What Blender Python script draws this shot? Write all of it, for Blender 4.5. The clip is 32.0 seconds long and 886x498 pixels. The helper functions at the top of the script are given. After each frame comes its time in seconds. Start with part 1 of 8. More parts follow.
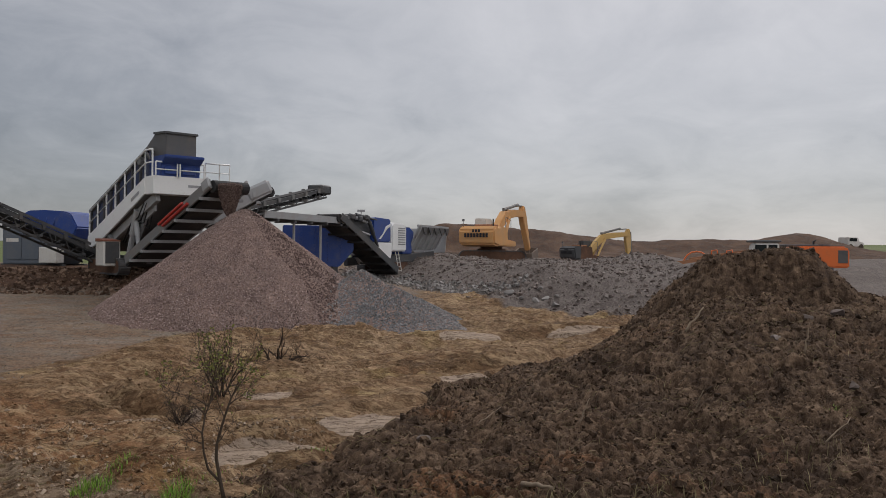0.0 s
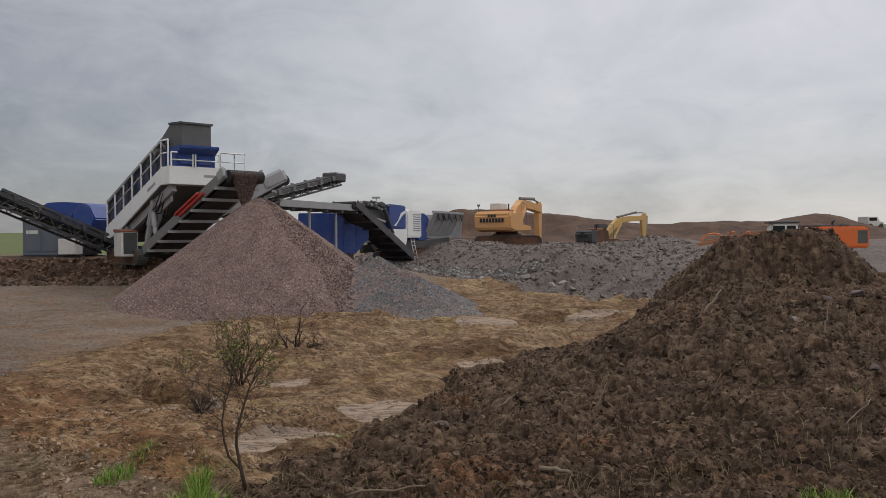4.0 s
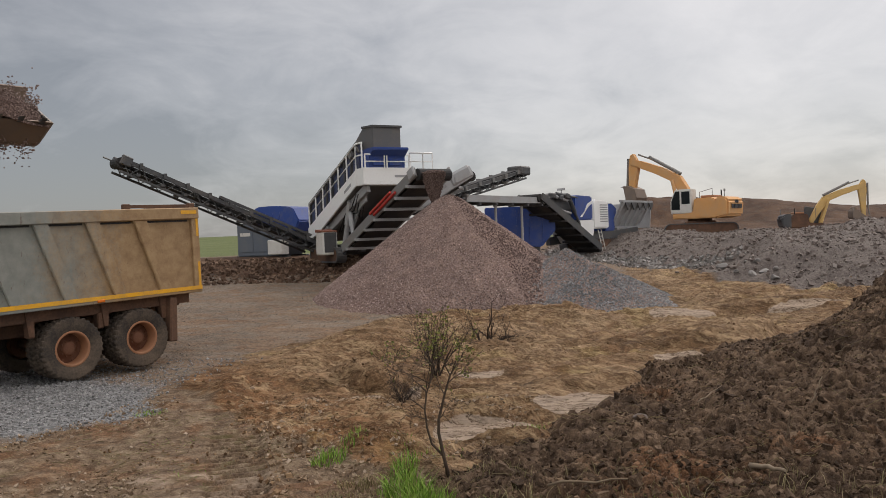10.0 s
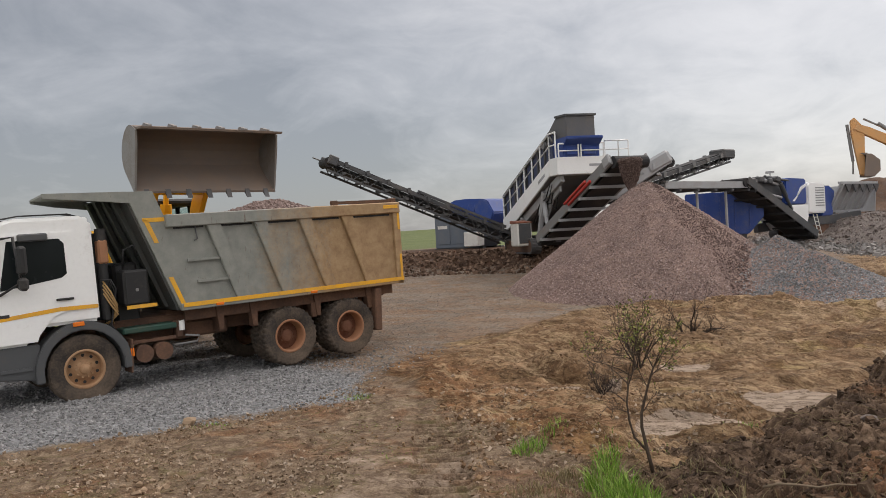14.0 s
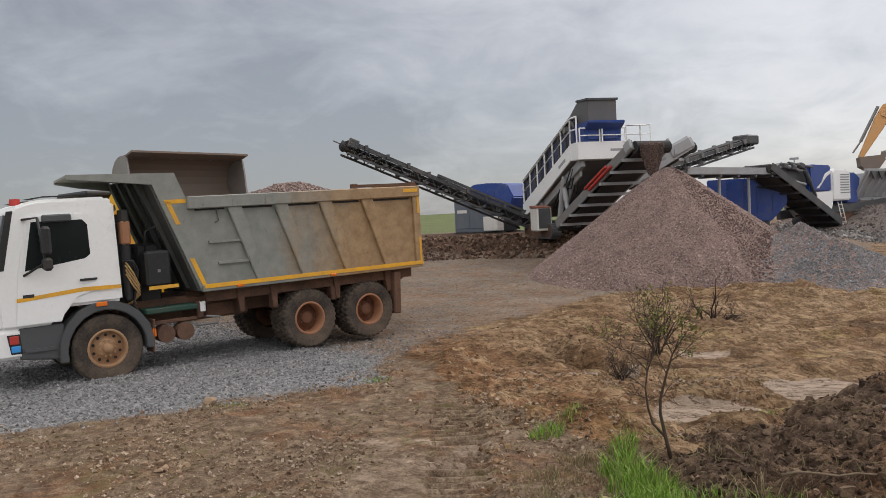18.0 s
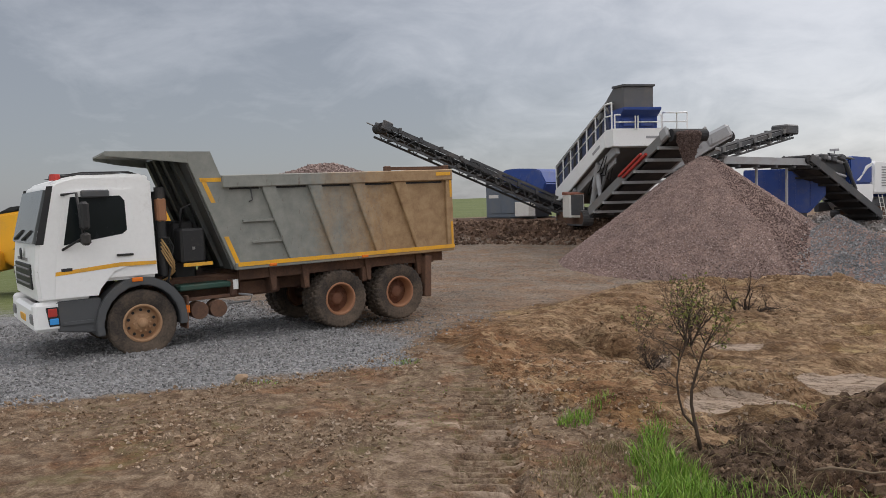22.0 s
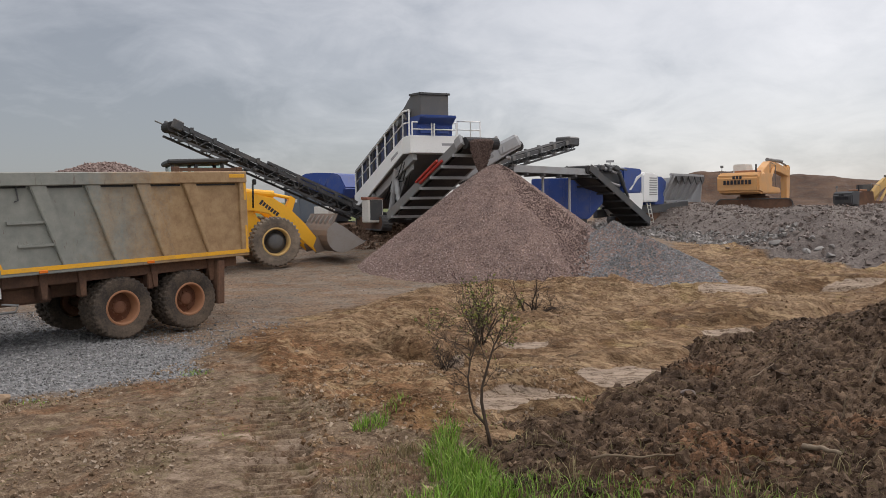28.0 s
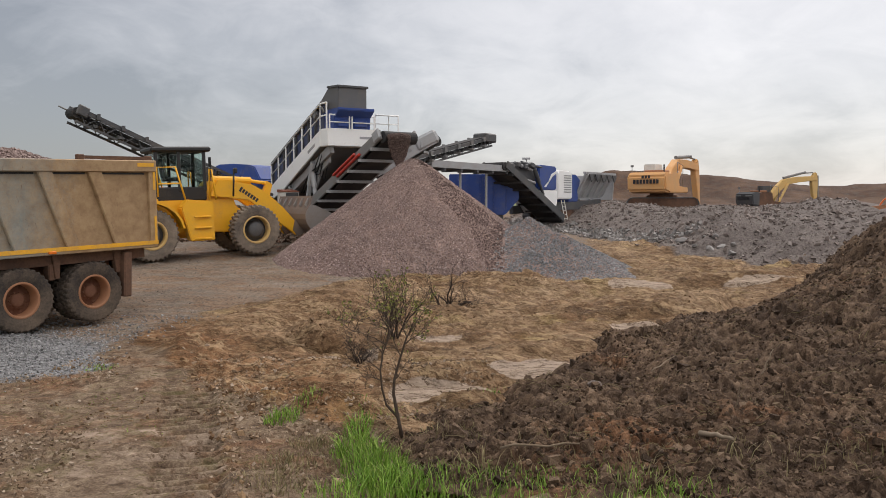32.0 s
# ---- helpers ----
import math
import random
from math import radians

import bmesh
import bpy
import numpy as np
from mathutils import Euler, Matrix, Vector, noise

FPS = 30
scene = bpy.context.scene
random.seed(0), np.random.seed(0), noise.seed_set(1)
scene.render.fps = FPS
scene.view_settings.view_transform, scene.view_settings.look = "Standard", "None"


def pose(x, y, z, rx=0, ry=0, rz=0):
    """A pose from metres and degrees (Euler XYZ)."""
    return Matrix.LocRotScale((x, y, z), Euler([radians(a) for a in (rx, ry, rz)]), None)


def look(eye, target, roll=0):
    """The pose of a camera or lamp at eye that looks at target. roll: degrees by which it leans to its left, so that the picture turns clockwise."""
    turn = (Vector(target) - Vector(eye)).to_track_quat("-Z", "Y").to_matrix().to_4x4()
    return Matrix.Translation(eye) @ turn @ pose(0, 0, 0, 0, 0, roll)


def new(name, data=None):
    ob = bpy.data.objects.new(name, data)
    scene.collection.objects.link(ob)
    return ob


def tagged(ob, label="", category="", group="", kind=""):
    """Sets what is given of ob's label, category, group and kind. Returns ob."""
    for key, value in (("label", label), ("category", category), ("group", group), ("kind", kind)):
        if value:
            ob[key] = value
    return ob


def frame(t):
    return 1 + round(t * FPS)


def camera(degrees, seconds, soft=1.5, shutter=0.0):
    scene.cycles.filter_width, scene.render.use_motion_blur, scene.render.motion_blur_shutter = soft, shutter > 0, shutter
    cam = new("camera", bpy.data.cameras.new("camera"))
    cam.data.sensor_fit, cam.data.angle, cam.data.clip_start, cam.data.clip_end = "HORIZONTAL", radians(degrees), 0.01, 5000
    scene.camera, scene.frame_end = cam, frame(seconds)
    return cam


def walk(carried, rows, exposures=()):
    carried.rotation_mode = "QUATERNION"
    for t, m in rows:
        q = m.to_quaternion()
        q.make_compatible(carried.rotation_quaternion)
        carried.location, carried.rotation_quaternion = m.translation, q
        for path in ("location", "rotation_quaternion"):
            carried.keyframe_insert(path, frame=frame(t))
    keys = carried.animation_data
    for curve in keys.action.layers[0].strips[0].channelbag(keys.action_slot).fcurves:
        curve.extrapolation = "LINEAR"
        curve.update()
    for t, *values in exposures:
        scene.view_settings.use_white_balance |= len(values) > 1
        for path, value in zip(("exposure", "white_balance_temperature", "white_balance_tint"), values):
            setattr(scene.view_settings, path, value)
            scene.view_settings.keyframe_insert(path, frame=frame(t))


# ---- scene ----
cam = camera(58.3, 32.0, soft=0.8)
PATH = [
    (0, (-0.007, 0.236, 2.326), (-0.015, 2.236, 2.334), 0.5),
    (0.5, (-0.006, 0.25, 2.331), (-0.01, 2.25, 2.336), 0.2),
    (1, (-0.015, 0.242, 2.323), (-0.02, 2.242, 2.325), 0.2),
    (1.5, (-0.008, 0.23, 2.33), (-0.021, 2.23, 2.322), 0.2),
    (2, (-0.013, 0.242, 2.327), (-0.033, 2.242, 2.31), 0.0),
    (2.5, (-0.012, 0.24, 2.32), (-0.039, 2.24, 2.301), 0.0),
    (4.5, (-0.001, 0.237, 2.334), (-0.055, 2.236, 2.304), -0.5),
    (5, (-0.014, 0.233, 2.325), (-0.076, 2.232, 2.294), -0.6),
    (5.5, (-0.006, 0.235, 2.323), (-0.081, 2.234, 2.288), -0.7),
    (6, (-0.006, 0.231, 2.32), (-0.095, 2.229, 2.28), -0.8),
    (6.5, (-0.018, 0.225, 2.319), (-0.121, 2.222, 2.275), -1.0),
    (7, (-0.017, 0.227, 2.316), (-0.137, 2.223, 2.272), -1.1),
    (7.5, (-0.016, 0.215, 2.305), (-0.161, 2.21, 2.262), -1.3),
    (8, (-0.023, 0.206, 2.324), (-0.204, 2.198, 2.279), -1.5),
    (8.5, (-0.02, 0.219, 2.325), (-0.257, 2.205, 2.279), -1.8),
    (9, (-0.035, 0.214, 2.323), (-0.345, 2.189, 2.28), -2.0),
    (9.5, (-0.056, 0.208, 2.318), (-0.458, 2.167, 2.28), -2.1),
    (10, (-0.072, 0.197, 2.32), (-0.578, 2.132, 2.285), -2.2),
    (10.5, (-0.089, 0.21, 2.313), (-0.704, 2.113, 2.28), -2.2),
    (11, (-0.112, 0.209, 2.316), (-0.833, 2.074, 2.285), -2.3),
    (11.5, (-0.115, 0.193, 2.32), (-0.929, 2.019, 2.289), -2.5),
    (12, (-0.117, 0.192, 2.318), (-1.0, 1.986, 2.286), -2.7),
    (12.5, (-0.122, 0.198, 2.313), (-1.045, 1.972, 2.281), -2.9),
    (13, (-0.105, 0.21, 2.31), (-1.05, 1.972, 2.278), -3.1),
    (13.5, (-0.119, 0.214, 2.31), (-1.073, 1.971, 2.277), -3.2),
    (14, (-0.113, 0.208, 2.309), (-1.07, 1.964, 2.275), -3.3),
    (14.5, (-0.115, 0.21, 2.312), (-1.073, 1.965, 2.275), -3.2),
    (16.5, (-0.121, 0.218, 2.301), (-1.088, 1.968, 2.247), -3.0),
    (17, (-0.119, 0.21, 2.309), (-1.094, 1.955, 2.247), -3.0),
    (17.5, (-0.12, 0.217, 2.304), (-1.108, 1.955, 2.238), -2.9),
    (18, (-0.117, 0.207, 2.305), (-1.117, 1.937, 2.234), -2.8),
    (18.5, (-0.127, 0.212, 2.312), (-1.142, 1.933, 2.233), -2.8),
    (19, (-0.118, 0.208, 2.303), (-1.151, 1.918, 2.212), -2.8),
    (19.5, (-0.133, 0.21, 2.298), (-1.181, 1.91, 2.201), -2.6),
    (20, (-0.131, 0.194, 2.309), (-1.195, 1.884, 2.208), -2.3),
    (20.5, (-0.142, 0.192, 2.307), (-1.219, 1.874, 2.203), -2.0),
    (21, (-0.147, 0.209, 2.294), (-1.227, 1.889, 2.188), -1.9),
    (21.5, (-0.148, 0.203, 2.305), (-1.224, 1.886, 2.198), -1.7),
    (22, (-0.146, 0.201, 2.302), (-1.211, 1.89, 2.194), -1.5),
    (22.5, (-0.141, 0.189, 2.315), (-1.184, 1.893, 2.208), -1.4),
    (23, (-0.126, 0.203, 2.299), (-1.132, 1.929, 2.201), -1.4),
    (23.5, (-0.139, 0.222, 2.306), (-1.107, 1.97, 2.216), -1.3),
    (24, (-0.116, 0.207, 2.307), (-1.052, 1.972, 2.22), -1.2),
    (24.5, (-0.109, 0.216, 2.31), (-1.014, 1.998, 2.22), -1.3),
    (26.5, (-0.103, 0.236, 2.299), (-0.866, 2.082, 2.201), -1.2),
    (27, (-0.11, 0.231, 2.305), (-0.828, 2.095, 2.201), -1.0),
    (27.5, (-0.11, 0.25, 2.301), (-0.778, 2.132, 2.194), -0.9),
    (28, (-0.126, 0.314, 2.28), (-0.741, 2.214, 2.174), -1.0),
    (28.5, (-0.107, 0.278, 2.291), (-0.674, 2.193, 2.183), -0.8),
    (29, (-0.098, 0.295, 2.278), (-0.623, 2.222, 2.168), -0.9),
    (29.5, (-0.104, 0.309, 2.277), (-0.587, 2.247, 2.163), -0.7),
    (30, (-0.082, 0.316, 2.284), (-0.532, 2.261, 2.168), -0.7),
    (30.5, (-0.088, 0.307, 2.276), (-0.517, 2.257, 2.158), -0.5),
    (31, (-0.08, 0.285, 2.282), (-0.506, 2.235, 2.162), -0.3),
    (31.5, (-0.074, 0.279, 2.284), (-0.5, 2.229, 2.162), -0.1),
    (32, (-0.072, 0.284, 2.267), (-0.488, 2.236, 2.146), -0.1),
]
walk(cam, [(t, look(eye, target, roll)) for t, eye, target, roll in PATH],
     [(0, -0.42, 6500, 13), (6, -0.26, 6550, 13), (8.5, -0.26, 6750, 13), (9.3, -0.16, 6800, 13), (11, 0.10, 6800, 13), (12, 0.22, 6800, 13), (14, 0.16, 6750, 13), (17, 0.14, 6650, 13), (20, 0.15, 6550, 13), (22.2, 0.07, 6480, 13), (23, 0.11, 6450, 13), (24, 0.11, 6450, 13), (27, 0.10, 6550, 13), (32, 0.20, 6700, 13)])

# ---- world and light: a bright overcast sky, the sun a soft glow behind the cloud ----
SUN_AZ, SUN_EL = radians(24.0), radians(50.0)
SUN_DIR = Vector((math.sin(SUN_AZ) * math.cos(SUN_EL), math.cos(SUN_AZ) * math.cos(SUN_EL), math.sin(SUN_EL)))


def link(tree, a, b):
    tree.links.new(a, b)


def node(tree, kind, **values):
    n = tree.nodes.new(kind)
    for key, value in values.items():
        n.inputs[key].default_value = value
    return n


def ramp(tree, fac, stops):
    r = tree.nodes.new("ShaderNodeValToRGB")
    while len(r.color_ramp.elements) < len(stops):
        r.color_ramp.elements.new(0.5)
    for e, (p, c) in zip(r.color_ramp.elements, stops):
        e.position = p
        e.color = (*c, 1) if len(c) == 3 else c
    link(tree, fac, r.inputs["Fac"])
    return r.outputs["Color"]


def mixed(tree, fac, a, b, how="MIX"):
    m = tree.nodes.new("ShaderNodeMix")
    m.data_type, m.blend_type = "RGBA", how
    for sock, v in ((m.inputs[0], fac), (m.inputs[6], a), (m.inputs[7], b)):
        if isinstance(v, bpy.types.NodeSocket):
            link(tree, v, sock)
        elif isinstance(v, (int, float)):
            sock.default_value = v
        else:
            sock.default_value = (*v, 1)
    return m.outputs[2]


def maths(tree, op, a, b=0.0, clamp=False):
    m = tree.nodes.new("ShaderNodeMath")
    m.operation, m.use_clamp = op, clamp
    for sock, v in ((m.inputs[0], a), (m.inputs[1], b)):
        if isinstance(v, bpy.types.NodeSocket):
            link(tree, v, sock)
        else:
            sock.default_value = v
    return m.outputs[0]


def noise_tex(tree, vec, scale, detail=4.0, rough=0.55, dist=0.0):
    n = node(tree, "ShaderNodeTexNoise", Scale=scale, Detail=detail, Roughness=rough, Distortion=dist)
    if vec is not None:
        link(tree, vec, n.inputs["Vector"])
    return n.outputs["Fac"]


def make_world():
    w = bpy.data.worlds.new("overcast_sky")
    w.use_nodes = True
    t = w.node_tree
    t.nodes.clear()
    out = t.nodes.new("ShaderNodeOutputWorld")
    bg = t.nodes.new("ShaderNodeBackground")
    sky = t.nodes.new("ShaderNodeTexSky")
    sky.sky_type, sky.sun_disc = "NISHITA", False
    sky.sun_elevation, sky.sun_rotation = SUN_EL, SUN_AZ
    co = t.nodes.new("ShaderNodeTexCoord")
    # clouds flatten towards the horizon
    sep = t.nodes.new("ShaderNodeSeparateXYZ")
    link(t, co.outputs["Generated"], sep.inputs[0])
    lift = maths(t, "ADD", maths(t, "ABSOLUTE", sep.outputs[2]), 0.34)
    comb = t.nodes.new("ShaderNodeCombineXYZ")
    link(t, maths(t, "DIVIDE", sep.outputs[0], lift), comb.inputs[0])
    link(t, maths(t, "DIVIDE", sep.outputs[1], lift), comb.inputs[1])
    big = noise_tex(t, comb.outputs[0], 0.8, 3, 0.5, 0.3)
    mid = noise_tex(t, comb.outputs[0], 3.0, 7, 0.58, 0.7)
    dot = t.nodes.new("ShaderNodeVectorMath")
    dot.operation = "DOT_PRODUCT"
    link(t, co.outputs["Generated"], dot.inputs[0])
    dot.inputs[1].default_value = SUN_DIR
    glow = maths(t, "MULTIPLY_ADD", dot.outputs["Value"], 0.5)
    t.nodes[-1].inputs[2].default_value = 0.5
    glow = maths(t, "POWER", glow, 4.0)
    v = maths(t, "ADD", maths(t, "MULTIPLY", big, 0.46), maths(t, "MULTIPLY", mid, 0.40))
    v = maths(t, "ADD", v, maths(t, "MULTIPLY", glow, 0.62))
    v = maths(t, "ADD", v, maths(t, "MULTIPLY", maths(t, "SUBTRACT", noise_tex(t, comb.outputs[0], 9.0, 6, 0.6, 0.5), 0.5), 0.12))
    v = maths(t, "SUBTRACT", v, 0.07)
    # unseen sky behind the camera, brightened to light the faces turned this way
    v = maths(t, "ADD", v, maths(t, "MULTIPLY", maths(t, "MULTIPLY", sep.outputs[1], -1.0, True), 0.42))
    v = maths(t, "ADD", v, maths(t, "MULTIPLY", maths(t, "ADD", sep.outputs[0], 0.40), 0.12))
    cloud = ramp(t, v, [(0.42, (0.225, 0.241, 0.260)), (0.56, (0.345, 0.361, 0.38)), (0.72, (0.53, 0.54, 0.55)), (0.98, (0.74, 0.74, 0.74))])
    # an overcast sky is brightest overhead
    high = ramp(t, sep.outputs[2], [(0.0, (1, 1, 1)), (0.34, (1.0, 1.0, 1.0)), (0.60, (1.6, 1.58, 1.55)), (1.0, (2.05, 2.02, 1.98))])
    cloud = mixed(t, 1.0, cloud, high, "MULTIPLY")
    # the same out-of-view half of the sky, raised further as fill light
    back = ramp(t, maths(t, "MULTIPLY", sep.outputs[1], -1.0, True), [(0.0, (1, 1, 1)), (0.8, (1.40, 1.39, 1.37))])
    cloud = mixed(t, 1.0, cloud, back, "MULTIPLY")
    sk = mixed(t, 1.0, sky.outputs["Color"], (0.02, 0.02, 0.02), "MULTIPLY")
    col = mixed(t, 1.0, cloud, sk, "ADD")
    link(t, col, bg.inputs["Color"])
    bg.inputs["Strength"].default_value = 1.0
    link(t, bg.outputs[0], out.inputs[0])
    scene.world = w


make_world()
sun_data = bpy.data.lights.new("sun", "SUN")
sun_data.energy, sun_data.angle, sun_data.color = 1.35, radians(25), (1.0, 0.94, 0.87)
sun = new("sun", sun_data)
sun.matrix_world = look(SUN_DIR * 50, (0, 0, 0))


# ---- materials ----
def material(name):
    m = bpy.data.materials.new(name)
    m.use_nodes = True
    t = m.node_tree
    return m, t, t.nodes["Principled BSDF"]


def bump(t, bsdf, height, strength=0.4, distance=0.02):
    b = node(t, "ShaderNodeBump", Strength=strength, Distance=distance)
    link(t, height, b.inputs["Height"])
    link(t, b.outputs[0], bsdf.inputs["Normal"])


def coat(name, base, dirt=(0.16, 0.11, 0.07), amount=0.5, rough=0.5, metal=0.0, scale=1.6, relief=0.15, spec=0.4):
    """Painted or plain metal, rubber, glass fibre: two scales of dust and scratches."""
    m, t, p = material(name)
    co = t.nodes.new("ShaderNodeTexCoord").outputs["Object"]
    a = noise_tex(t, co, scale, 6, 0.65)
    b = noise_tex(t, co, scale * 14, 4, 0.6)
    v = maths(t, "ADD", maths(t, "MULTIPLY", a, 0.7), maths(t, "MULTIPLY", b, 0.3))
    lo = 0.62 - 0.34 * amount
    mask = ramp(t, v, [(lo, (0, 0, 0)), (lo + 0.26, (1, 1, 1))])
    tint = mixed(t, maths(t, "MULTIPLY", b, 0.35), base, [c * 0.72 for c in base])
    col = mixed(t, maths(t, "MULTIPLY", mask, min(1.0, 0.35 + amount * 0.6)), tint, dirt)
    link(t, col, p.inputs["Base Color"])
    link(t, maths(t, "ADD", maths(t, "MULTIPLY", mask, 0.3), rough, True), p.inputs["Roughness"])
    p.inputs["Metallic"].default_value = metal
    p.inputs["Specular IOR Level"].default_value = spec
    bump(t, p, b, relief, 0.01)
    return m


def stone_mat(name, cols, dust=(0.3, 0.26, 0.22), rough=0.85):
    """Loose stones: every piece takes its own shade."""
    m, t, p = material(name)
    geo = t.nodes.new("ShaderNodeNewGeometry")
    co = t.nodes.new("ShaderNodeTexCoord").outputs["Object"]
    n = len(cols)
    who = t.nodes.new("ShaderNodeObjectInfo").outputs["Random"]
    base = ramp(t, maths(t, "FRACT", maths(t, "ADD", geo.outputs["Random Per Island"], who)), [(i / max(1, n - 1), c) for i, c in enumerate(cols)])
    a = noise_tex(t, co, 9.0, 4, 0.6)
    big = noise_tex(t, co, 0.35, 3, 0.6)
    col = mixed(t, maths(t, "MULTIPLY", ramp(t, a, [(0.4, (0, 0, 0)), (0.7, (1, 1, 1))]), 0.3), base, dust)
    col = mixed(t, 1.0, col, ramp(t, big, [(0.3, (0.72, 0.72, 0.72)), (0.7, (1.15, 1.12, 1.1))]), "MULTIPLY")
    link(t, col, p.inputs["Base Color"])
    p.inputs["Roughness"].default_value = rough
    p.inputs["Specular IOR Level"].default_value = 0.25
    bump(t, p, a, 0.5, 0.02)
    return m


def make_ground_mat():
    m, t, p = material("site_ground")
    co = t.nodes.new("ShaderNodeTexCoord").outputs["Object"]
    za = t.nodes.new("ShaderNodeVertexColor")
    za.layer_name = "zone"
    zs = t.nodes.new("ShaderNodeSeparateColor")
    link(t, za.outputs["Color"], zs.inputs[0])
    zb = t.nodes.new("ShaderNodeVertexColor")
    zb.layer_name = "cover"
    cs = t.nodes.new("ShaderNodeSeparateColor")
    link(t, zb.outputs["Color"], cs.inputs[0])
    big = noise_tex(t, co, 0.35, 5, 0.6, 0.5)
    mid = noise_tex(t, co, 2.2, 6, 0.65, 0.3)
    fine = noise_tex(t, co, 16.0, 5, 0.7)
    vor = node(t, "ShaderNodeTexVoronoi", Scale=24.0)
    link(t, co, vor.inputs["Vector"])
    vor2 = node(t, "ShaderNodeTexVoronoi", Scale=60.0)
    link(t, co, vor2.inputs["Vector"])

    def soft(mask, edge=0.16):
        v = maths(t, "ADD", mask, maths(t, "MULTIPLY", maths(t, "SUBTRACT", mid, 0.5), 0.9))
        return ramp(t, v, [(0.5 - edge, (0, 0, 0)), (0.5 + edge, (1, 1, 1))])

    warp = noise_tex(t, co, 5.5, 8, 0.72, 0.6)
    grit = noise_tex(t, co, 45.0, 5, 0.75)
    earth = ramp(t, maths(t, "ADD", maths(t, "MULTIPLY", warp, 0.6), maths(t, "MULTIPLY", grit, 0.4)),
                 [(0.37, (0.040, 0.026, 0.017)), (0.455, (0.105, 0.070, 0.046)), (0.53, (0.170, 0.122, 0.082)), (0.63, (0.31, 0.24, 0.17))])
    rust = noise_tex(t, co, 0.9, 6, 0.7, 0.8)
    earth = mixed(t, ramp(t, rust, [(0.50, (0, 0, 0)), (0.62, (0.7, 0.7, 0.7))]), earth, mixed(t, 1.0, earth, (0.95, 0.68, 0.52), "MULTIPLY"))
    moss = noise_tex(t, co, 1.3, 7, 0.75, 0.6)
    earth = mixed(t, ramp(t, moss, [(0.54, (0, 0, 0)), (0.66, (0.6, 0.6, 0.6))]), earth, (0.13, 0.115, 0.05))
    clay = ramp(t, maths(t, "ADD", maths(t, "MULTIPLY", big, 0.5), maths(t, "MULTIPLY", mid, 0.5)),
                [(0.36, (0.135, 0.076, 0.040)), (0.46, (0.205, 0.127, 0.071)), (0.55, (0.27, 0.180, 0.108)), (0.68, (0.37, 0.273, 0.180))])
    clay = mixed(t, 0.6, clay, ramp(t, warp, [(0.42, (0.28, 0.24, 0.21)), (0.49, (0.95, 0.95, 0.95)), (0.60, (1.45, 1.45, 1.45))]), "MULTIPLY")
    # redder earth where the clay is scraped thin, beside the road
    red = t.nodes.new("ShaderNodeVertexColor")
    red.layer_name = "stripped"
    rs = t.nodes.new("ShaderNodeSeparateColor")
    link(t, red.outputs["Color"], rs.inputs[0])
    clay = mixed(t, rs.outputs[1], clay, mixed(t, 1.0, clay, (0.84, 0.68, 0.58), "MULTIPLY"))
    # torn, drawn-out streaks of wet mud and dry crust
    mp = node(t, "ShaderNodeMapping", Scale=(0.95, 2.5, 1.0), Rotation=(0, 0, 0.16))
    link(t, co, mp.inputs["Vector"])
    st1 = noise_tex(t, mp.outputs[0], 1.3, 9, 0.72, 0.3)
    st2 = noise_tex(t, mp.outputs[0], 3.4, 8, 0.75, 0.2)
    streak = maths(t, "ADD", maths(t, "MULTIPLY", st1, 0.5), maths(t, "MULTIPLY", st2, 0.5))
    clay = mixed(t, ramp(t, st2, [(0.425, (0.55, 0.55, 0.55)), (0.455, (0, 0, 0))]), clay, (0.105, 0.052, 0.024))
    line = maths(t, "ABSOLUTE", maths(t, "SUBTRACT", st1, 0.5))
    clay = mixed(t, ramp(t, line, [(0.006, (0.65, 0.65, 0.65)), (0.016, (0, 0, 0))]), clay, (0.10, 0.055, 0.028))
    clay = mixed(t, ramp(t, streak, [(0.525, (0, 0, 0)), (0.56, (0.65, 0.65, 0.65))]), clay, (0.40, 0.285, 0.17))
    clay = mixed(t, ramp(t, grit, [(0.34, (0.5, 0.5, 0.5)), (0.42, (0, 0, 0))]), clay, (0.10, 0.062, 0.035))
    clay = mixed(t, ramp(t, grit, [(0.60, (0, 0, 0)), (0.68, (0.5, 0.5, 0.5))]), clay, (0.46, 0.36, 0.25))
    # thin ledges of torn layers: a dark band below each step, a pale one above
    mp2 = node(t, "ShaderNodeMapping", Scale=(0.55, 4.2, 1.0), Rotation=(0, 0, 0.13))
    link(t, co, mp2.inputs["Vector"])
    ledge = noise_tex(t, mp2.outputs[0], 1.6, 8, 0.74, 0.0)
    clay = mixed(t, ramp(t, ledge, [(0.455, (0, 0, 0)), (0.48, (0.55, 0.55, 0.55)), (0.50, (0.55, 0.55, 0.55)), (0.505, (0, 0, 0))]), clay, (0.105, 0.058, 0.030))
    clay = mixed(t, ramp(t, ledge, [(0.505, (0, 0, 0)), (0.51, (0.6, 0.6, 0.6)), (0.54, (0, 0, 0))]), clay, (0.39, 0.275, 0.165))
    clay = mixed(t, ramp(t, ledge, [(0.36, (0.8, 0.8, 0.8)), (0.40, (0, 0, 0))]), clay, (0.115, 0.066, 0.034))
    # wetter, darker tracts and olive ones, drawn out along the wheel tracks
    tract = noise_tex(t, mp.outputs[0], 0.33, 5, 0.62, 1.2)
    clay = mixed(t, ramp(t, tract, [(0.36, (0.85, 0.85, 0.85)), (0.47, (0, 0, 0))]), clay, mixed(t, 1.0, clay, (0.55, 0.52, 0.46), "MULTIPLY"))
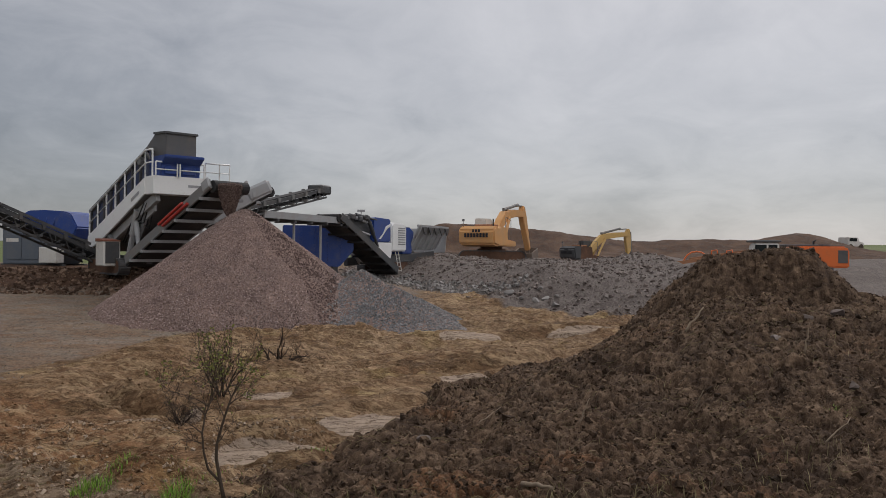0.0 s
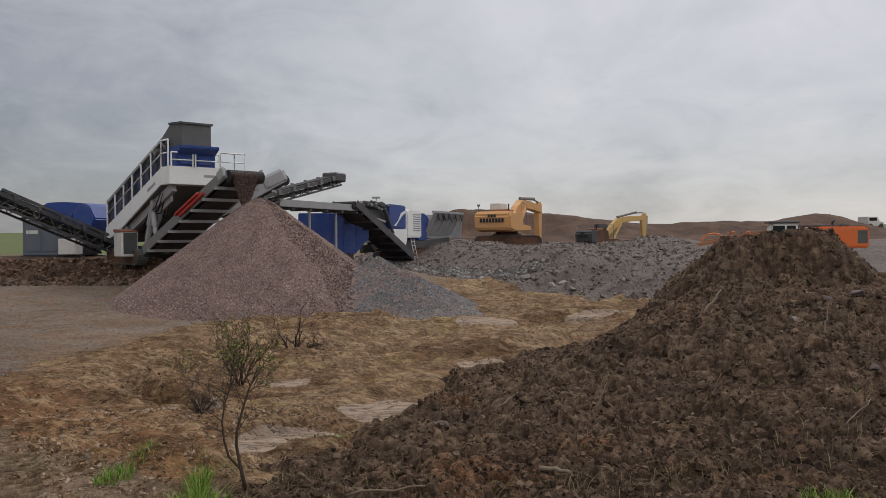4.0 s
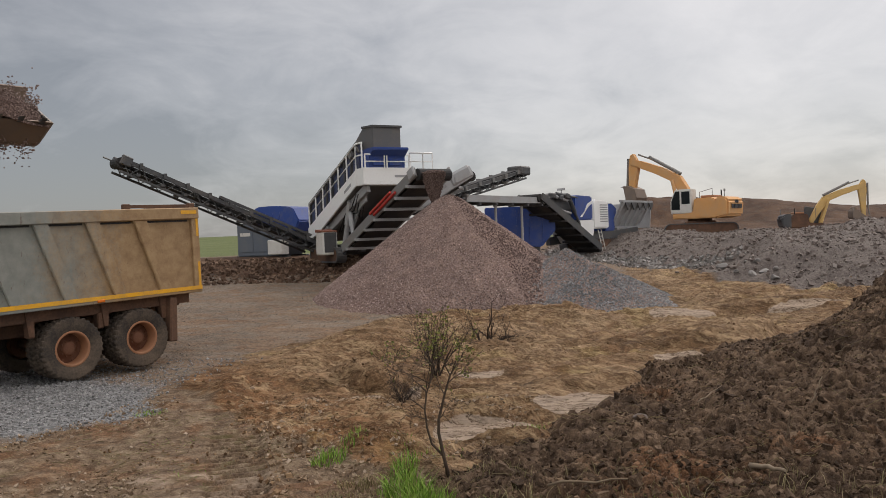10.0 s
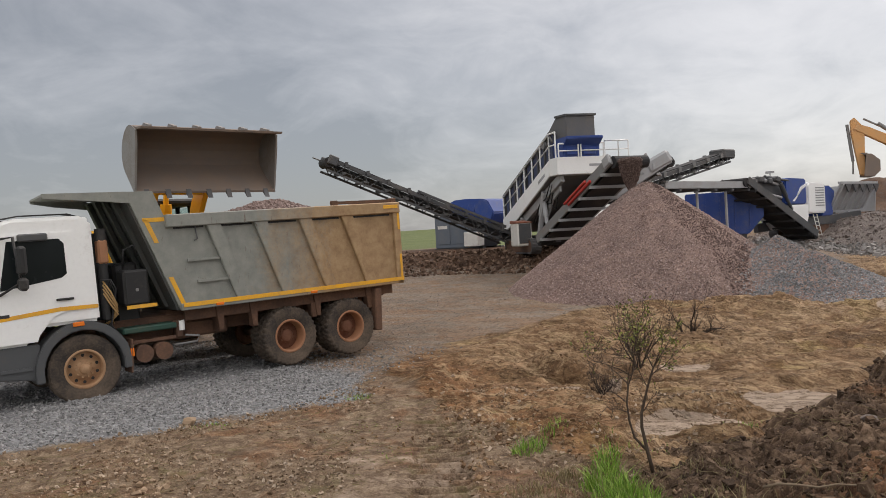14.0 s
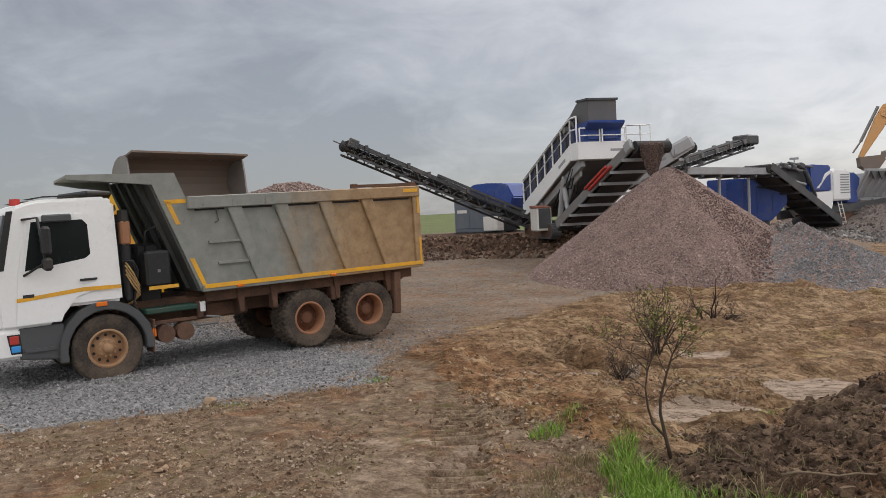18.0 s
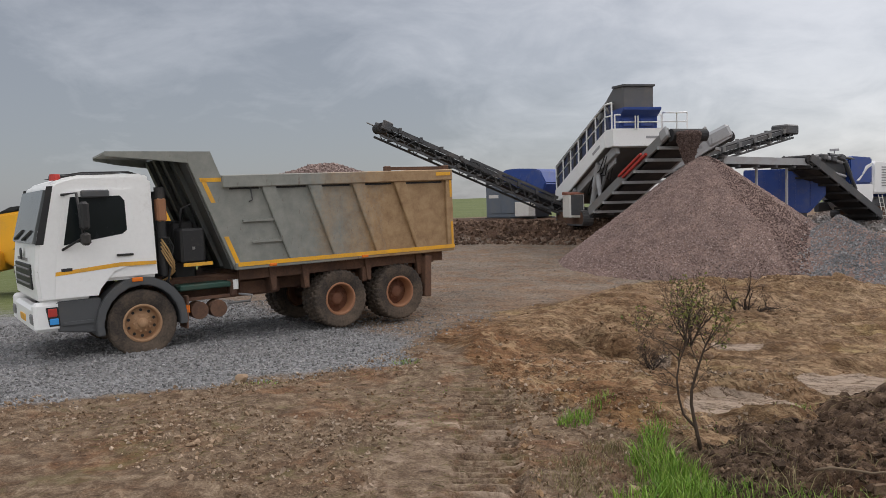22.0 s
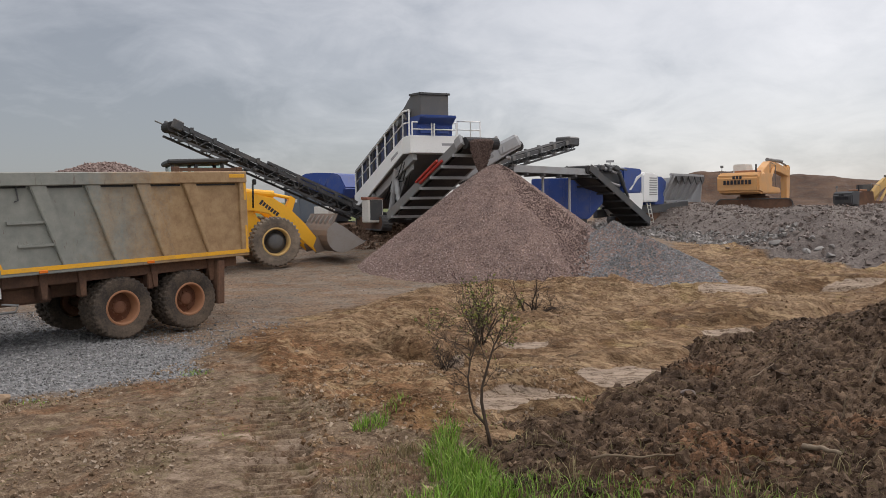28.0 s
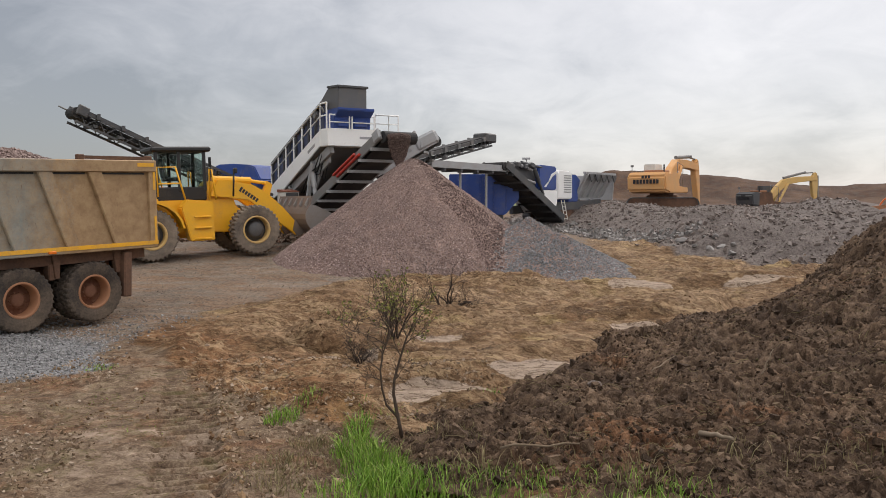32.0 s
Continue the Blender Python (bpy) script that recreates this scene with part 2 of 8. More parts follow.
    clay = mixed(t, ramp(t, tract, [(0.54, (0, 0, 0)), (0.66, (0.6, 0.6, 0.6))]), clay, mixed(t, 1.0, clay, (0.98, 1.06, 0.80), "MULTIPLY"))
    yard = ramp(t, maths(t, "ADD", maths(t, "MULTIPLY", big, 0.5), maths(t, "MULTIPLY", fine, 0.5)),
                [(0.3, (0.098, 0.078, 0.060)), (0.5, (0.160, 0.131, 0.105)), (0.7, (0.23, 0.194, 0.160))])
    yard = mixed(t, 0.5, yard, ramp(t, vor.outputs["Color"], [(0.2, (0.45, 0.45, 0.47)), (0.8, (1.4, 1.38, 1.36))]), "MULTIPLY")
    yard = mixed(t, ramp(t, st1, [(0.47, (0, 0, 0)), (0.58, (0.75, 0.75, 0.75))]), yard, mixed(t, 1.0, yard, (1.12, 0.94, 0.82), "MULTIPLY"))
    yard = mixed(t, ramp(t, st2, [(0.56, (0, 0, 0)), (0.62, (0.5, 0.5, 0.5))]), yard, (0.25, 0.212, 0.182))
    yard = mixed(t, ramp(t, tract, [(0.42, (0.8, 0.8, 0.8)), (0.52, (0, 0, 0))]), yard, mixed(t, 1.0, yard, (1.0, 0.85, 0.72), "MULTIPLY"))
    gravel = ramp(t, vor.outputs["Color"], [(0.1, (0.10, 0.10, 0.102)), (0.5, (0.17, 0.171, 0.174)), (0.9, (0.26, 0.262, 0.266))])
    pan = ramp(t, maths(t, "ADD", maths(t, "MULTIPLY", warp, 0.6), maths(t, "MULTIPLY", mid, 0.4)), [(0.34, (0.17, 0.118, 0.080)), (0.41, (0.31, 0.235, 0.176)), (0.6, (0.40, 0.315, 0.245))])
    pan = mixed(t, ramp(t, line, [(0.008, (0.9, 0.9, 0.9)), (0.018, (0, 0, 0))]), pan, (0.085, 0.052, 0.03))
    pan = mixed(t, ramp(t, st2, [(0.39, (0.7, 0.7, 0.7)), (0.43, (0, 0, 0))]), pan, (0.15, 0.095, 0.055))
    field = ramp(t, maths(t, "ADD", maths(t, "MULTIPLY", noise_tex(t, co, 0.05, 4, 0.6), 0.6), maths(t, "MULTIPLY", fine, 0.4)),
                 [(0.3, (0.075, 0.095, 0.035)), (0.55, (0.115, 0.135, 0.055)), (0.75, (0.17, 0.175, 0.085))])
    rock = mixed(t, 0.6, ramp(t, mid, [(0.36, (0.062, 0.045, 0.040)), (0.5, (0.125, 0.100, 0.092)), (0.64, (0.215, 0.187, 0.172))]), ramp(t, vor.outputs["Color"], [(0.1, (0.06, 0.050, 0.046)), (0.9, (0.19, 0.165, 0.15))]))
    col = mixed(t, soft(zs.outputs[1]), earth, yard)
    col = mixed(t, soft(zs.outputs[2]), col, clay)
    col = mixed(t, soft(zs.outputs[0]), col, gravel)
    col = mixed(t, soft(cs.outputs[1], 0.1), col, pan)
    col = mixed(t, soft(cs.outputs[2]), col, rock)
    col = mixed(t, soft(cs.outputs[0]), col, field)
    zc = t.nodes.new("ShaderNodeVertexColor")
    zc.layer_name = "stripped"
    ss = t.nodes.new("ShaderNodeSeparateColor")
    link(t, zc.outputs["Color"], ss.inputs[0])
    far = ramp(t, maths(t, "ADD", maths(t, "MULTIPLY", big, 0.6), maths(t, "MULTIPLY", mid, 0.4)), [(0.34, (0.030, 0.017, 0.011)), (0.5, (0.070, 0.039, 0.025)), (0.66, (0.125, 0.076, 0.048))])
    col = mixed(t, soft(ss.outputs[0]), col, far)
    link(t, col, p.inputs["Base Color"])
    link(t, ramp(t, mid, [(0.35, (0.62, 0.62, 0.62)), (0.6, (0.92, 0.92, 0.92))]), p.inputs["Roughness"])
    p.inputs["Specular IOR Level"].default_value = 0.10
    h = maths(t, "ADD", maths(t, "MULTIPLY", fine, 0.25), maths(t, "MULTIPLY", vor2.outputs["Distance"], 0.10))
    h = maths(t, "ADD", h, maths(t, "MULTIPLY", warp, 0.9))
    h = maths(t, "ADD", h, maths(t, "MULTIPLY", maths(t, "ADD", maths(t, "MULTIPLY", streak, 1.2), maths(t, "MULTIPLY", ramp(t, ledge, [(0.49, (0, 0, 0)), (0.51, (0.6, 0.6, 0.6))]), 1.0)), zs.outputs[2]))
    bump(t, p, h, 0.85, 0.06)
    return m


def soil_mat(name, dark, mid_c, light, scale=3.0, random_shade=0.0, layer=""):
    m, t, p = material(name)
    co = t.nodes.new("ShaderNodeTexCoord").outputs["Object"]
    a = noise_tex(t, co, scale, 6, 0.7, 0.4)
    b = noise_tex(t, co, scale * 9, 5, 0.7)
    c = noise_tex(t, co, scale * 0.18, 3, 0.6)
    v = maths(t, "ADD", maths(t, "MULTIPLY", a, 0.68), maths(t, "MULTIPLY", b, 0.32))
    if layer:
        vc = t.nodes.new("ShaderNodeVertexColor")
        vc.layer_name = layer
        sc = t.nodes.new("ShaderNodeSeparateColor")
        link(t, vc.outputs["Color"], sc.inputs[0])
        v = maths(t, "ADD", v, maths(t, "MULTIPLY", maths(t, "SUBTRACT", sc.outputs[0], 0.5), 0.32))
    if random_shade:
        geo = t.nodes.new("ShaderNodeNewGeometry")
        v = maths(t, "ADD", v, maths(t, "MULTIPLY", maths(t, "SUBTRACT", geo.outputs["Random Per Island"], 0.5), random_shade))
    col = ramp(t, v, [(0.32, dark), (0.5, mid_c), (0.70, light)])
    col = mixed(t, 1.0, col, ramp(t, c, [(0.3, (0.75, 0.72, 0.72)), (0.7, (1.2, 1.12, 1.05))]), "MULTIPLY")
    if layer:
        col = mixed(t, ramp(t, maths(t, "ADD", sc.outputs[1], maths(t, "MULTIPLY", maths(t, "SUBTRACT", a, 0.5), 0.8)), [(0.55, (0, 0, 0)), (0.95, (0.7, 0.7, 0.7))]), col, mixed(t, 1.0, col, (1.40, 1.02, 0.76), "MULTIPLY"))
    link(t, col, p.inputs["Base Color"])
    p.inputs["Roughness"].default_value = 0.95
    p.inputs["Specular IOR Level"].default_value = 0.15
    bump(t, p, v, 0.9, 0.05)
    return m


M = {}
M["ground"] = make_ground_mat()
M["soil"] = soil_mat("dark_topsoil", (0.024, 0.0157, 0.0107), (0.072, 0.049, 0.034), (0.19, 0.138, 0.096), 8.0, 0.0, "clods")
M["loose"] = soil_mat("loose_soil_crumbs", (0.031, 0.021, 0.0145), (0.085, 0.059, 0.041), (0.215, 0.158, 0.112), 8.0, 0.36)
M["crumb"] = soil_mat("clay_crumbs", (0.10, 0.060, 0.033), (0.19, 0.123, 0.071), (0.31, 0.22, 0.135), 5.0, 0.36)
M["bank"] = soil_mat("brown_bank_earth", (0.050, 0.032, 0.022), (0.115, 0.077, 0.056), (0.22, 0.16, 0.122), 4.0, 0.35)
M["red_stone"] = stone_mat("brown_gravel", [(0.175, 0.124, 0.111), (0.235, 0.171, 0.154), (0.295, 0.221, 0.200), (0.395, 0.312, 0.284)], (0.29, 0.218, 0.196))
M["dark_stone"] = stone_mat("dark_brown_gravel", [(0.075, 0.050, 0.044), (0.12, 0.083, 0.074), (0.165, 0.117, 0.105), (0.24, 0.18, 0.16)], (0.15, 0.102, 0.088))
M["grey_stone"] = stone_mat("grey_gravel", [(0.13, 0.135, 0.142), (0.185, 0.19, 0.198), (0.24, 0.244, 0.252), (0.34, 0.344, 0.35)], (0.27, 0.265, 0.26))
M["rock"] = stone_mat("blasted_rock", [(0.10, 0.080, 0.074), (0.14, 0.114, 0.104), (0.19, 0.160, 0.146), (0.29, 0.258, 0.238)], (0.21, 0.16, 0.13))
M["clay_stone"] = stone_mat("clay_pebbles", [(0.10, 0.066, 0.04), (0.18, 0.125, 0.08), (0.27, 0.20, 0.14), (0.38, 0.31, 0.24)], (0.25, 0.16, 0.09))
M["pale_rock"] = stone_mat("pale_broken_rock", [(0.12, 0.115, 0.113), (0.175, 0.17, 0.166), (0.235, 0.228, 0.222), (0.32, 0.312, 0.302)], (0.25, 0.21, 0.175))
M["road_stone"] = stone_mat("road_gravel_grey", [(0.10, 0.101, 0.104), (0.175, 0.176, 0.178), (0.24, 0.24, 0.242), (0.35, 0.35, 0.352)], (0.3, 0.29, 0.28))
M["yard_stone"] = stone_mat("brown_grey_gravel", [(0.12, 0.10, 0.085), (0.19, 0.162, 0.138), (0.27, 0.238, 0.208)], (0.22, 0.185, 0.155))
M["tan_rock"] = stone_mat("tan_stone", [(0.24, 0.165, 0.105), (0.34, 0.25, 0.17)], (0.28, 0.19, 0.12))
M["pale_wood"] = stone_mat("pale_root", [(0.15, 0.112, 0.076), (0.23, 0.185, 0.135)], (0.15, 0.10, 0.066))
M["pile_core_damp"] = soil_mat("damp_pile_core", (0.07, 0.047, 0.041), (0.14, 0.10, 0.088), (0.23, 0.17, 0.15), 11.0)
M["pile_red"] = soil_mat("pile_core_brown", (0.105, 0.074, 0.066), (0.20, 0.147, 0.132), (0.33, 0.258, 0.232), 11.0)
M["white"] = coat("white_paint", (0.84, 0.84, 0.83), (0.40, 0.33, 0.27), 0.16, 0.35, 0, 1.2, 0.05)
M["cream"] = coat("cream_paint", (0.66, 0.64, 0.60), (0.30, 0.24, 0.19), 0.35, 0.45)
def dusty_bed():
    """Grey-green paint; ochre dust thickens towards the tail and lies in streaks."""
    m, t, p = material("dusty_bed_paint")
    co = t.nodes.new("ShaderNodeTexCoord").outputs["Object"]
    sep = t.nodes.new("ShaderNodeSeparateXYZ")
    link(t, co, sep.inputs[0])
    tail = maths(t, "MULTIPLY", maths(t, "ADD", maths(t, "MULTIPLY", sep.outputs[0], -1.0), -1.6), 0.20, True)
    mp = node(t, "ShaderNodeMapping", Scale=(2.0, 2.0, 0.6))
    link(t, co, mp.inputs["Vector"])
    a = noise_tex(t, mp.outputs[0], 1.1, 6, 0.65, 0.3)
    b = noise_tex(t, co, 18.0, 5, 0.65)
    c = noise_tex(t, co, 4.0, 6, 0.7)
    v = maths(t, "ADD", maths(t, "MULTIPLY", a, 0.55), maths(t, "MULTIPLY", tail, 1.0))
    v = maths(t, "ADD", v, maths(t, "MULTIPLY", b, 0.25))
    mask = ramp(t, v, [(0.72, (0.06, 0.06, 0.06)), (1.40, (0.95, 0.95, 0.95))])
    paint = ramp(t, c, [(0.3, (0.185, 0.200, 0.188)), (0.7, (0.27, 0.28, 0.258))])
    dust = ramp(t, c, [(0.3, (0.25, 0.150, 0.075)), (0.7, (0.42, 0.285, 0.155))])
    col = mixed(t, mask, paint, dust)
    col = mixed(t, ramp(t, noise_tex(t, mp.outputs[0], 7.0, 5, 0.75), [(0.61, (0, 0, 0)), (0.70, (0.65, 0.65, 0.65))]), col, (0.11, 0.060, 0.036))
    link(t, col, p.inputs["Base Color"])
    p.inputs["Roughness"].default_value = 0.62
    p.inputs["Specular IOR Level"].default_value = 0.3
    bump(t, p, b, 0.12, 0.01)
    return m


M["bed"] = dusty_bed()
M["bed_dark"] = coat("dark_tipper_steel", (0.07, 0.075, 0.072), (0.14, 0.10, 0.07), 0.4, 0.55)
M["yellow_tape"] = coat("yellow_tape", (0.80, 0.40, 0.02), (0.40, 0.25, 0.10), 0.55, 0.5, 0, 3.0)
# rusty brown, darkened to carry the shade inside the deep wheel dish
M["rim_shaded"] = coat("shaded_rusty_disc", (0.15, 0.062, 0.035), (0.24, 0.135, 0.08), 0.5, 0.75, 0, 4.0)
M["tyre"] = coat("dusty_rubber", (0.042, 0.036, 0.032), (0.18, 0.135, 0.10), 0.62, 0.85, 0, 2.0, 0.3, 0.2)
M["rim"] = coat("rusty_rim", (0.34, 0.155, 0.078), (0.25, 0.14, 0.085), 0.55, 0.65, 0, 4.0)
M["rim_tan"] = coat("dusty_tan_rim", (0.40, 0.24, 0.13), (0.22, 0.11, 0.06), 0.5, 0.6, 0, 4.0)
M["black"] = coat("black_plastic", (0.018, 0.018, 0.019), (0.11, 0.09, 0.07), 0.3, 0.5)
M["grey_plastic"] = coat("dark_grey_plastic", (0.075, 0.078, 0.082), (0.16, 0.13, 0.10), 0.35, 0.6)
M["chassis"] = coat("muddy_chassis", (0.085, 0.046, 0.031), (0.23, 0.125, 0.078), 0.6, 0.8)
M["steel"] = coat("grey_steel", (0.20, 0.20, 0.20), (0.24, 0.20, 0.165), 0.5, 0.5, 0.2)
M["dark_steel"] = coat("dark_grey_steel", (0.075, 0.077, 0.082), (0.19, 0.165, 0.145), 0.45, 0.55, 0.1)
M["blue"] = coat("blue_paint", (0.022, 0.060, 0.26), (0.15, 0.15, 0.175), 0.40, 0.45)
M["dull_blue"] = coat("dusty_dull_blue", (0.045, 0.065, 0.15), (0.17, 0.16, 0.16), 0.6, 0.6)
M["rubber"] = coat("belt_rubber", (0.022, 0.022, 0.024), (0.12, 0.10, 0.09), 0.45, 0.8)
M["plant_grey"] = coat("plant_grey_paint", (0.34, 0.345, 0.355), (0.29, 0.25, 0.225), 0.5, 0.5)
M["rust"] = coat("rust_red_lid", (0.24, 0.085, 0.05), (0.2, 0.14, 0.1), 0.4, 0.7)
M["slate"] = coat("slate_grey_paint", (0.115, 0.135, 0.165), (0.20, 0.19, 0.18), 0.4, 0.5)
M["feed_grey"] = coat("scuffed_feed_steel", (0.11, 0.11, 0.115), (0.19, 0.16, 0.14), 0.5, 0.55)
M["digger"] = coat("excavator_yellow", (0.66, 0.34, 0.125), (0.50, 0.34, 0.21), 0.55, 0.55)
M["digger_far"] = coat("faded_excavator_yellow", (0.62, 0.40, 0.14), (0.45, 0.33, 0.20), 0.55, 0.55)
M["loader"] = coat("loader_yellow", (0.82, 0.42, 0.02), (0.45, 0.28, 0.11), 0.3, 0.4)
M["orange"] = coat("orange_paint", (0.70, 0.15, 0.03), (0.30, 0.16, 0.09), 0.25, 0.45)
M["red"] = coat("red_paint", (0.45, 0.04, 0.03), (0.2, 0.12, 0.08), 0.3, 0.5)
M["amber"] = coat("amber_lens", (0.75, 0.18, 0.02), (0.3, 0.2, 0.1), 0.15, 0.25)
M["lens_blue"] = coat("blue_lens", (0.05, 0.30, 0.70), (0.2, 0.2, 0.2), 0.1, 0.2)
M["bright_bars"] = coat("lettering_dark", (0.025, 0.025, 0.03), (0.15, 0.1, 0.07), 0.15, 0.5)
M["loader_rim"] = coat("dusty_yellow_rim", (0.62, 0.40, 0.13), (0.50, 0.36, 0.22), 0.6, 0.6, 0, 4.0)
M["tyre_tan"] = coat("dust_caked_rubber", (0.10, 0.085, 0.072), (0.30, 0.235, 0.18), 0.75, 0.9, 0, 2.0, 0.3, 0.2)
M["hose_tan"] = coat("tan_hose", (0.36, 0.22, 0.09), (0.2, 0.14, 0.09), 0.4, 0.6)
M["scuffed"] = coat("scuffed_bucket_side", (0.27, 0.25, 0.235), (0.22, 0.16, 0.12), 0.5, 0.4, 0.3, 2.2)
M["worn_steel"] = coat("worn_bucket_steel", (0.19, 0.15, 0.125), (0.26, 0.185, 0.135), 0.6, 0.55, 0.1, 2.2)


def make_glass():
    m, t, p = material("tinted_glass")
    p.inputs["Base Color"].default_value = (0.012, 0.015, 0.016, 1)
    p.inputs["Roughness"].default_value = 0.06
    p.inputs["IOR"].default_value = 1.22
    co = t.nodes.new("ShaderNodeTexCoord").outputs["Object"]
    link(t, ramp(t, noise_tex(t, co, 5.0), [(0.4, (0.05, 0.05, 0.05)), (0.75, (0.4, 0.4, 0.4))]), p.inputs["Roughness"])
    return m


M["glass"] = make_glass()
M["screen_glass"] = coat("pale_dusty_glass", (0.10, 0.11, 0.115), (0.20, 0.19, 0.18), 0.35, 0.08, 0.0, 2.0, 0.0, 0.9)


# ---- mesh helpers ----
def link_mesh(name, bm, mat, parent=None):
    me = bpy.data.meshes.new(name)
    bm.normal_update()
    bm.to_mesh(me)
    bm.free()
    me.materials.append(mat)
    ob = new(name, me)
    if parent is not None:
        ob.parent = parent
    return ob


def part(name, bm, mat, parent, label=""):
    ob = link_mesh(name, bm, mat, parent)
    return tagged(ob, label) if label else ob


def thing(name, label, category, group="", at=None):
    ob = new(name)
    ob.empty_display_size = 0.2
    if at is not None:
        ob.matrix_world = at
    return tagged(ob, label, category, group)


def BM():
    return bmesh.new()


def add_box(bm, c, s, rot=(0, 0, 0), bev=0.0):
    m = pose(*c, *rot) @ Matrix.Diagonal((*s, 1))
    r = bmesh.ops.create_cube(bm, size=1.0, matrix=m)
    if bev > 0:
        es = list({e for v in r["verts"] for e in v.link_edges})
        bmesh.ops.bevel(bm, geom=es, offset=bev, segments=1, affect="EDGES", profile=0.6)
    return bm


def add_rod(bm, a, b, r, r2=None, seg=8):
    a, b = Vector(a), Vector(b)
    d = b - a
    m = Matrix.Translation((a + b) / 2) @ d.to_track_quat("Z", "Y").to_matrix().to_4x4()
    bmesh.ops.create_cone(bm, cap_ends=True, segments=seg, radius1=r, radius2=r if r2 is None else r2, depth=d.length, matrix=m)
    return bm


def add_beam(bm, a, b, w, h, bev=0.0):
    """A rectangular bar from a to b, w wide sideways and h high."""
    a, b = Vector(a), Vector(b)
    d = b - a
    z = Vector((0, 0, 1))
    x = d.normalized()
    y = z.cross(x)
    y = y.normalized() if y.length > 1e-4 else Vector((0, 1, 0))
    z = x.cross(y)
    m = Matrix((x, y, z)).transposed().to_4x4()
    m.translation = (a + b) / 2
    r = bmesh.ops.create_cube(bm, size=1.0, matrix=m @ Matrix.Diagonal((d.length, w, h, 1)))
    if bev > 0:
        es = list({e for v in r["verts"] for e in v.link_edges})
        bmesh.ops.bevel(bm, geom=es, offset=bev, segments=1, affect="EDGES")
    return bm


def add_prism(bm, pts, y0, y1, bev=0.0):
    """A slab with the outline pts (x, z), from y0 to y1."""
    a = [bm.verts.new((x, y0, z)) for x, z in pts]
    b = [bm.verts.new((x, y1, z)) for x, z in pts]
    fs = [bm.faces.new(a), bm.faces.new(b[::-1])]
    n = len(pts)
    for i in range(n):
        fs.append(bm.faces.new((a[i], b[i], b[(i + 1) % n], a[(i + 1) % n])))
    bmesh.ops.recalc_face_normals(bm, faces=fs)
    if bev > 0:
        bmesh.ops.bevel(bm, geom=list({e for f in fs for e in f.edges}), offset=bev, segments=2, affect="EDGES", clamp_overlap=True)
    return bm


def add_tube(bm, pts, r, seg=6):
    """One bent tube through pts; r: its radius, or one for each point."""
    ps = [Vector(p) for p in pts]
    rs = [r] * len(ps) if isinstance(r, (int, float)) else r
    side, rings = None, []
    for i, p in enumerate(ps):
        d = (ps[min(i + 1, len(ps) - 1)] - ps[max(i - 1, 0)]).normalized()
        if side is None:
            side = d.orthogonal()
        side = (side - d * side.dot(d)).normalized()
        up = d.cross(side)
        rings.append([bm.verts.new(p + (side * math.cos(2 * math.pi * k / seg) + up * math.sin(2 * math.pi * k / seg)) * rs[i]) for k in range(seg)])
    fs = [bm.faces.new(rings[0][::-1]), bm.faces.new(rings[-1])]
    for a, b in zip(rings, rings[1:]):
        for k in range(seg):
            f = bm.faces.new((a[k], a[(k + 1) % seg], b[(k + 1) % seg], b[k]))
            f.smooth = True
            fs.append(f)
    return bm


def add_lathe(bm, profile, seg=28, axis="Y", c=(0, 0, 0)):
    """Turns a profile of (radius, along) round an axis through c."""
    rings = []
    for r, y in profile:
        ring = []
        for i in range(seg):
            a = 2 * math.pi * i / seg
            if axis == "Y":
                co = (c[0] + r * math.cos(a), c[1] + y, c[2] + r * math.sin(a))
            else:
                co = (c[0] + r * math.cos(a), c[1] + r * math.sin(a), c[2] + y)
            ring.append(bm.verts.new(co))
        rings.append(ring)
    fs = []
    for p, q in zip(rings, rings[1:]):
        for i in range(seg):
            fs.append(bm.faces.new((p[i], p[(i + 1) % seg], q[(i + 1) % seg], q[i])))
    bmesh.ops.recalc_face_normals(bm, faces=fs)
    for f in fs:
        f.smooth = True
    return bm


def mesh_arrays(name, verts, tris, mat, smooth=False):
    me = bpy.data.meshes.new(name)
    me.vertices.add(len(verts))
    me.vertices.foreach_set("co", np.asarray(verts, np.float32).ravel())
    k = tris.shape[1]
    me.loops.add(tris.size)
    me.loops.foreach_set("vertex_index", tris.astype(np.int32).ravel())
    me.polygons.add(len(tris))
    me.polygons.foreach_set("loop_start", np.arange(0, tris.size, k, dtype=np.int32))
    me.polygons.foreach_set("use_smooth", np.full(len(tris), smooth))
    me.update(calc_edges=True)
    me.materials.append(mat)
    return me


# ---- relief of the ground ----
def lattice(ix, iy, seed):
    h = (ix.astype(np.int64) * 374761393 + iy.astype(np.int64) * 668265263 + seed * 974711) & 0x7FFFFFFF
    h = ((h ^ (h >> 13)) * 1274126177) & 0x7FFFFFFF
    return ((h ^ (h >> 16)) & 0xFFFF) / 65535.0


def vnoise(x, y, seed=0):
    x, y = np.asarray(x, float), np.asarray(y, float)
    ix, iy = np.floor(x), np.floor(y)
    fx, fy = x - ix, y - iy
    fx, fy = fx * fx * (3 - 2 * fx), fy * fy * (3 - 2 * fy)
    a, b = lattice(ix, iy, seed), lattice(ix + 1, iy, seed)
    c, d = lattice(ix, iy + 1, seed), lattice(ix + 1, iy + 1, seed)
    return (a + (b - a) * fx) * (1 - fy) + (c + (d - c) * fx) * fy - 0.5


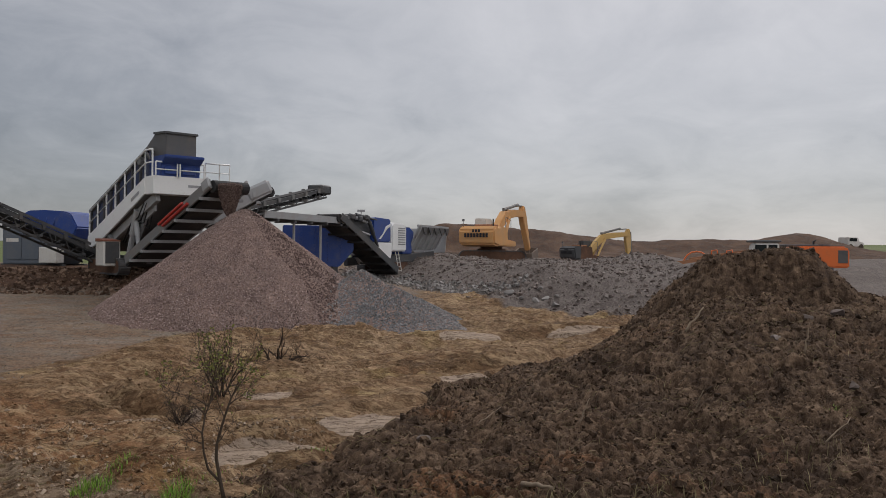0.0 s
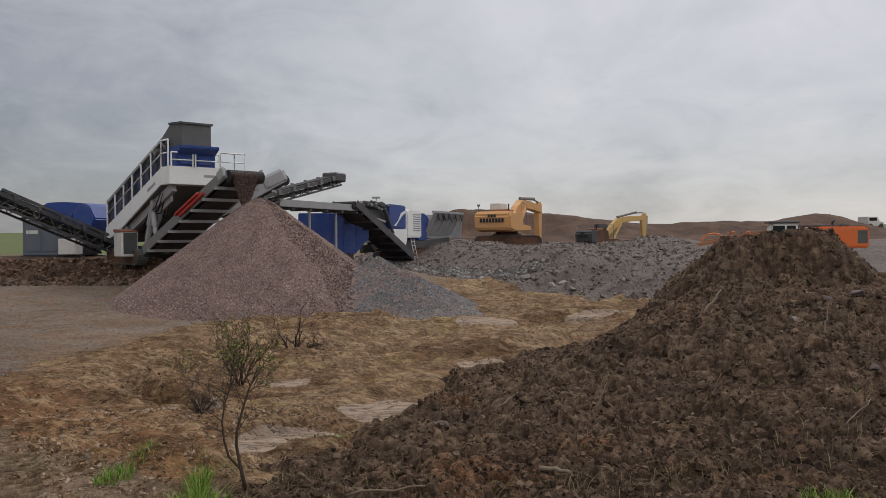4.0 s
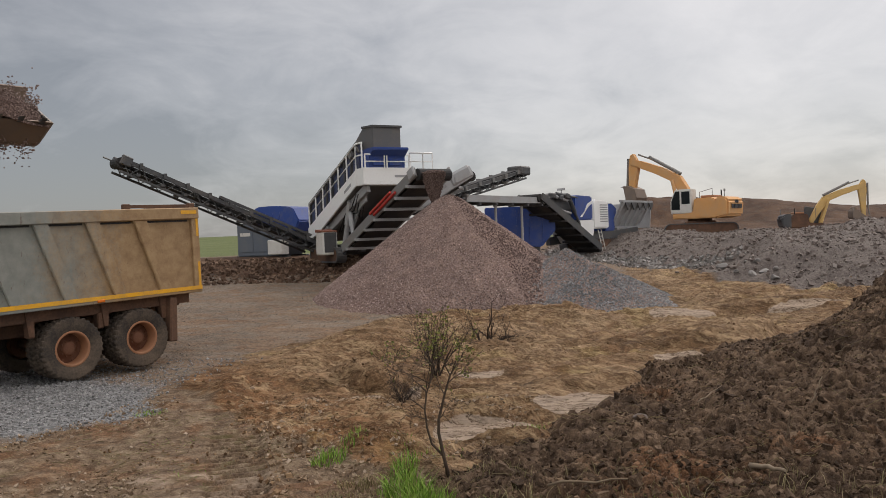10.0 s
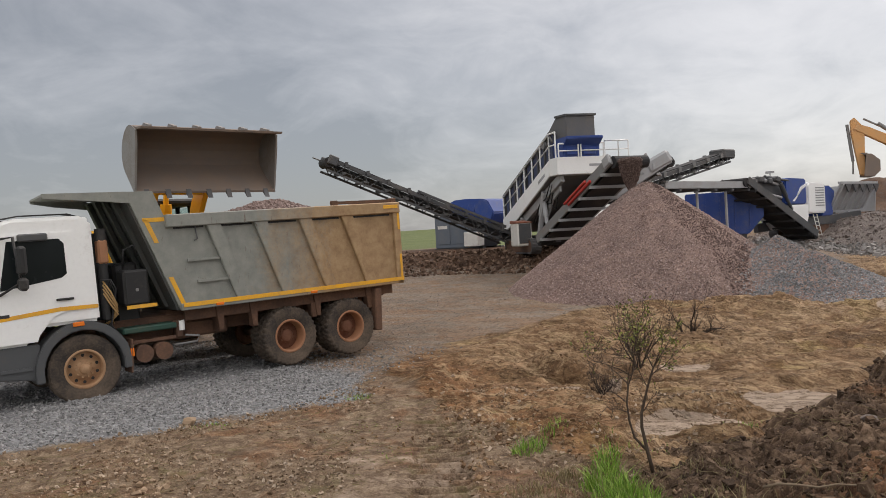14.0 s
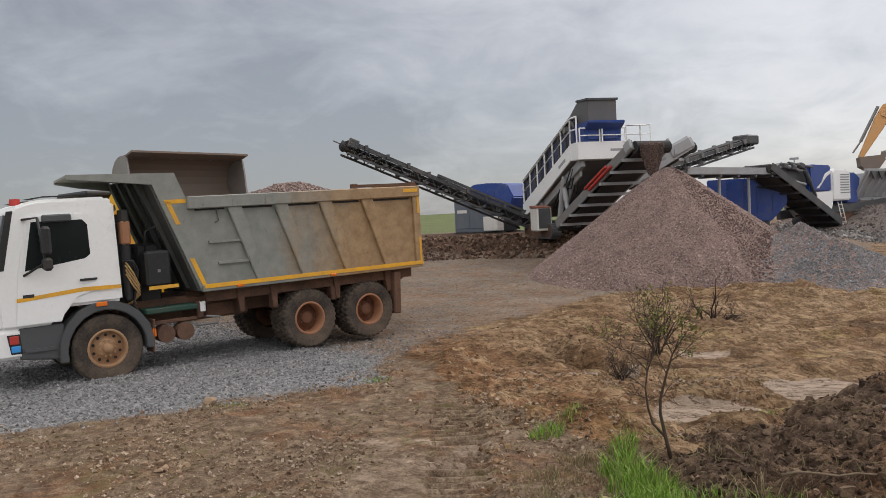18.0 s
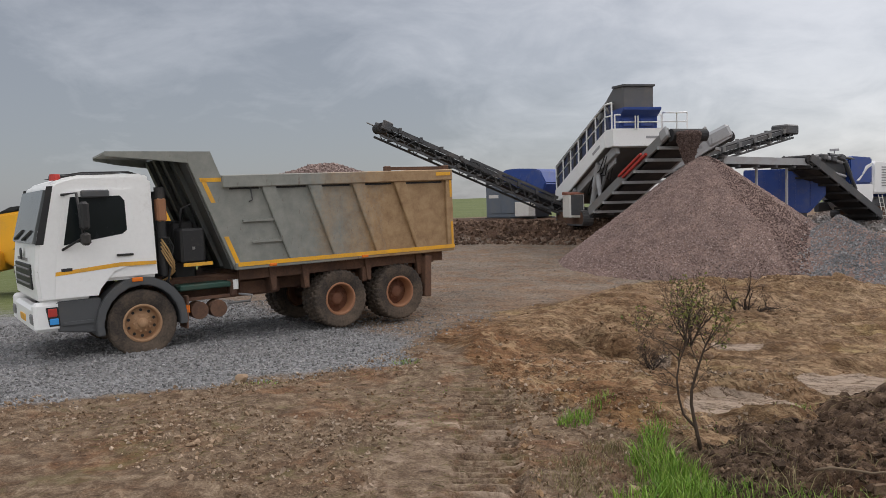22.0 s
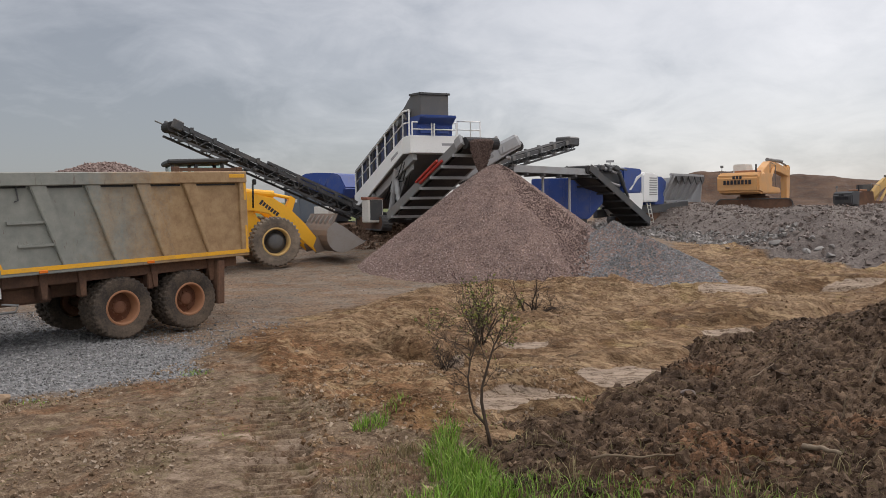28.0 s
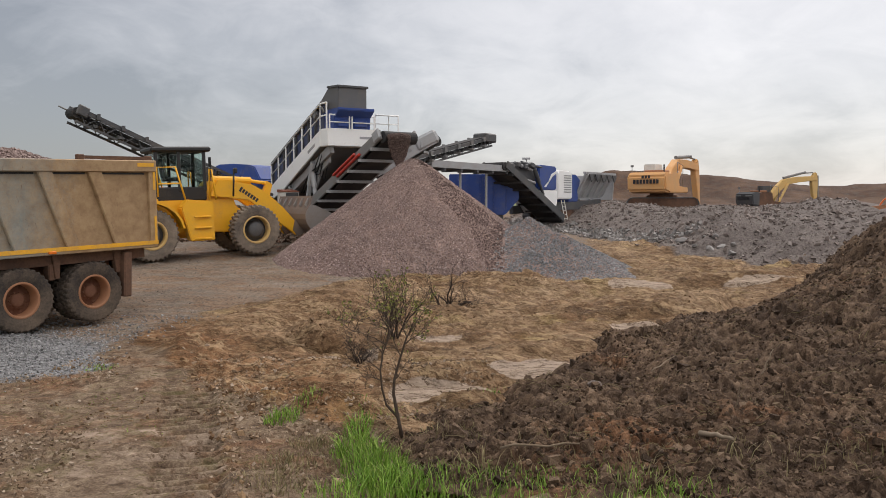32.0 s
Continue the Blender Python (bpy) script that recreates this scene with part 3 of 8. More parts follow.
def fbm(x, y, scale, octaves=4, seed=0, gain=0.5):
    v, amp = 0, 1.0
    for i in range(octaves):
        v = v + amp * vnoise(np.asarray(x) * scale, np.asarray(y) * scale, seed + i * 17)
        scale, amp = scale * 2.03, amp * gain
    return v


def sstep(a, b, v):
    k = np.clip((v - a) / (b - a), 0, 1)
    return k * k * (3 - 2 * k)


def gravel_edge(y):
    return np.interp(y, [2, 5.25, 7.4, 9.4, 11.7, 16.6, 19, 24.3, 30], [-13.0, -9.8, -7.9, -6.95, -7.7, -7.5, -7.0, -3.7, -1.0])


def rubble_foot(x):
    return np.interp(x, [-14, -8, -4, 1, 4.4, 6.2, 10, 20, 40], [62, 50, 43, 33, 27.5, 25.5, 22.5, 19, 16])


PANS = ((-1.98, 9.24, 0.56, 0.40), (-1.18, 10.9, 0.62, 0.58), (-3.8, 10.6, 0.55, 0.22), (0.7, 20.9, 0.8, 0.35), (0.5, 14.4, 0.6, 0.3), (4.0, 21.9, 1.3, 0.25), (-2.9, 12.6, 0.5, 0.16))


def pans(x, y):
    """Flat dried puddles in the clay."""
    v = np.zeros_like(x)
    for px, py, rx, ry in PANS:
        u, w = (x - px) * 0.97 + (y - py) * 0.25, (y - py) * 0.97 - (x - px) * 0.25
        v = np.maximum(v, sstep(1.12, 0.95, (np.abs(u / rx) ** 3 + np.abs(w / ry) ** 3) ** (1 / 3) + 0.22 * fbm(x, y, 1.8, 3, 63)))
    return v


def clay_line(x, y):
    return sstep(4.6, 5.4, y + 0.88 * x + 0.7 * fbm(x, y, 0.9, 4, 61)) * sstep(7.2, 7.9, y)


def rut_place(x, y):
    """Across and along the crawler track that ends at the grass."""
    return ((x + 3.32) + 0.56 * (y - 5.8)) / 1.146, (y - 0.56 * x) / 1.146


def heap_edge(x, y):
    """Distance inside the ragged foot of the soil heap."""
    e = x - np.interp(y, [6.6, 7.9, 8.5, 9.4, 10.1, 11.6, 13.0, 14.2, 16.5, 19], [-1.4, -1.80, -1.55, -1.05, -0.72, -0.42, -0.25, 0.25, 1.7, 3.7]) + 0.35 * fbm(x, y, 1.4, 3, 122)
    e = np.minimum(e, y - 6.72 + 0.4 * fbm(x, y, 1.1, 3, 123))
    return e


def ground_z(x, y, rough=True):
    x, y = np.asarray(x, float), np.asarray(y, float)
    left = sstep(2, -7, x)
    z = 0.05 * np.clip(y - 14.5, 0, 19) * (0.45 + 0.55 * left)
    # bank of tipped earth on which the plant stands
    z = z + 0.62 * sstep(28.2, 31.6, y + 0.7 * fbm(x, y, 0.5, 3, 5)) * sstep(-7.5, -11.5, x) * sstep(60, 40, y)
    # bench of blasted rock
    s = y - rubble_foot(x) + 1.6 * fbm(x, y, 0.25, 3, 9)
    bench = sstep(0, 9.5, s) * sstep(-9, -2, x) * (1 - 0.8 * sstep(9.5, 13, x) * sstep(48, 42, y))
    z = z * (1 - 0.6 * bench) + 1.62 * bench
    z = z - 0.85 * np.exp(-((x - 11.8) / 6.0) ** 2 - ((y - 64.5) / 5.0) ** 2)
    z = z + bench * (0.6 * fbm(x, y, 0.22, 3, 21) + 0.35 * np.abs(fbm(x, y, 0.6, 3, 23))) * sstep(110, 60, y)
    # far mounds of stripped earth, and the rising field
    mound = np.maximum(0, 0.55 + 0.9 * fbm(x, y, 0.045, 2, 31)) * np.exp(-((y - 96 - 5 * fbm(x, y, 0.03, 2, 3)) / 9.0) ** 2)
    z = z + (4.1 * mound + 0.8 * mound * np.abs(fbm(x, y, 0.25, 3, 36))) * sstep(-14, 2, x) * (1 - 0.62 * sstep(42, 54, x))
    mound2 = np.maximum(0, 0.8 + 0.8 * fbm(x, y, 0.09, 2, 77)) * np.exp(-((y - 74) / 6.0) ** 2)
    z = z + 2.6 * mound2 * sstep(-9, 0, x) * sstep(9, 2, x)
    z = z + 5.5 * sstep(90, 420, y) + 1.5 * fbm(x, y, 0.006, 2, 44) * sstep(100, 300, y) - 9 * sstep(500, 2500, y)
    if rough:
        near = sstep(70, 35, y)
        flat = pans(x, y)
        under = sstep(-0.1, 0.4, heap_edge(x, y)) * sstep(18.5, 16.5, y)
        tan = sstep(0.0, 1.2, x - gravel_edge(y)) * clay_line(x, y) * (1 - bench) * (1 - under)
        k, along = rut_place(x, y)
        ends = sstep(4.0, 4.6, y) * sstep(9.3, 8.5, y)
        strip = sstep(0.75, 0.62, np.abs(k + 0.32)) * ends
        keep = (1 - 0.9 * flat) * (1 - 0.75 * strip)
        keep = keep * (1 - 0.8 * sstep(0.45, 0.25, np.abs((y - 8.68) + 0.30 * (x + 3.0))) * sstep(-4.9, -4.3, x) * sstep(-1.5, -2.0, x))
        z = z + near * (0.10 * fbm(x, y, 0.35, 3, 1) + 0.03 * keep * fbm(x, y, 2.2, 3, 2))
        # ruts and torn clods in the clay
        u, v = x * 0.94 + y * 0.34, -x * 0.34 + y * 0.94
        z = z + near * tan * keep * (0.16 * np.abs(fbm(u * 0.40, v * 1.5, 1.0, 3, 8)) + 0.10 * fbm(u * 0.45, v * 2.4, 1.5, 4, 12) + 0.06 * np.abs(fbm(u * 0.6, v * 3.0, 2.6, 3, 13)))
        n = fbm(u * 0.42 + 0.3 * fbm(x, y, 1.5, 2, 18), v * 1.25, 1.0, 4, 19) * 8.0
        step = np.floor(n) + sstep(0.82, 1.0, n - np.floor(n))
        z = z + near * tan * keep * 0.055 * step + 0.03 * flat - 0.14 * under
        z = z + near * (1 - bench) * keep * (0.035 * fbm(x, y, 5.0, 3, 15) + 0.06 * fbm(x, y, 1.1, 3, 16) * sstep(-0.6, 0.8, x - gravel_edge(y)))
        # a gully torn beside the shrub, with its bank
        q = (y - 11.3) + 0.55 * (x + 4.4) + 0.25 * fbm(x, y, 1.6, 3, 67)
        z = z + (0.14 * np.exp(-((q - 0.22) / 0.14) ** 2) - 0.12 * np.exp(-((q + 0.12) / 0.18) ** 2)) * sstep(-5.3, -4.6, x) * sstep(-2.8, -3.3, x)
        # crawler ruts that run to the grass
        rut = sstep(0.30, 0.275, np.abs(k)) * ends
        z = z - rut * (0.065 + 0.05 * np.tanh(2.5 * np.sin((along + 0.05 * fbm(x, y, 3.0, 2, 70)) * 2 * math.pi / 0.17)))
        # an older tread across the clay, turning off towards the soil heap
        k2, along2 = ((y - 8.68) + 0.30 * (x + 3.0)) / 1.044, (x - 0.30 * y) / 1.044
        ends2 = sstep(-4.7, -4.2, x) * sstep(-1.7, -2.1, x)
        tread = sstep(0.27, 0.23, np.abs(k2)) * ends2
        z = z - tread * (0.02 + 0.032 * np.tanh(2.2 * np.sin((along2 + 0.05 * fbm(x, y, 3.0, 2, 74)) * 2 * math.pi / 0.18)))
        z = z + 0.05 * np.exp(-((k - 0.36) / 0.06) ** 2) * ends * (0.6 + 1.2 * fbm(x, y, 3.0, 3, 71))
    return z


def make_ground():
    def axis(lo, hi, a, b, fine, far, mids):
        mid = list(np.arange(a, mids[0], fine)) + list(np.arange(mids[0], mids[1], mids[2])) + list(np.arange(mids[1], b, fine))
        out, step, v = [], fine, b
        while v < hi:
            out.append(v)
            step *= far
            v += step
        out.append(hi)
        pre, step, v = [], fine, a
        while v > lo:
            step *= far
            v -= step
            pre.append(v)
        return np.array(pre[::-1] + mid + out)

    xs = axis(-2500, 2500, -15, 9, 0.10, 1.045, (-7.5, -0.5, 0.042))
    ys = axis(-400, 4000, 4.6, 26, 0.085, 1.03, (4.7, 10.5, 0.036))
    X, Y = np.meshgrid(xs, ys)
    Z = ground_z(X, Y)
    ny, nx = X.shape
    verts = np.stack([X, Y, Z], -1).reshape(-1, 3)
    i = np.arange(ny * nx).reshape(ny, nx)
    quads = np.stack([i[:-1, :-1], i[:-1, 1:], i[1:, 1:], i[1:, :-1]], -1).reshape(-1, 4)
    me = mesh_arrays("ground", verts, quads, M["ground"], True)
    x, y = X.ravel(), Y.ravel()
    e = gravel_edge(y) + 0.8 * fbm(x, y, 0.6, 3, 50)
    inside = sstep(0.5, -0.5, x - e) * sstep(60, 45, y)
    fresh = inside * np.maximum(sstep(13.5, 10.5, y + 0.35 * (x + 9)), 0.55 * sstep(4, 1, np.hypot(x + 4, y - 21)))
    s = y - rubble_foot(x) + 1.6 * fbm(x, y, 0.25, 3, 9)
    bench = sstep(-1.5, 1.0, s) * sstep(-9, -4, x) * sstep(75, 60, y)
    clay = (1 - inside) * clay_line(x, y) * sstep(60, 50, y) * (1 - bench)
    grass = np.maximum(sstep(40, 48, y) * sstep(-9, -15, x), sstep(130, 180, y))
    grass = np.maximum(grass, sstep(-14.0, -24.0, x) * sstep(28, 20, y) * 0.9)
    grass = np.maximum(grass, sstep(3.5, 1.0, y) * 0.6)
    k, along = rut_place(x, y)
    pan = np.maximum(1.3 * pans(x, y), 0.42 * sstep(0.80, 0.66, np.abs(k + 0.34)) * sstep(8.4, 7.4, y))
    scraped = sstep(1.6, -0.6, y + 0.88 * x - 6.2) * sstep(-2.0, -3.0, x)
    zero, one = np.zeros_like(x), np.ones_like(x)
    strip = sstep(58, 66, y) * sstep(-12, -4, x) * sstep(135, 120, y)
    strip = np.maximum(strip, sstep(28.2, 30.5, y) * sstep(-7, -10, x) * sstep(40, 37, y))
    for layer, chans in (("zone", (fresh, inside, clay, one)), ("cover", (grass, pan, bench, one)), ("stripped", (strip, scraped, zero, one))):
        at = me.color_attributes.new(layer, "FLOAT_COLOR", "POINT")
        at.data.foreach_set("color", np.stack(chans, -1).astype(np.float32).ravel())
    ob = new("ground", me)
    return tagged(ob, "rutted clay and gravel ground of the quarry", "ground", kind="structure")


make_ground()

# a rough little stone: eight corners, twelve triangles
CUBE_V = np.array([(-1, -1, -1), (1, -1, -1), (1, 1, -1), (-1, 1, -1), (-1, -1, 1), (1, -1, 1), (1, 1, 1), (-1, 1, 1)], float) * 0.5
CUBE_T = np.array([(0, 2, 1), (0, 3, 2), (4, 5, 6), (4, 6, 7), (0, 1, 5), (0, 5, 4), (1, 2, 6), (1, 6, 5), (2, 3, 7), (2, 7, 6), (3, 0, 4), (3, 4, 7)])


ROUND_V = np.concatenate([CUBE_V * 0.92, np.array([(0, 0, -1), (0, 0, 1), (0, -1, 0), (1, 0, 0), (0, 1, 0), (-1, 0, 0)]) * 0.62])
ROUND_T = np.array([(a, b, c) for c, loop in ((8, (0, 3, 2, 1)), (9, (4, 5, 6, 7)), (10, (0, 1, 5, 4)), (11, (1, 2, 6, 5)), (12, (2, 3, 7, 6)), (13, (3, 0, 4, 7))) for a, b in zip(loop, loop[1:] + loop[:1])])


def stones(name, xyz, size, mat, seed=0, flat=0.75, soft=False):
    """One mesh of many loose stones at xyz with those sizes."""
    rng = np.random.default_rng(seed)
    n = len(xyz)
    corners, tris = (ROUND_V, ROUND_T) if soft else (CUBE_V, CUBE_T)
    m = len(corners)
    v = corners[None] * rng.uniform(0.6, 1.25, (n, m, 1)) + rng.normal(0, 0.08, (n, m, 3))
    v = v * (rng.uniform(0.7, 1.3, (n, 1, 3)) * np.array([1, 1, flat])) * np.asarray(size)[:, None, None]
    q = rng.normal(0, 1, (n, 4))
    q /= np.linalg.norm(q, axis=1)[:, None]
    w, a, b, c = q.T
    R = np.stack([np.stack([1 - 2 * (b * b + c * c), 2 * (a * b - c * w), 2 * (a * c + b * w)], -1),
                  np.stack([2 * (a * b + c * w), 1 - 2 * (a * a + c * c), 2 * (b * c - a * w)], -1),
                  np.stack([2 * (a * c - b * w), 2 * (b * c + a * w), 1 - 2 * (a * a + b * b)], -1)], 1)
    v = np.einsum("nij,nkj->nki", R, v) + xyz[:, None, :]
    t = tris[None] + m * np.arange(n)[:, None, None]
    return new(name, mesh_arrays(name, v.reshape(-1, 3), t.reshape(-1, 3), mat, soft))


# ---- the gravel pile under the conveyor ----
PEAK = (-6.33, 25.1, 3.72)


def pile_z(x, y):
    """Brown cone with a grey lobe on its flank."""
    w = 0.5 * fbm(x, y, 0.5, 3, 90)
    r = np.hypot(x - PEAK[0], y - PEAK[1])
    a = PEAK[2] - 0.755 * (np.sqrt(r * r + 0.09) - 0.15) + 0.10 * w
    b = 1.80 - 0.62 * np.hypot((x + 2.55), (y - 24.3)) + 0.12 * w
    c = 1.35 - 0.50 * np.hypot((x + 1.6), (y - 23.4)) + 0.12 * w
    return a, np.maximum(b, c)


def make_pile():
    root = thing("gravel_pile", "conical pile of brown and grey crushed stone under the conveyor", "gravel pile")
    xs = np.arange(-13, 2.5, 0.11)
    ys = np.arange(18, 32, 0.11)
    X, Y = np.meshgrid(xs, ys)
    A, B = pile_z(X, Y)
    G = ground_z(X, Y)
    Z = np.maximum(np.maximum(A, B) + 0.03 * fbm(X, Y, 5, 2, 3), G - 0.25)
    ny, nx = X.shape
    i = np.arange(ny * nx).reshape(ny, nx)
    quads = np.stack([i[:-1, :-1], i[:-1, 1:], i[1:, 1:], i[1:, :-1]], -1).reshape(-1, 4)
    low = (Z <= G - 0.2).ravel()
    quads = quads[~low[quads].all(1)]
    me = mesh_arrays("core", np.stack([X, Y, Z], -1).reshape(-1, 3), quads, M["pile_red"], True)
    core = new("core", me)
    core.parent = root
    rng = np.random.default_rng(5)
    n = 100000
    x, y = rng.uniform(-13, 2.2, n), rng.uniform(18.5, 27.5, n)
    a, b = pile_z(x, y)
    g = ground_z(x, y)
    z = np.maximum(a, b)
    keep = z > g - 0.03
    grey = (b > a) | ((x > -3.5) & (rng.random(n) < sstep(-3.6, -2.2, x)))
    # a ragged-edged wedge of the right flank takes darker brown stones
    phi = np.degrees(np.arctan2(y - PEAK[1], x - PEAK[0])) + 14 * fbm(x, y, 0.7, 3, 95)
    dark_wedge = (phi > -46) & (phi < -14) & ~grey
    for k, name, mat in ((keep & ~grey & ~dark_wedge, "brown_gravel", M["red_stone"]), (keep & dark_wedge, "damp_gravel", M["dark_stone"]), (keep & grey, "grey_gravel", M["grey_stone"])):
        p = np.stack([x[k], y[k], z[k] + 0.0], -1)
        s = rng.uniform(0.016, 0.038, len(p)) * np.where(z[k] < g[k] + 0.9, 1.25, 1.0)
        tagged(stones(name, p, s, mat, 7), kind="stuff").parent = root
    return root


make_pile()


# ---- the heap of dark topsoil ----
def heap_z(x, y):
    w = fbm(x, y, 0.45, 3, 120)
    dx, dy = x - 5.9, y - 15.0
    k = np.where(dx < 0, 0.235, 0.16)
    r = np.sqrt((dx * k) ** 2 + (dy * np.where(dy < 0, 0.20, 0.30)) ** 2)
    a = 1.72 - r + 0.28 * w
    a = np.minimum(a, 0.52 + 0.5 * (x - 1.8) - 0.2 * (y - 12.25) + 0.10 * w)
    t = np.clip((x - 5.2) / 1.15, 0, 1)
    d = np.hypot(x - (5.2 + 1.15 * t), y - (15.2 - 0.5 * t))
    b = 2.27 - 1.0 * np.maximum(0, d - 0.30) + 0.15 * w
    b = np.maximum(b, 1.45 - 0.42 * np.hypot(x - 8.3, y - 14.2) + 0.2 * w)
    c = 0.24 - 0.38 * np.hypot((x + 0.0) * 0.9, y - 12.4) + 0.1 * w
    d2 = 0.26 - 0.26 * np.hypot((x - 0.9) * 0.8, y - 9.8) + 0.14 * w
    # the ragged foot: a low layer of clods spread out to its edge
    e = heap_edge(x, y)
    foot = np.interp(y, [7, 8.5, 10, 12, 14, 17], [0.08, 0.08, 0.08, 0.08, 0.05, 0.05]) * (1 - np.exp(-np.maximum(e, 0) / 0.45)) + 0.05
    h = np.maximum(np.maximum(np.maximum(a, b), np.maximum(c, d2)), foot)
    return np.minimum(h, 0.05 + (0.16 + 0.29 * sstep(8.6, 11.0, y)) * e * (1 + 0.16 * np.maximum(y - 9, 0)) + 0.35 * np.maximum(e - 1.6, 0))


def cells(x, y, size, seed):
    """Distance to the nearest of scattered points, and that point's own number."""
    u, v = x / size, y / size
    iu, iv = np.floor(u), np.floor(v)
    best, tag = np.full(np.shape(u), 9.0), np.zeros(np.shape(u))
    for du in (-1, 0, 1):
        for dv in (-1, 0, 1):
            cu, cv = iu + du, iv + dv
            r = lattice(cu, cv, seed + 5)
            d = np.hypot(cu + lattice(cu, cv, seed) - u, cv + lattice(cu, cv, seed + 3) - v) * (1.25 - 0.5 * r)
            near = d < best
            best, tag = np.where(near, d, best), np.where(near, r, tag)
    return best, tag


def heap_lump(x, y):
    """Round clods of several sizes, closed up by creases; with the clod's own shade."""
    wx, wy = x + 0.10 * fbm(x, y, 2.5, 3, 140), y + 0.10 * fbm(x, y, 2.5, 3, 141)
    out, shade = 0, 0
    for size, amp, share, seed in ((0.60, 0.09, 0.15, 150), (0.22, 0.085, 0.25, 160), (0.105, 0.060, 0.30, 170), (0.06, 0.042, 0.30, 180)):
        d, r = cells(wx, wy, size, seed)
        out = out + amp * (0.35 + r) * np.sqrt(np.maximum(0, 1 - (d * 1.1) ** 2))
        shade = shade + share * r
    return out - 0.17 + 0.14 * fbm(x, y, 1.3, 2, 147) - 0.02 + 0.04 * fbm(x, y, 9.0, 3, 143, 0.55), shade


def make_heap():
    root = thing("soil_heap", "tipped heap of dark cloddy topsoil with roots", "soil heap")
    xs = np.concatenate([np.arange(-2.6, 6.5, 0.034), np.arange(6.5, 13, 0.06)])
    ys = [6.2]
    while ys[-1] < 21:
        ys.append(ys[-1] + 0.026 + 0.0045 * (ys[-1] - 6.2))
    X, Y = np.meshgrid(xs, np.array(ys))
    G = ground_z(X, Y)
    H = heap_z(X, Y)
    lump, shade = heap_lump(X, Y)
    Z = np.where(H > G - 0.1, H + lump * sstep(-0.1, 0.2, H - G), G - 0.3)
    ny, nx = X.shape
    i = np.arange(ny * nx).reshape(ny, nx)
    quads = np.stack([i[:-1, :-1], i[:-1, 1:], i[1:, 1:], i[1:, :-1]], -1).reshape(-1, 4)
    low = (Z <= G - 0.2).ravel()
    quads = quads[~low[quads].all(1)]
    me = mesh_arrays("core", np.stack([X, Y, Z], -1).reshape(-1, 3), quads, M["soil"], False)
    red = np.clip(0.26 + 1.1 * fbm(X, Y, 0.7, 4, 145) + 0.42 * sstep(2.3, 0.9, np.hypot((X + 0.9) * 0.8, Y - 7.8)), 0, 1)
    at = me.color_attributes.new("clods", "FLOAT_COLOR", "POINT")
    at.data.foreach_set("color", np.stack([shade, red, shade, shade * 0 + 1], -1).astype(np.float32).ravel())
    core = new("core", me)
    core.parent = root
    rng = np.random.default_rng(11)
    n = 46000
    x, y = rng.uniform(-2.5, 10, n), 6.4 + 10 * rng.random(n) ** 1.5
    g, h = ground_z(x, y), heap_z(x, y)
    lump, shade = heap_lump(x, y)
    k = (h > g - 0.05) & (pans(x, y) < 0.3)
    s = 0.010 + 0.024 * rng.random(n) ** 2.0 + 0.07 * rng.random(n) ** 22
    p = np.stack([x, y, np.maximum(h + lump * sstep(-0.1, 0.2, h - g), g)], -1)[k]
    tagged(stones("loose_soil", p, s[k], M["loose"], 12, 0.85), kind="stuff").parent = root
    return root


make_heap()


# ---- the tipper truck ----
TRUCK = Matrix.Translation((-12.442, 9.068, -0.065)) @ Matrix(((-0.38593, 0.92227, -0.0084), (-0.92227, -0.38593, -0.02008), (-0.02177, 0.0, 0.99976))).to_4x4()


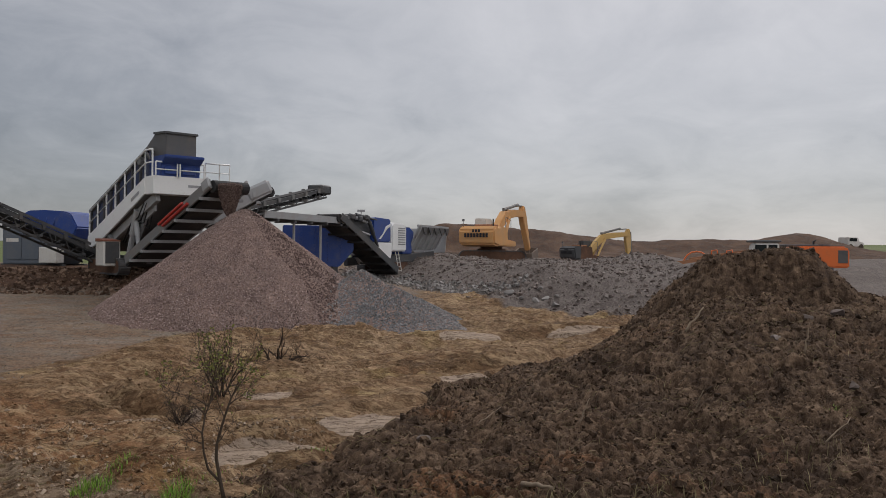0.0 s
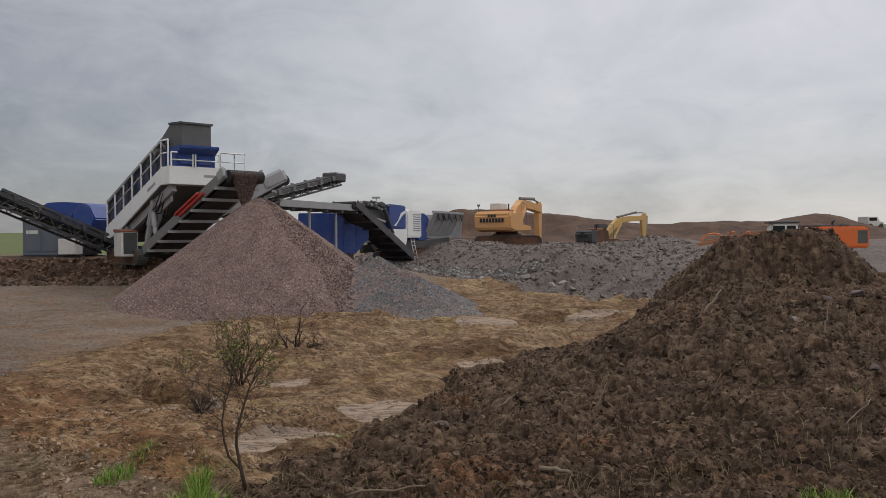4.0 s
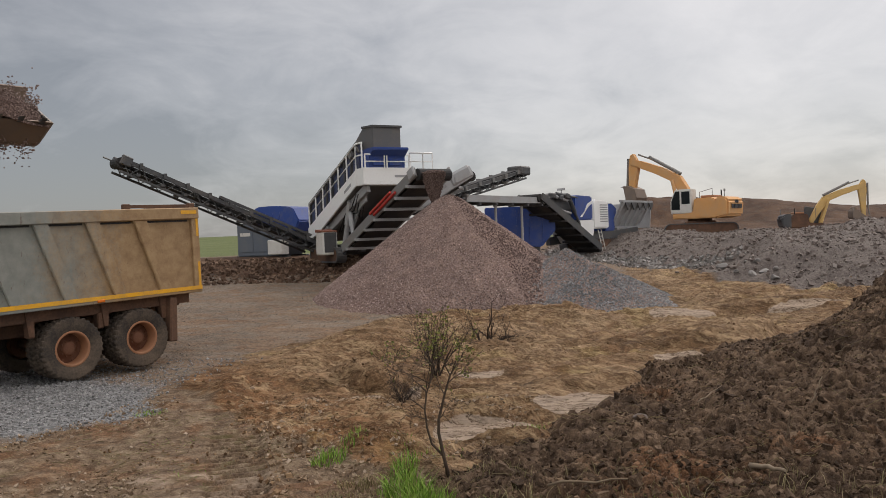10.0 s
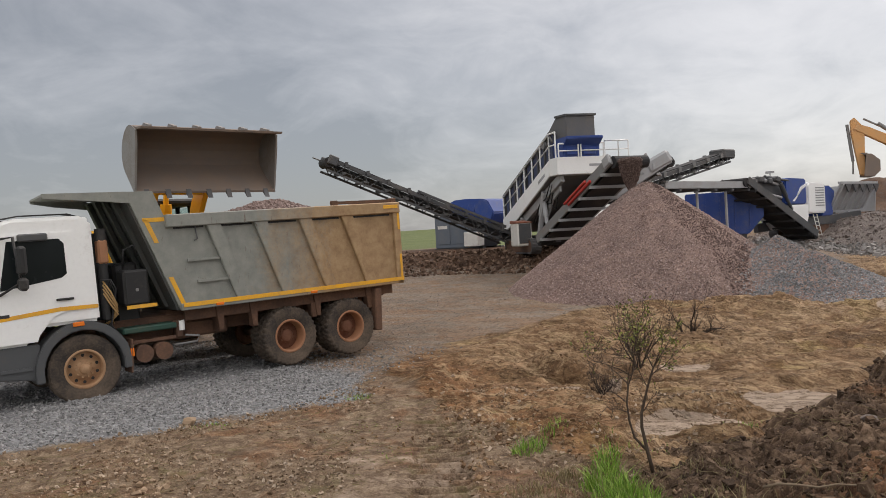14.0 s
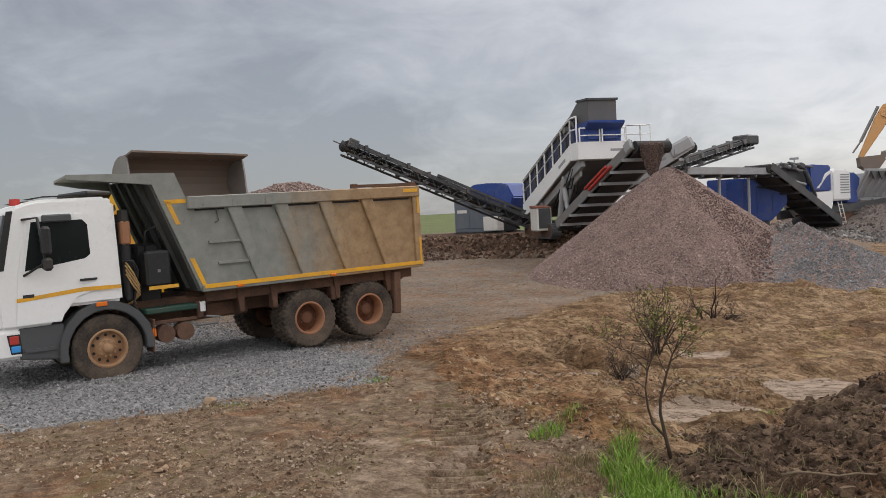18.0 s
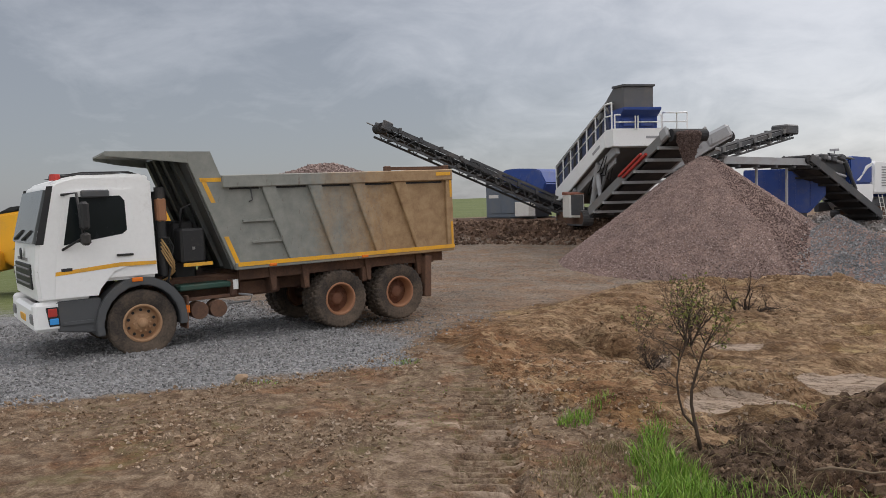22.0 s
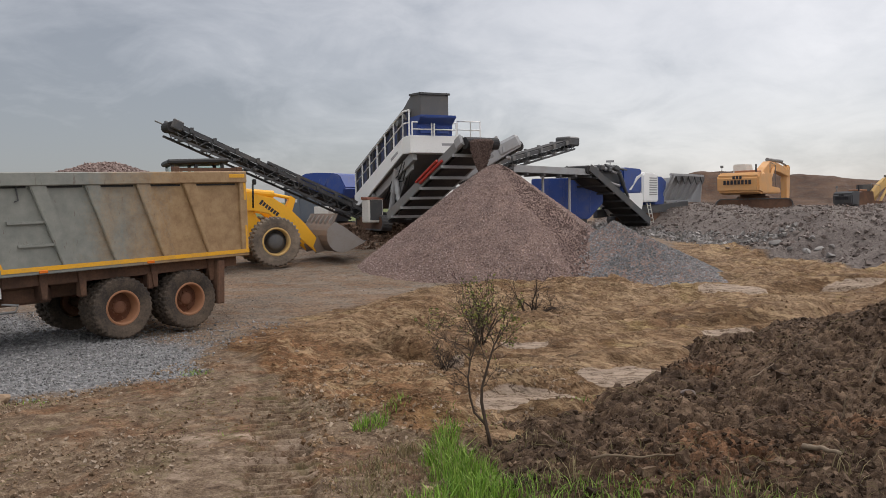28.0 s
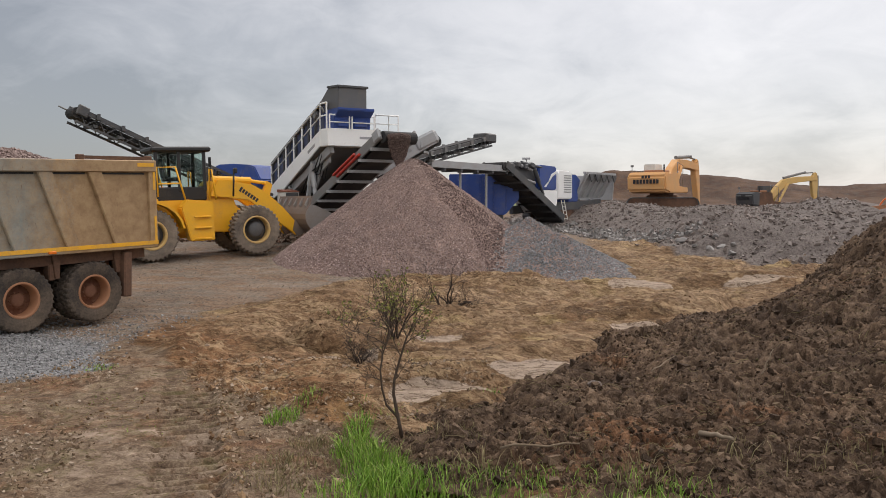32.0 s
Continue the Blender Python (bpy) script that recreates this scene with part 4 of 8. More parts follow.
def add_wheel(parent, c, side, rim_mat, outer=0.535, width=0.29, deep=0.0, name="wheel", seg=40, hub_mat=None, hub_r=0.16, disc_mat=None, lug=0.04, holes=0, tyre_mat=None):
    """A road wheel: tread with lugs, rim dish, hub. side: +1 or -1, the outer face."""
    w = new(name)
    w.parent = parent
    w.location = c
    R = outer
    hw = width / 2
    bm = BM()
    n = 34
    rings = []
    for r, y, cut in ((0.56, -0.8, 0), (0.75, -1.02, 0), (0.90, -1.02, 0), (0.95, -1.0, 1), (1.0, -0.82, 1), (1.0, -0.12, 1), (0.965, -0.05, 0), (0.965, 0.05, 0), (1.0, 0.12, 2), (1.0, 0.82, 2), (0.95, 1.0, 2), (0.90, 1.02, 0), (0.75, 1.02, 0), (0.56, 0.8, 0)):
        ring = []
        for i in range(n * 4):
            a = 2 * math.pi * (i + (2 if cut == 2 else 0)) / (n * 4)
            q = R * r - (lug if cut and i % 4 == 3 else 0) - (lug * 0.7 if cut and i % 4 == 0 else 0)
            ring.append(bm.verts.new((q * math.cos(a), y * hw, q * math.sin(a))))
        k = 2 if cut == 2 else 0
        rings.append(ring[-k:] + ring[:-k] if k else ring)
    for p, q in zip(rings, rings[1:]):
        for i in range(n * 4):
            f = bm.faces.new((p[i], p[(i + 1) % (n * 4)], q[(i + 1) % (n * 4)], q[i]))
            f.smooth = p is rings[0] or q is rings[-1]
    bmesh.ops.recalc_face_normals(bm, faces=bm.faces)
    part("tyre", bm, tyre_mat or M["tyre"], w, "dusty lugged tyre")
    bm = BM()
    s = side
    add_lathe(bm, [(R * 0.57, s * hw * 0.82), (R * 0.52, s * hw * 0.95), (R * 0.49, s * hw * 0.7), (R * 0.47, s * (hw * 0.3 - deep))], seg)
    part("rim", bm, rim_mat, w)
    bm = BM()
    add_lathe(bm, [(R * 0.475, s * (hw * 0.3 - deep)), (R * 0.30, s * (hw * 0.45 - deep)), (R * 0.27, s * (hw * 0.75 - deep)), (R * 0.15, s * (hw * 0.85 - deep)), (0.001, s * (hw * 0.9 - deep))], seg)
    for i in range(10):
        a = 2 * math.pi * i / 10
        p = Vector((R * 0.235 * math.cos(a), 0, R * 0.235 * math.sin(a)))
        nut = BM()
        add_rod(nut, p + Vector((0, s * (hw * 0.6 - deep), 0)), p + Vector((0, s * (hw * 0.98 - deep), 0)), 0.017, seg=6)
        part("wheel_nut", nut, disc_mat or rim_mat, w)
    for i in range(0 if holes else 8):
        a = 2 * math.pi * (i + 0.5) / 8
        add_box(bm, (R * 0.40 * math.cos(a), s * (hw * 0.42 - deep), R * 0.40 * math.sin(a)), (0.05, 0.02, 0.035), (0, -math.degrees(a), 0))
    part("disc", bm, disc_mat or rim_mat, w)
    if holes:
        for i in range(holes):
            a = 2 * math.pi * (i + 0.5) / holes
            p = Vector((R * 0.385 * math.cos(a), 0, R * 0.385 * math.sin(a)))
            bm = BM()
            add_rod(bm, p + Vector((0, s * (hw * 0.36 - deep), 0)), p + Vector((0, s * (hw * 0.415 - deep), 0)), 0.026, seg=10)
            part("vent_hole", bm, M["black"], w)
    bm = BM()
    add_lathe(bm, [(R * hub_r, s * (hw * 0.5 - deep)), (R * hub_r * 0.95, s * (hw * 1.0 - deep)), (R * hub_r * 0.7, s * (hw * 1.22 - deep)), (0.001, s * (hw * 1.24 - deep))], 20)
    part("hub", bm, hub_mat or rim_mat, w)
    return w


def make_truck():
    t = thing("tipper_truck", "white-cabbed tipper truck with a dusty grey-green steel bed", "truck", at=TRUCK)
    # chassis
    bm = BM()
    for y in (-0.43, 0.43):
        add_box(bm, (-2.4, y, 0.95), (7.2, 0.09, 0.28), bev=0.01)
    for x in (-0.8, -2.2, -3.6, -4.9, -5.7):
        add_box(bm, (x, 0, 0.95), (0.12, 0.8, 0.2))
    part("chassis", bm, M["chassis"], t, "mud-caked chassis rails")
    bm = BM()
    add_rod(bm, (0, -1.0, 0.52), (0, 1.0, 0.52), 0.07, seg=10)
    part("front_axle", bm, M["chassis"], t)
    for x in (-3.68, -5.02):
        bm = BM()
        add_rod(bm, (x, -0.95, 0.55), (x, 0.95, 0.55), 0.10, seg=10)
        bmesh.ops.create_uvsphere(bm, u_segments=12, v_segments=8, radius=0.24, matrix=pose(x, 0, 0.55))
        part("rear_axle", bm, M["chassis"], t)
    # wheels
    for s in (-1, 1):
        add_wheel(t, (0, s * 1.06, 0.56), s, M["rim_tan"], 0.56, 0.30, 0.03, lug=0.007, holes=10)
        for x in (-3.68, -5.02):
            add_wheel(t, (x, s * 1.08, 0.56), s, M["rim"], 0.56, 0.27, 0.17, disc_mat=M["rim_shaded"], hub_mat=M["rim_shaded"], hub_r=0.24, lug=0.022)
            add_wheel(t, (x, s * 0.74, 0.56), s, M["rim"], 0.56, 0.27, 0.17, disc_mat=M["rim_shaded"], hub_mat=M["rim_shaded"], hub_r=0.24, lug=0.022)
    # cab shell, with the door and window openings
    side = [(1.52, 1.05), (1.55, 1.55), (1.50, 1.98), (1.30, 2.80), (1.20, 2.93), (0.9, 3.02), (-0.15, 3.03), (-0.27, 2.95), (-0.30, 1.31), (0.62, 1.31), (0.76, 1.05)]
    bm = BM()
    add_prism(bm, side, -1.21, 1.21, 0.05)
    cab = part("cab", bm, M["white"], t, "white painted day cab")
    for s in (-1, 1):
        y = s * 1.225
        bm = BM()
        add_prism(bm, [(1.30, 1.10), (1.22, 1.90), (1.05, 2.74), (0.98, 2.78), (0.06, 2.78), (0.02, 2.70), (0.0, 1.58), (0.40, 1.46), (0.62, 1.20), (0.66, 1.10)], y - 0.012, y + 0.012, 0.006)
        door = part("door", bm, M["white"], t)
        bm = BM()
        add_prism(bm, [(1.12, 1.93), (0.98, 2.68), (0.24, 2.68), (0.17, 2.60), (0.16, 2.12), (0.24, 2.06)], y - 0.004 + s * 0.012, y + 0.004 + s * 0.012, 0.003)
        part("side_window", bm, M["glass"], door, "dark tinted side window")
        bm = BM()
        add_box(bm, (0.22, y + s * 0.03, 1.72), (0.26, 0.035, 0.035), bev=0.008)
        part("door_handle", bm, M["black"], door)
        bm = BM()
        add_prism(bm, [(1.27, 1.46), (1.265, 1.52), (0.30, 1.60), (-0.27, 1.585), (-0.27, 1.525), (0.30, 1.535)], y + s * 0.013, y + s * 0.017)
        part("stripe", bm, M["yellow_tape"], t, "yellow reflective stripe")
        bm = BM()
        add_box(bm, (1.10, y + s * 0.016, 1.545), (0.16, 0.004, 0.05))
        part("badge", bm, M["bright_bars"], t)
        # mirrors
        bm = BM()
        add_tube(bm, [(1.10, y, 2.72), (0.92, y + s * 0.20, 2.74), (0.86, y + s * 0.24, 2.05), (1.14, y, 1.86)], 0.022)
        mirror = part("mirror_arm", bm, M["black"], t)
        bm = BM()
        add_box(bm, (0.84, y + s * 0.25, 2.38), (0.13, 0.24, 0.44), bev=0.04)
        add_box(bm, (0.84, y + s * 0.25, 2.02), (0.13, 0.24, 0.20), bev=0.04)
        part("mirror", bm, M["black"], mirror)
        bm = BM()
        add_box(bm, (0.62, y + s * 0.05, 2.72), (0.42, 0.10, 0.12), bev=0.02)
        part("rain_visor", bm, M["grey_plastic"], t)
        # wing over the front wheel
        bm = BM()
        arch, rim = [], []
        for i in range(13):
            a = math.pi * (-0.06 + 1.10 * i / 12)
            arch.append((0.74 * math.cos(a), 0.58 + 0.76 * math.sin(a)))
            rim.append((0.61 * math.cos(a), 0.56 + 0.64 * math.sin(a)))
        add_prism(bm, arch + rim[::-1], s * 0.86, s * 1.26, 0.015)
        part("wing", bm, M["grey_plastic"], t, "dark grey plastic wheel arch")
        bm = BM()
        add_box(bm, (-0.73, s * 1.06, 0.66), (0.03, 0.40, 0.56), (0, -4, 0), 0.008)
        part("mud_flap", bm, M["chassis"], t)
        bm = BM()
        add_box(bm, (0.06, s * 1.27, 1.30), (0.17, 0.03, 0.07), bev=0.008)
        part("side_marker", bm, M["amber"], t)
        bm = BM()
        add_prism(bm, [(0.70, 0.50), (1.28, 0.58), (1.28, 1.06), (0.62, 1.06), (0.66, 0.7)], s * 0.80, s * 1.20, 0.02)
        add_box(bm, (0.98, s * 1.20, 0.70), (0.44, 0.06, 0.05))
        part("cab_step", bm, M["grey_plastic"], t)
        bm = BM()
        add_box(bm, (1.41, s * 1.08, 0.83), (0.40, 0.24, 0.46), bev=0.05)
        corner = part("bumper_corner", bm, M["white"], t)
        bm = BM()
        add_prism(bm, [(1.24, 0.68), (1.40, 0.68), (1.44, 0.98), (1.26, 0.98)], s * 1.195, s * 1.212, 0.006)
        part("lamp_surround", bm, M["black"], corner)
        bm = BM()
        add_box(bm, (1.33, s * 1.216, 0.755), (0.13, 0.02, 0.10), bev=0.01)
        part("headlight", bm, M["lens_blue"], corner, "blue-tinted lamp lens")
        bm = BM()
        add_box(bm, (1.345, s * 1.216, 0.895), (0.13, 0.02, 0.13), bev=0.01)
        part("indicator", bm, M["red"], corner)
        bm = BM()
        add_box(bm, (1.612, s * 0.98, 0.80), (0.03, 0.30, 0.16), bev=0.02)
        part("headlight", bm, M["steel"], corner, "clear headlamp lens")
        bm = BM()
        add_prism(bm, [(1.515, 1.96), (1.30, 2.86), (1.21, 2.86), (1.40, 1.96)], s * 1.208, s * 1.216, 0.002)
        part("pillar_trim", bm, M["black"], t, "black trim beside the windscreen")
    bm = BM()
    add_prism(bm, [(1.49, 1.97), (1.29, 2.80), (1.335, 2.81), (1.545, 1.98)], -1.13, 1.13, 0.004)
    part("windscreen", bm, M["screen_glass"], t, "windscreen that mirrors the pale sky")
    for y in (0.5, -0.4):
        bm = BM()
        add_box(bm, (1.53, y, 2.10), (0.03, 0.7, 0.03), (12, 0, 4))
        part("wiper", bm, M["black"], t)
    bm = BM()
    add_box(bm, (1.548, 0, 1.45), (0.03, 1.7, 0.40), bev=0.012)
    grille = part("grille", bm, M["black"], t)
    for i in range(3):
        bm = BM()
        add_box(bm, (1.568, 0, 1.33 + 0.12 * i), (0.03, 1.5, 0.035), bev=0.01)
        part("grille_slat", bm, M["steel"], grille)
    bm = BM()
    for i in range(6):
        add_box(bm, (1.556, -0.45 + 0.18 * i, 1.72), (0.01, 0.11, 0.05))
    part("lettering_bars", bm, M["steel"], t)
    bm = BM()
    add_lathe(bm, [(0.001, 0.02), (0.09, 0.02), (0.10, 0.0)], 24, "Y", (0, 0, 0))
    bmesh.ops.transform(bm, matrix=pose(1.56, 0, 1.80, 0, 0, -90), verts=bm.verts)
    part("emblem", bm, M["bright_bars"], t)
    bm = BM()
    add_box(bm, (1.50, 0, 0.78), (0.20, 1.95, 0.40), bev=0.05)
    part("bumper", bm, M["white"], t)
    bm = BM()
    add_box(bm, (1.607, 0, 0.76), (0.02, 0.5, 0.11), bev=0.004)
    part("number_plate", bm, M["yellow_tape"], t, "plain yellow number plate")
    bm = BM()
    add_prism(bm, [(1.02, 3.04), (0.72, 3.085), (0.0, 3.085), (-0.14, 3.04), (-0.02, 3.045), (0.1, 3.065), (0.72, 3.065), (0.92, 3.03)], 0.82, 0.90)
    part("roof_bar", bm, M["black"], t)
    bm = BM()
    add_prism(bm, [(1.02, 3.04), (0.72, 3.085), (0.0, 3.085), (-0.14, 3.04), (-0.02, 3.045), (0.1, 3.065), (0.72, 3.065), (0.92, 3.03)], -0.90, -0.82)
    part("roof_bar", bm, M["black"], t)
    bm = BM()
    add_rod(bm, (1.10, 0.78, 2.96), (1.10, 0.78, 3.06), 0.085, 0.075, 14)
    part("beacon", bm, M["red"], t, "red roof beacon")
    bm = BM()
    add_box(bm, (0.85, 1.08, 2.985), (0.14, 0.05, 0.05), bev=0.01)
    part("roof_lamp", bm, M["black"], t)
    # behind the cab: air intake, battery box, air tanks, hoses
    bm = BM()
    add_box(bm, (-0.45, 1.02, 2.42), (0.16, 0.20, 0.40), bev=0.03)
    part("air_filter_guard", bm, M["rim"], t, "rusty perforated intake guard")
    bm = BM()
    add_rod(bm, (-0.45, 1.02, 2.60), (-0.45, 1.02, 2.80), 0.09, seg=12)
    add_rod(bm, (-0.45, 1.02, 1.3), (-0.45, 1.02, 2.25), 0.08, seg=12)
    part("intake_pipe", bm, M["black"], t)
    bm = BM()
    add_box(bm, (-0.92, 0.98, 1.78), (0.42, 0.40, 0.60), bev=0.04)
    part("hydraulic_tank", bm, M["black"], t)
    bm = BM()
    add_box(bm, (-0.98, 1.19, 1.46), (0.50, 0.01, 0.06))
    part("tape", bm, M["yellow_tape"], t)
    for k in range(5):
        bm = BM()
        y = 0.75 + 0.09 * k
        add_tube(bm, [(-0.36, y, 2.15 - 0.05 * k), (-0.52, y + 0.03, 1.95), (-0.60, y, 1.55 + 0.06 * k), (-0.48, y, 1.20), (-0.62, y, 0.98)], 0.016)
        part("hose", bm, M["black"], t)
    for k in range(4):
        bm = BM()
        add_tube(bm, [(-0.40, 1.10, 1.95 - 0.07 * k), (-0.50, 1.16, 1.75 - 0.08 * k), (-0.60, 1.12, 1.52 - 0.05 * k), (-0.52, 1.05, 1.28), (-0.40 - 0.05 * k, 1.02, 1.22)], 0.014)
        part("hose", bm, M["hose_tan"], t, "tan coiled air hose")
    bm = BM()
    add_box(bm, (-0.90, -0.1, 1.60), (0.40, 1.6, 1.2), bev=0.04)
    part("oil_tank", bm, M["black"], t)
    bm = BM()
    add_rod(bm, (-0.62, 0.0, 1.1), (-0.62, 0.0, 2.75), 0.13, seg=16)
    part("lift_ram", bm, M["black"], t)
    bm = BM()
    add_tube(bm, [(-0.75, 1.05, 2.1), (-0.78, 1.08, 2.42), (-0.95, 1.08, 2.50), (-1.02, 1.0, 2.3)], 0.02)
    part("grab_pipe", bm, M["black"], t)
    bm = BM()
    add_box(bm, (-0.92, 1.185, 1.74), (0.05, 0.012, 0.05), bev=0.004)
    part("gauge", bm, M["steel"], t)
    bm = BM()
    add_box(bm, (-1.15, 0, 1.0), (1.5, 1.5, 0.44), bev=0.04)
    part("frame_cover", bm, M["chassis"], t)
    bm = BM()
    add_box(bm, (-1.1, 0.95, 1.06), (0.9, 0.4, 0.10), bev=0.02)
    part("side_step", bm, coat_green, t, "dark green catwalk plate")
    bm = BM()
    add_rod(bm, (-0.95, 0.95, 0.66), (-0.95, 1.22, 0.66), 0.15, seg=16)
    add_rod(bm, (-1.28, 0.95, 0.66), (-1.28, 1.22, 0.66), 0.15, seg=16)
    add_box(bm, (-1.1, 1.1, 0.86), (0.85, 0.06, 0.05))
    part("air_tank", bm, M["chassis"], t)
    bm = BM()
    add_box(bm, (-0.74, 1.24, 0.72), (0.06, 0.04, 0.14), bev=0.01)
    part("side_marker", bm, M["amber"], t)
    bm = BM()
    add_rod(bm, (-1.66, 1.02, 0.95), (-1.66, 1.02, 1.12), 0.07, seg=12)
    part("filter", bm, M["white"], t)
    bm = BM()
    add_tube(bm, [(-1.5, 1.1, 0.72), (-1.9, 1.1, 0.72), (-1.95, 1.1, 0.82), (-1.7, 1.1, 0.86)], 0.02)
    part("pipe", bm, M["steel"], t)
    # tipping bed
    bed = new("bed")
    bed.parent = t
    F0, F1, B0, B1 = -1.62, -1.42, -6.36, 1.31
    T = 2.98
    for s in (-1, 1):
        bm = BM()
        # side plate, with its slanted front that runs up into the canopy
        add_prism(bm, [(-6.36, 1.31), (-1.62, 1.31), (-0.84, 3.36), (-1.30, 3.38), (-1.46, 2.96), (-6.36, 2.98)], s * 1.165, s * 1.215, 0.008)
        part("side_plate", bm, M["bed"], bed, "grey-green side plate with brown dust")
        bm = BM()
        add_beam(bm, (-1.46, s * 1.25, 2.86), (-6.36, s * 1.25, 2.88), 0.13, 0.22, 0.014)
        part("top_rail", bm, M["bed"], bed)
        bm = BM()
        add_beam(bm, (-1.62, s * 1.235, 1.36), (-6.36, s * 1.235, 1.36), 0.10, 0.12, 0.012)
        part("bottom_rail", bm, M["bed"], bed)
        bm = BM()
        add_beam(bm, (-6.28, s * 1.235, 1.30), (-6.28, s * 1.235, 2.98), 0.10, 0.16, 0.01)
        part("rear_post", bm, M["bed"], bed)
        for x in (-2.14, -3.05, -3.98, -4.92):
            bm = BM()
            add_prism(bm, [(x - 0.02, 2.78), (x - 0.29, 2.78), (x - 0.76, 1.42), (x - 0.50, 1.42)], s * 1.21, s * 1.29, 0.012)
            part("rib", bm, M["bed"], bed)
        for z, x0, x1 in ((2.16, -1.80, -2.40), (1.78, -1.95, -2.54)):
            bm = BM()
            add_beam(bm, (x0, s * 1.24, z), (x1, s * 1.24, z), 0.05, 0.045)
            part("rung", bm, M["bed"], bed)
        # black strips stand in for the shade under the top rail
        for x0, x1 in ((-1.60, -2.14), (-2.46, -3.06), (-3.37, -3.98), (-4.30, -4.92), (-5.24, -6.14)):
            bm = BM()
            add_box(bm, ((x0 + x1) / 2, s * 1.217, 2.735), (x0 - x1, 0.005, 0.035))
            part("drain_slot", bm, M["black"], bed)
        bm = BM()
        add_tube(bm, [(-1.98, s * 1.235, 2.74), (-2.0, s * 1.245, 2.52), (-1.94, s * 1.245, 2.50)], 0.012, 5)
        part("hook", bm, M["dark_steel"], bed)
        bm = BM()
        add_beam(bm, (-1.75, s * 1.0, 1.20), (-6.2, s * 1.0, 1.20), 0.08, 0.20)
        part("side_runner", bm, M["chassis"], bed, "rust-brown runner under the bed")
        for x in (-2.3, -2.95, -4.3, -5.5):
            bm = BM()
            add_prism(bm, [(x, 1.30), (x - 0.16, 1.30), (x - 0.12, 0.86), (x - 0.04, 0.86)], s * 0.98, s * 1.10, 0.008)
            part("runner_bracket", bm, M["chassis"], bed)
        bm = BM()
        add_box(bm, (-4.0, s * 1.297, 1.395), (4.7, 0.004, 0.075))
        add_box(bm, (-6.31, s * 1.292, 1.66), (0.05, 0.004, 0.50))
        add_box(bm, (-6.31, s * 1.292, 2.60), (0.05, 0.004, 0.36))
        add_box(bm, (-6.12, s * 1.318, 2.90), (0.36, 0.004, 0.07))
        part("tape", bm, M["yellow_tape"], bed, "yellow reflective outline tape")
        for pts in ([(-1.66, 1.36), (-1.45, 1.90), (-1.53, 1.90), (-1.74, 1.36)], [(-1.50, 2.93), (-1.08, 2.93), (-1.10, 2.86), (-1.48, 2.86)], [(-1.10, 2.90), (-1.18, 2.90), (-1.34, 2.50), (-1.26, 2.50)]):
            bm = BM()
            add_prism(bm, pts, s * 1.218, s * 1.222)
            part("corner_tape", bm, M["yellow_tape"], bed)
        for x in (-2.3, -4.2):
            bm = BM()
            add_box(bm, (x, s * 1.295, 1.345), (0.14, 0.03, 0.05), bev=0.008)
            part("side_marker", bm, M["amber"], bed)
    bm = BM()
    add_box(bm, (-4.0, 0, 1.36), (4.76, 2.34, 0.08))
    part("bed_floor", bm, M["bed_dark"], bed)
    bm = BM()
    add_prism(bm, [(-1.66, 1.31), (-1.58, 1.31), (-0.82, 3.34), (-0.90, 3.36)], -1.17, 1.17)
    part("headboard", bm, M["bed_dark"], bed)
    for y in (-0.75, -0.25, 0.25, 0.75):
        bm = BM()
        add_prism(bm, [(-1.58, 1.36), (-1.50, 1.36), (-0.74, 3.30), (-0.82, 3.32)], y - 0.05, y + 0.05)
        part("headboard_rib", bm, M["bed_dark"], bed)
    bm = BM()
    # a sheet bent a little down to the near flange, its front edge cut askew
    near = [Vector(q) for q in ((-1.30, 1.21, 3.385), (-0.86, 1.21, 3.385), (0.42, 1.21, 3.39))]
    far = [Vector(q) for q in ((-1.30, -1.21, 3.40), (-0.86, -1.21, 3.41), (0.10, -1.21, 3.45))]
    lo = Vector((0, 0, -0.03))
    for a, b, c, d in ((near[0], near[1], far[1], far[0]), (near[1], near[2], far[2], far[1])):
        top = [bm.verts.new(q) for q in (a, b, c, d)]
        low = [bm.verts.new(q + lo) for q in (a, b, c, d)]
        bm.faces.new(top), bm.faces.new(low[::-1])
        for k in range(4):
            bm.faces.new((top[k], low[k], low[(k + 1) % 4], top[(k + 1) % 4]))
    bmesh.ops.recalc_face_normals(bm, faces=bm.faces)
    add_prism(bm, [(-0.86, 3.388), (0.424, 3.393), (0.424, 3.315), (-0.30, 3.25), (-0.92, 3.19)], 1.185, 1.222, 0.006)
    add_prism(bm, [(-0.86, 3.413), (0.104, 3.453), (0.104, 3.38), (-0.30, 3.30), (-0.92, 3.22)], -1.222, -1.185, 0.006)
    part("canopy", bm, M["bed"], bed, "steel canopy over the cab")
    bm = BM()
    add_box(bm, (-6.36, 0, 2.10), (0.08, 2.40, 1.60), bev=0.01)
    for y in (-0.8, 0.0, 0.8):
        add_box(bm, (-6.42, y, 2.1), (0.06, 0.14, 1.5), bev=0.01)
    part("tailgate", bm, M["bed"], bed)
    bm = BM()
    add_beam(bm, (-4.9, 1.2, 3.03), (-6.3, 1.2, 3.03), 0.06, 0.06)
    add_beam(bm, (-6.3, -1.2, 3.03), (-6.3, 1.2, 3.03), 0.06, 0.06)
    add_beam(bm, (-4.9, -1.2, 3.03), (-6.3, -1.2, 3.03), 0.06, 0.06)
    add_box(bm, (-4.85, 1.2, 3.03), (0.14, 0.10, 0.10), bev=0.015)
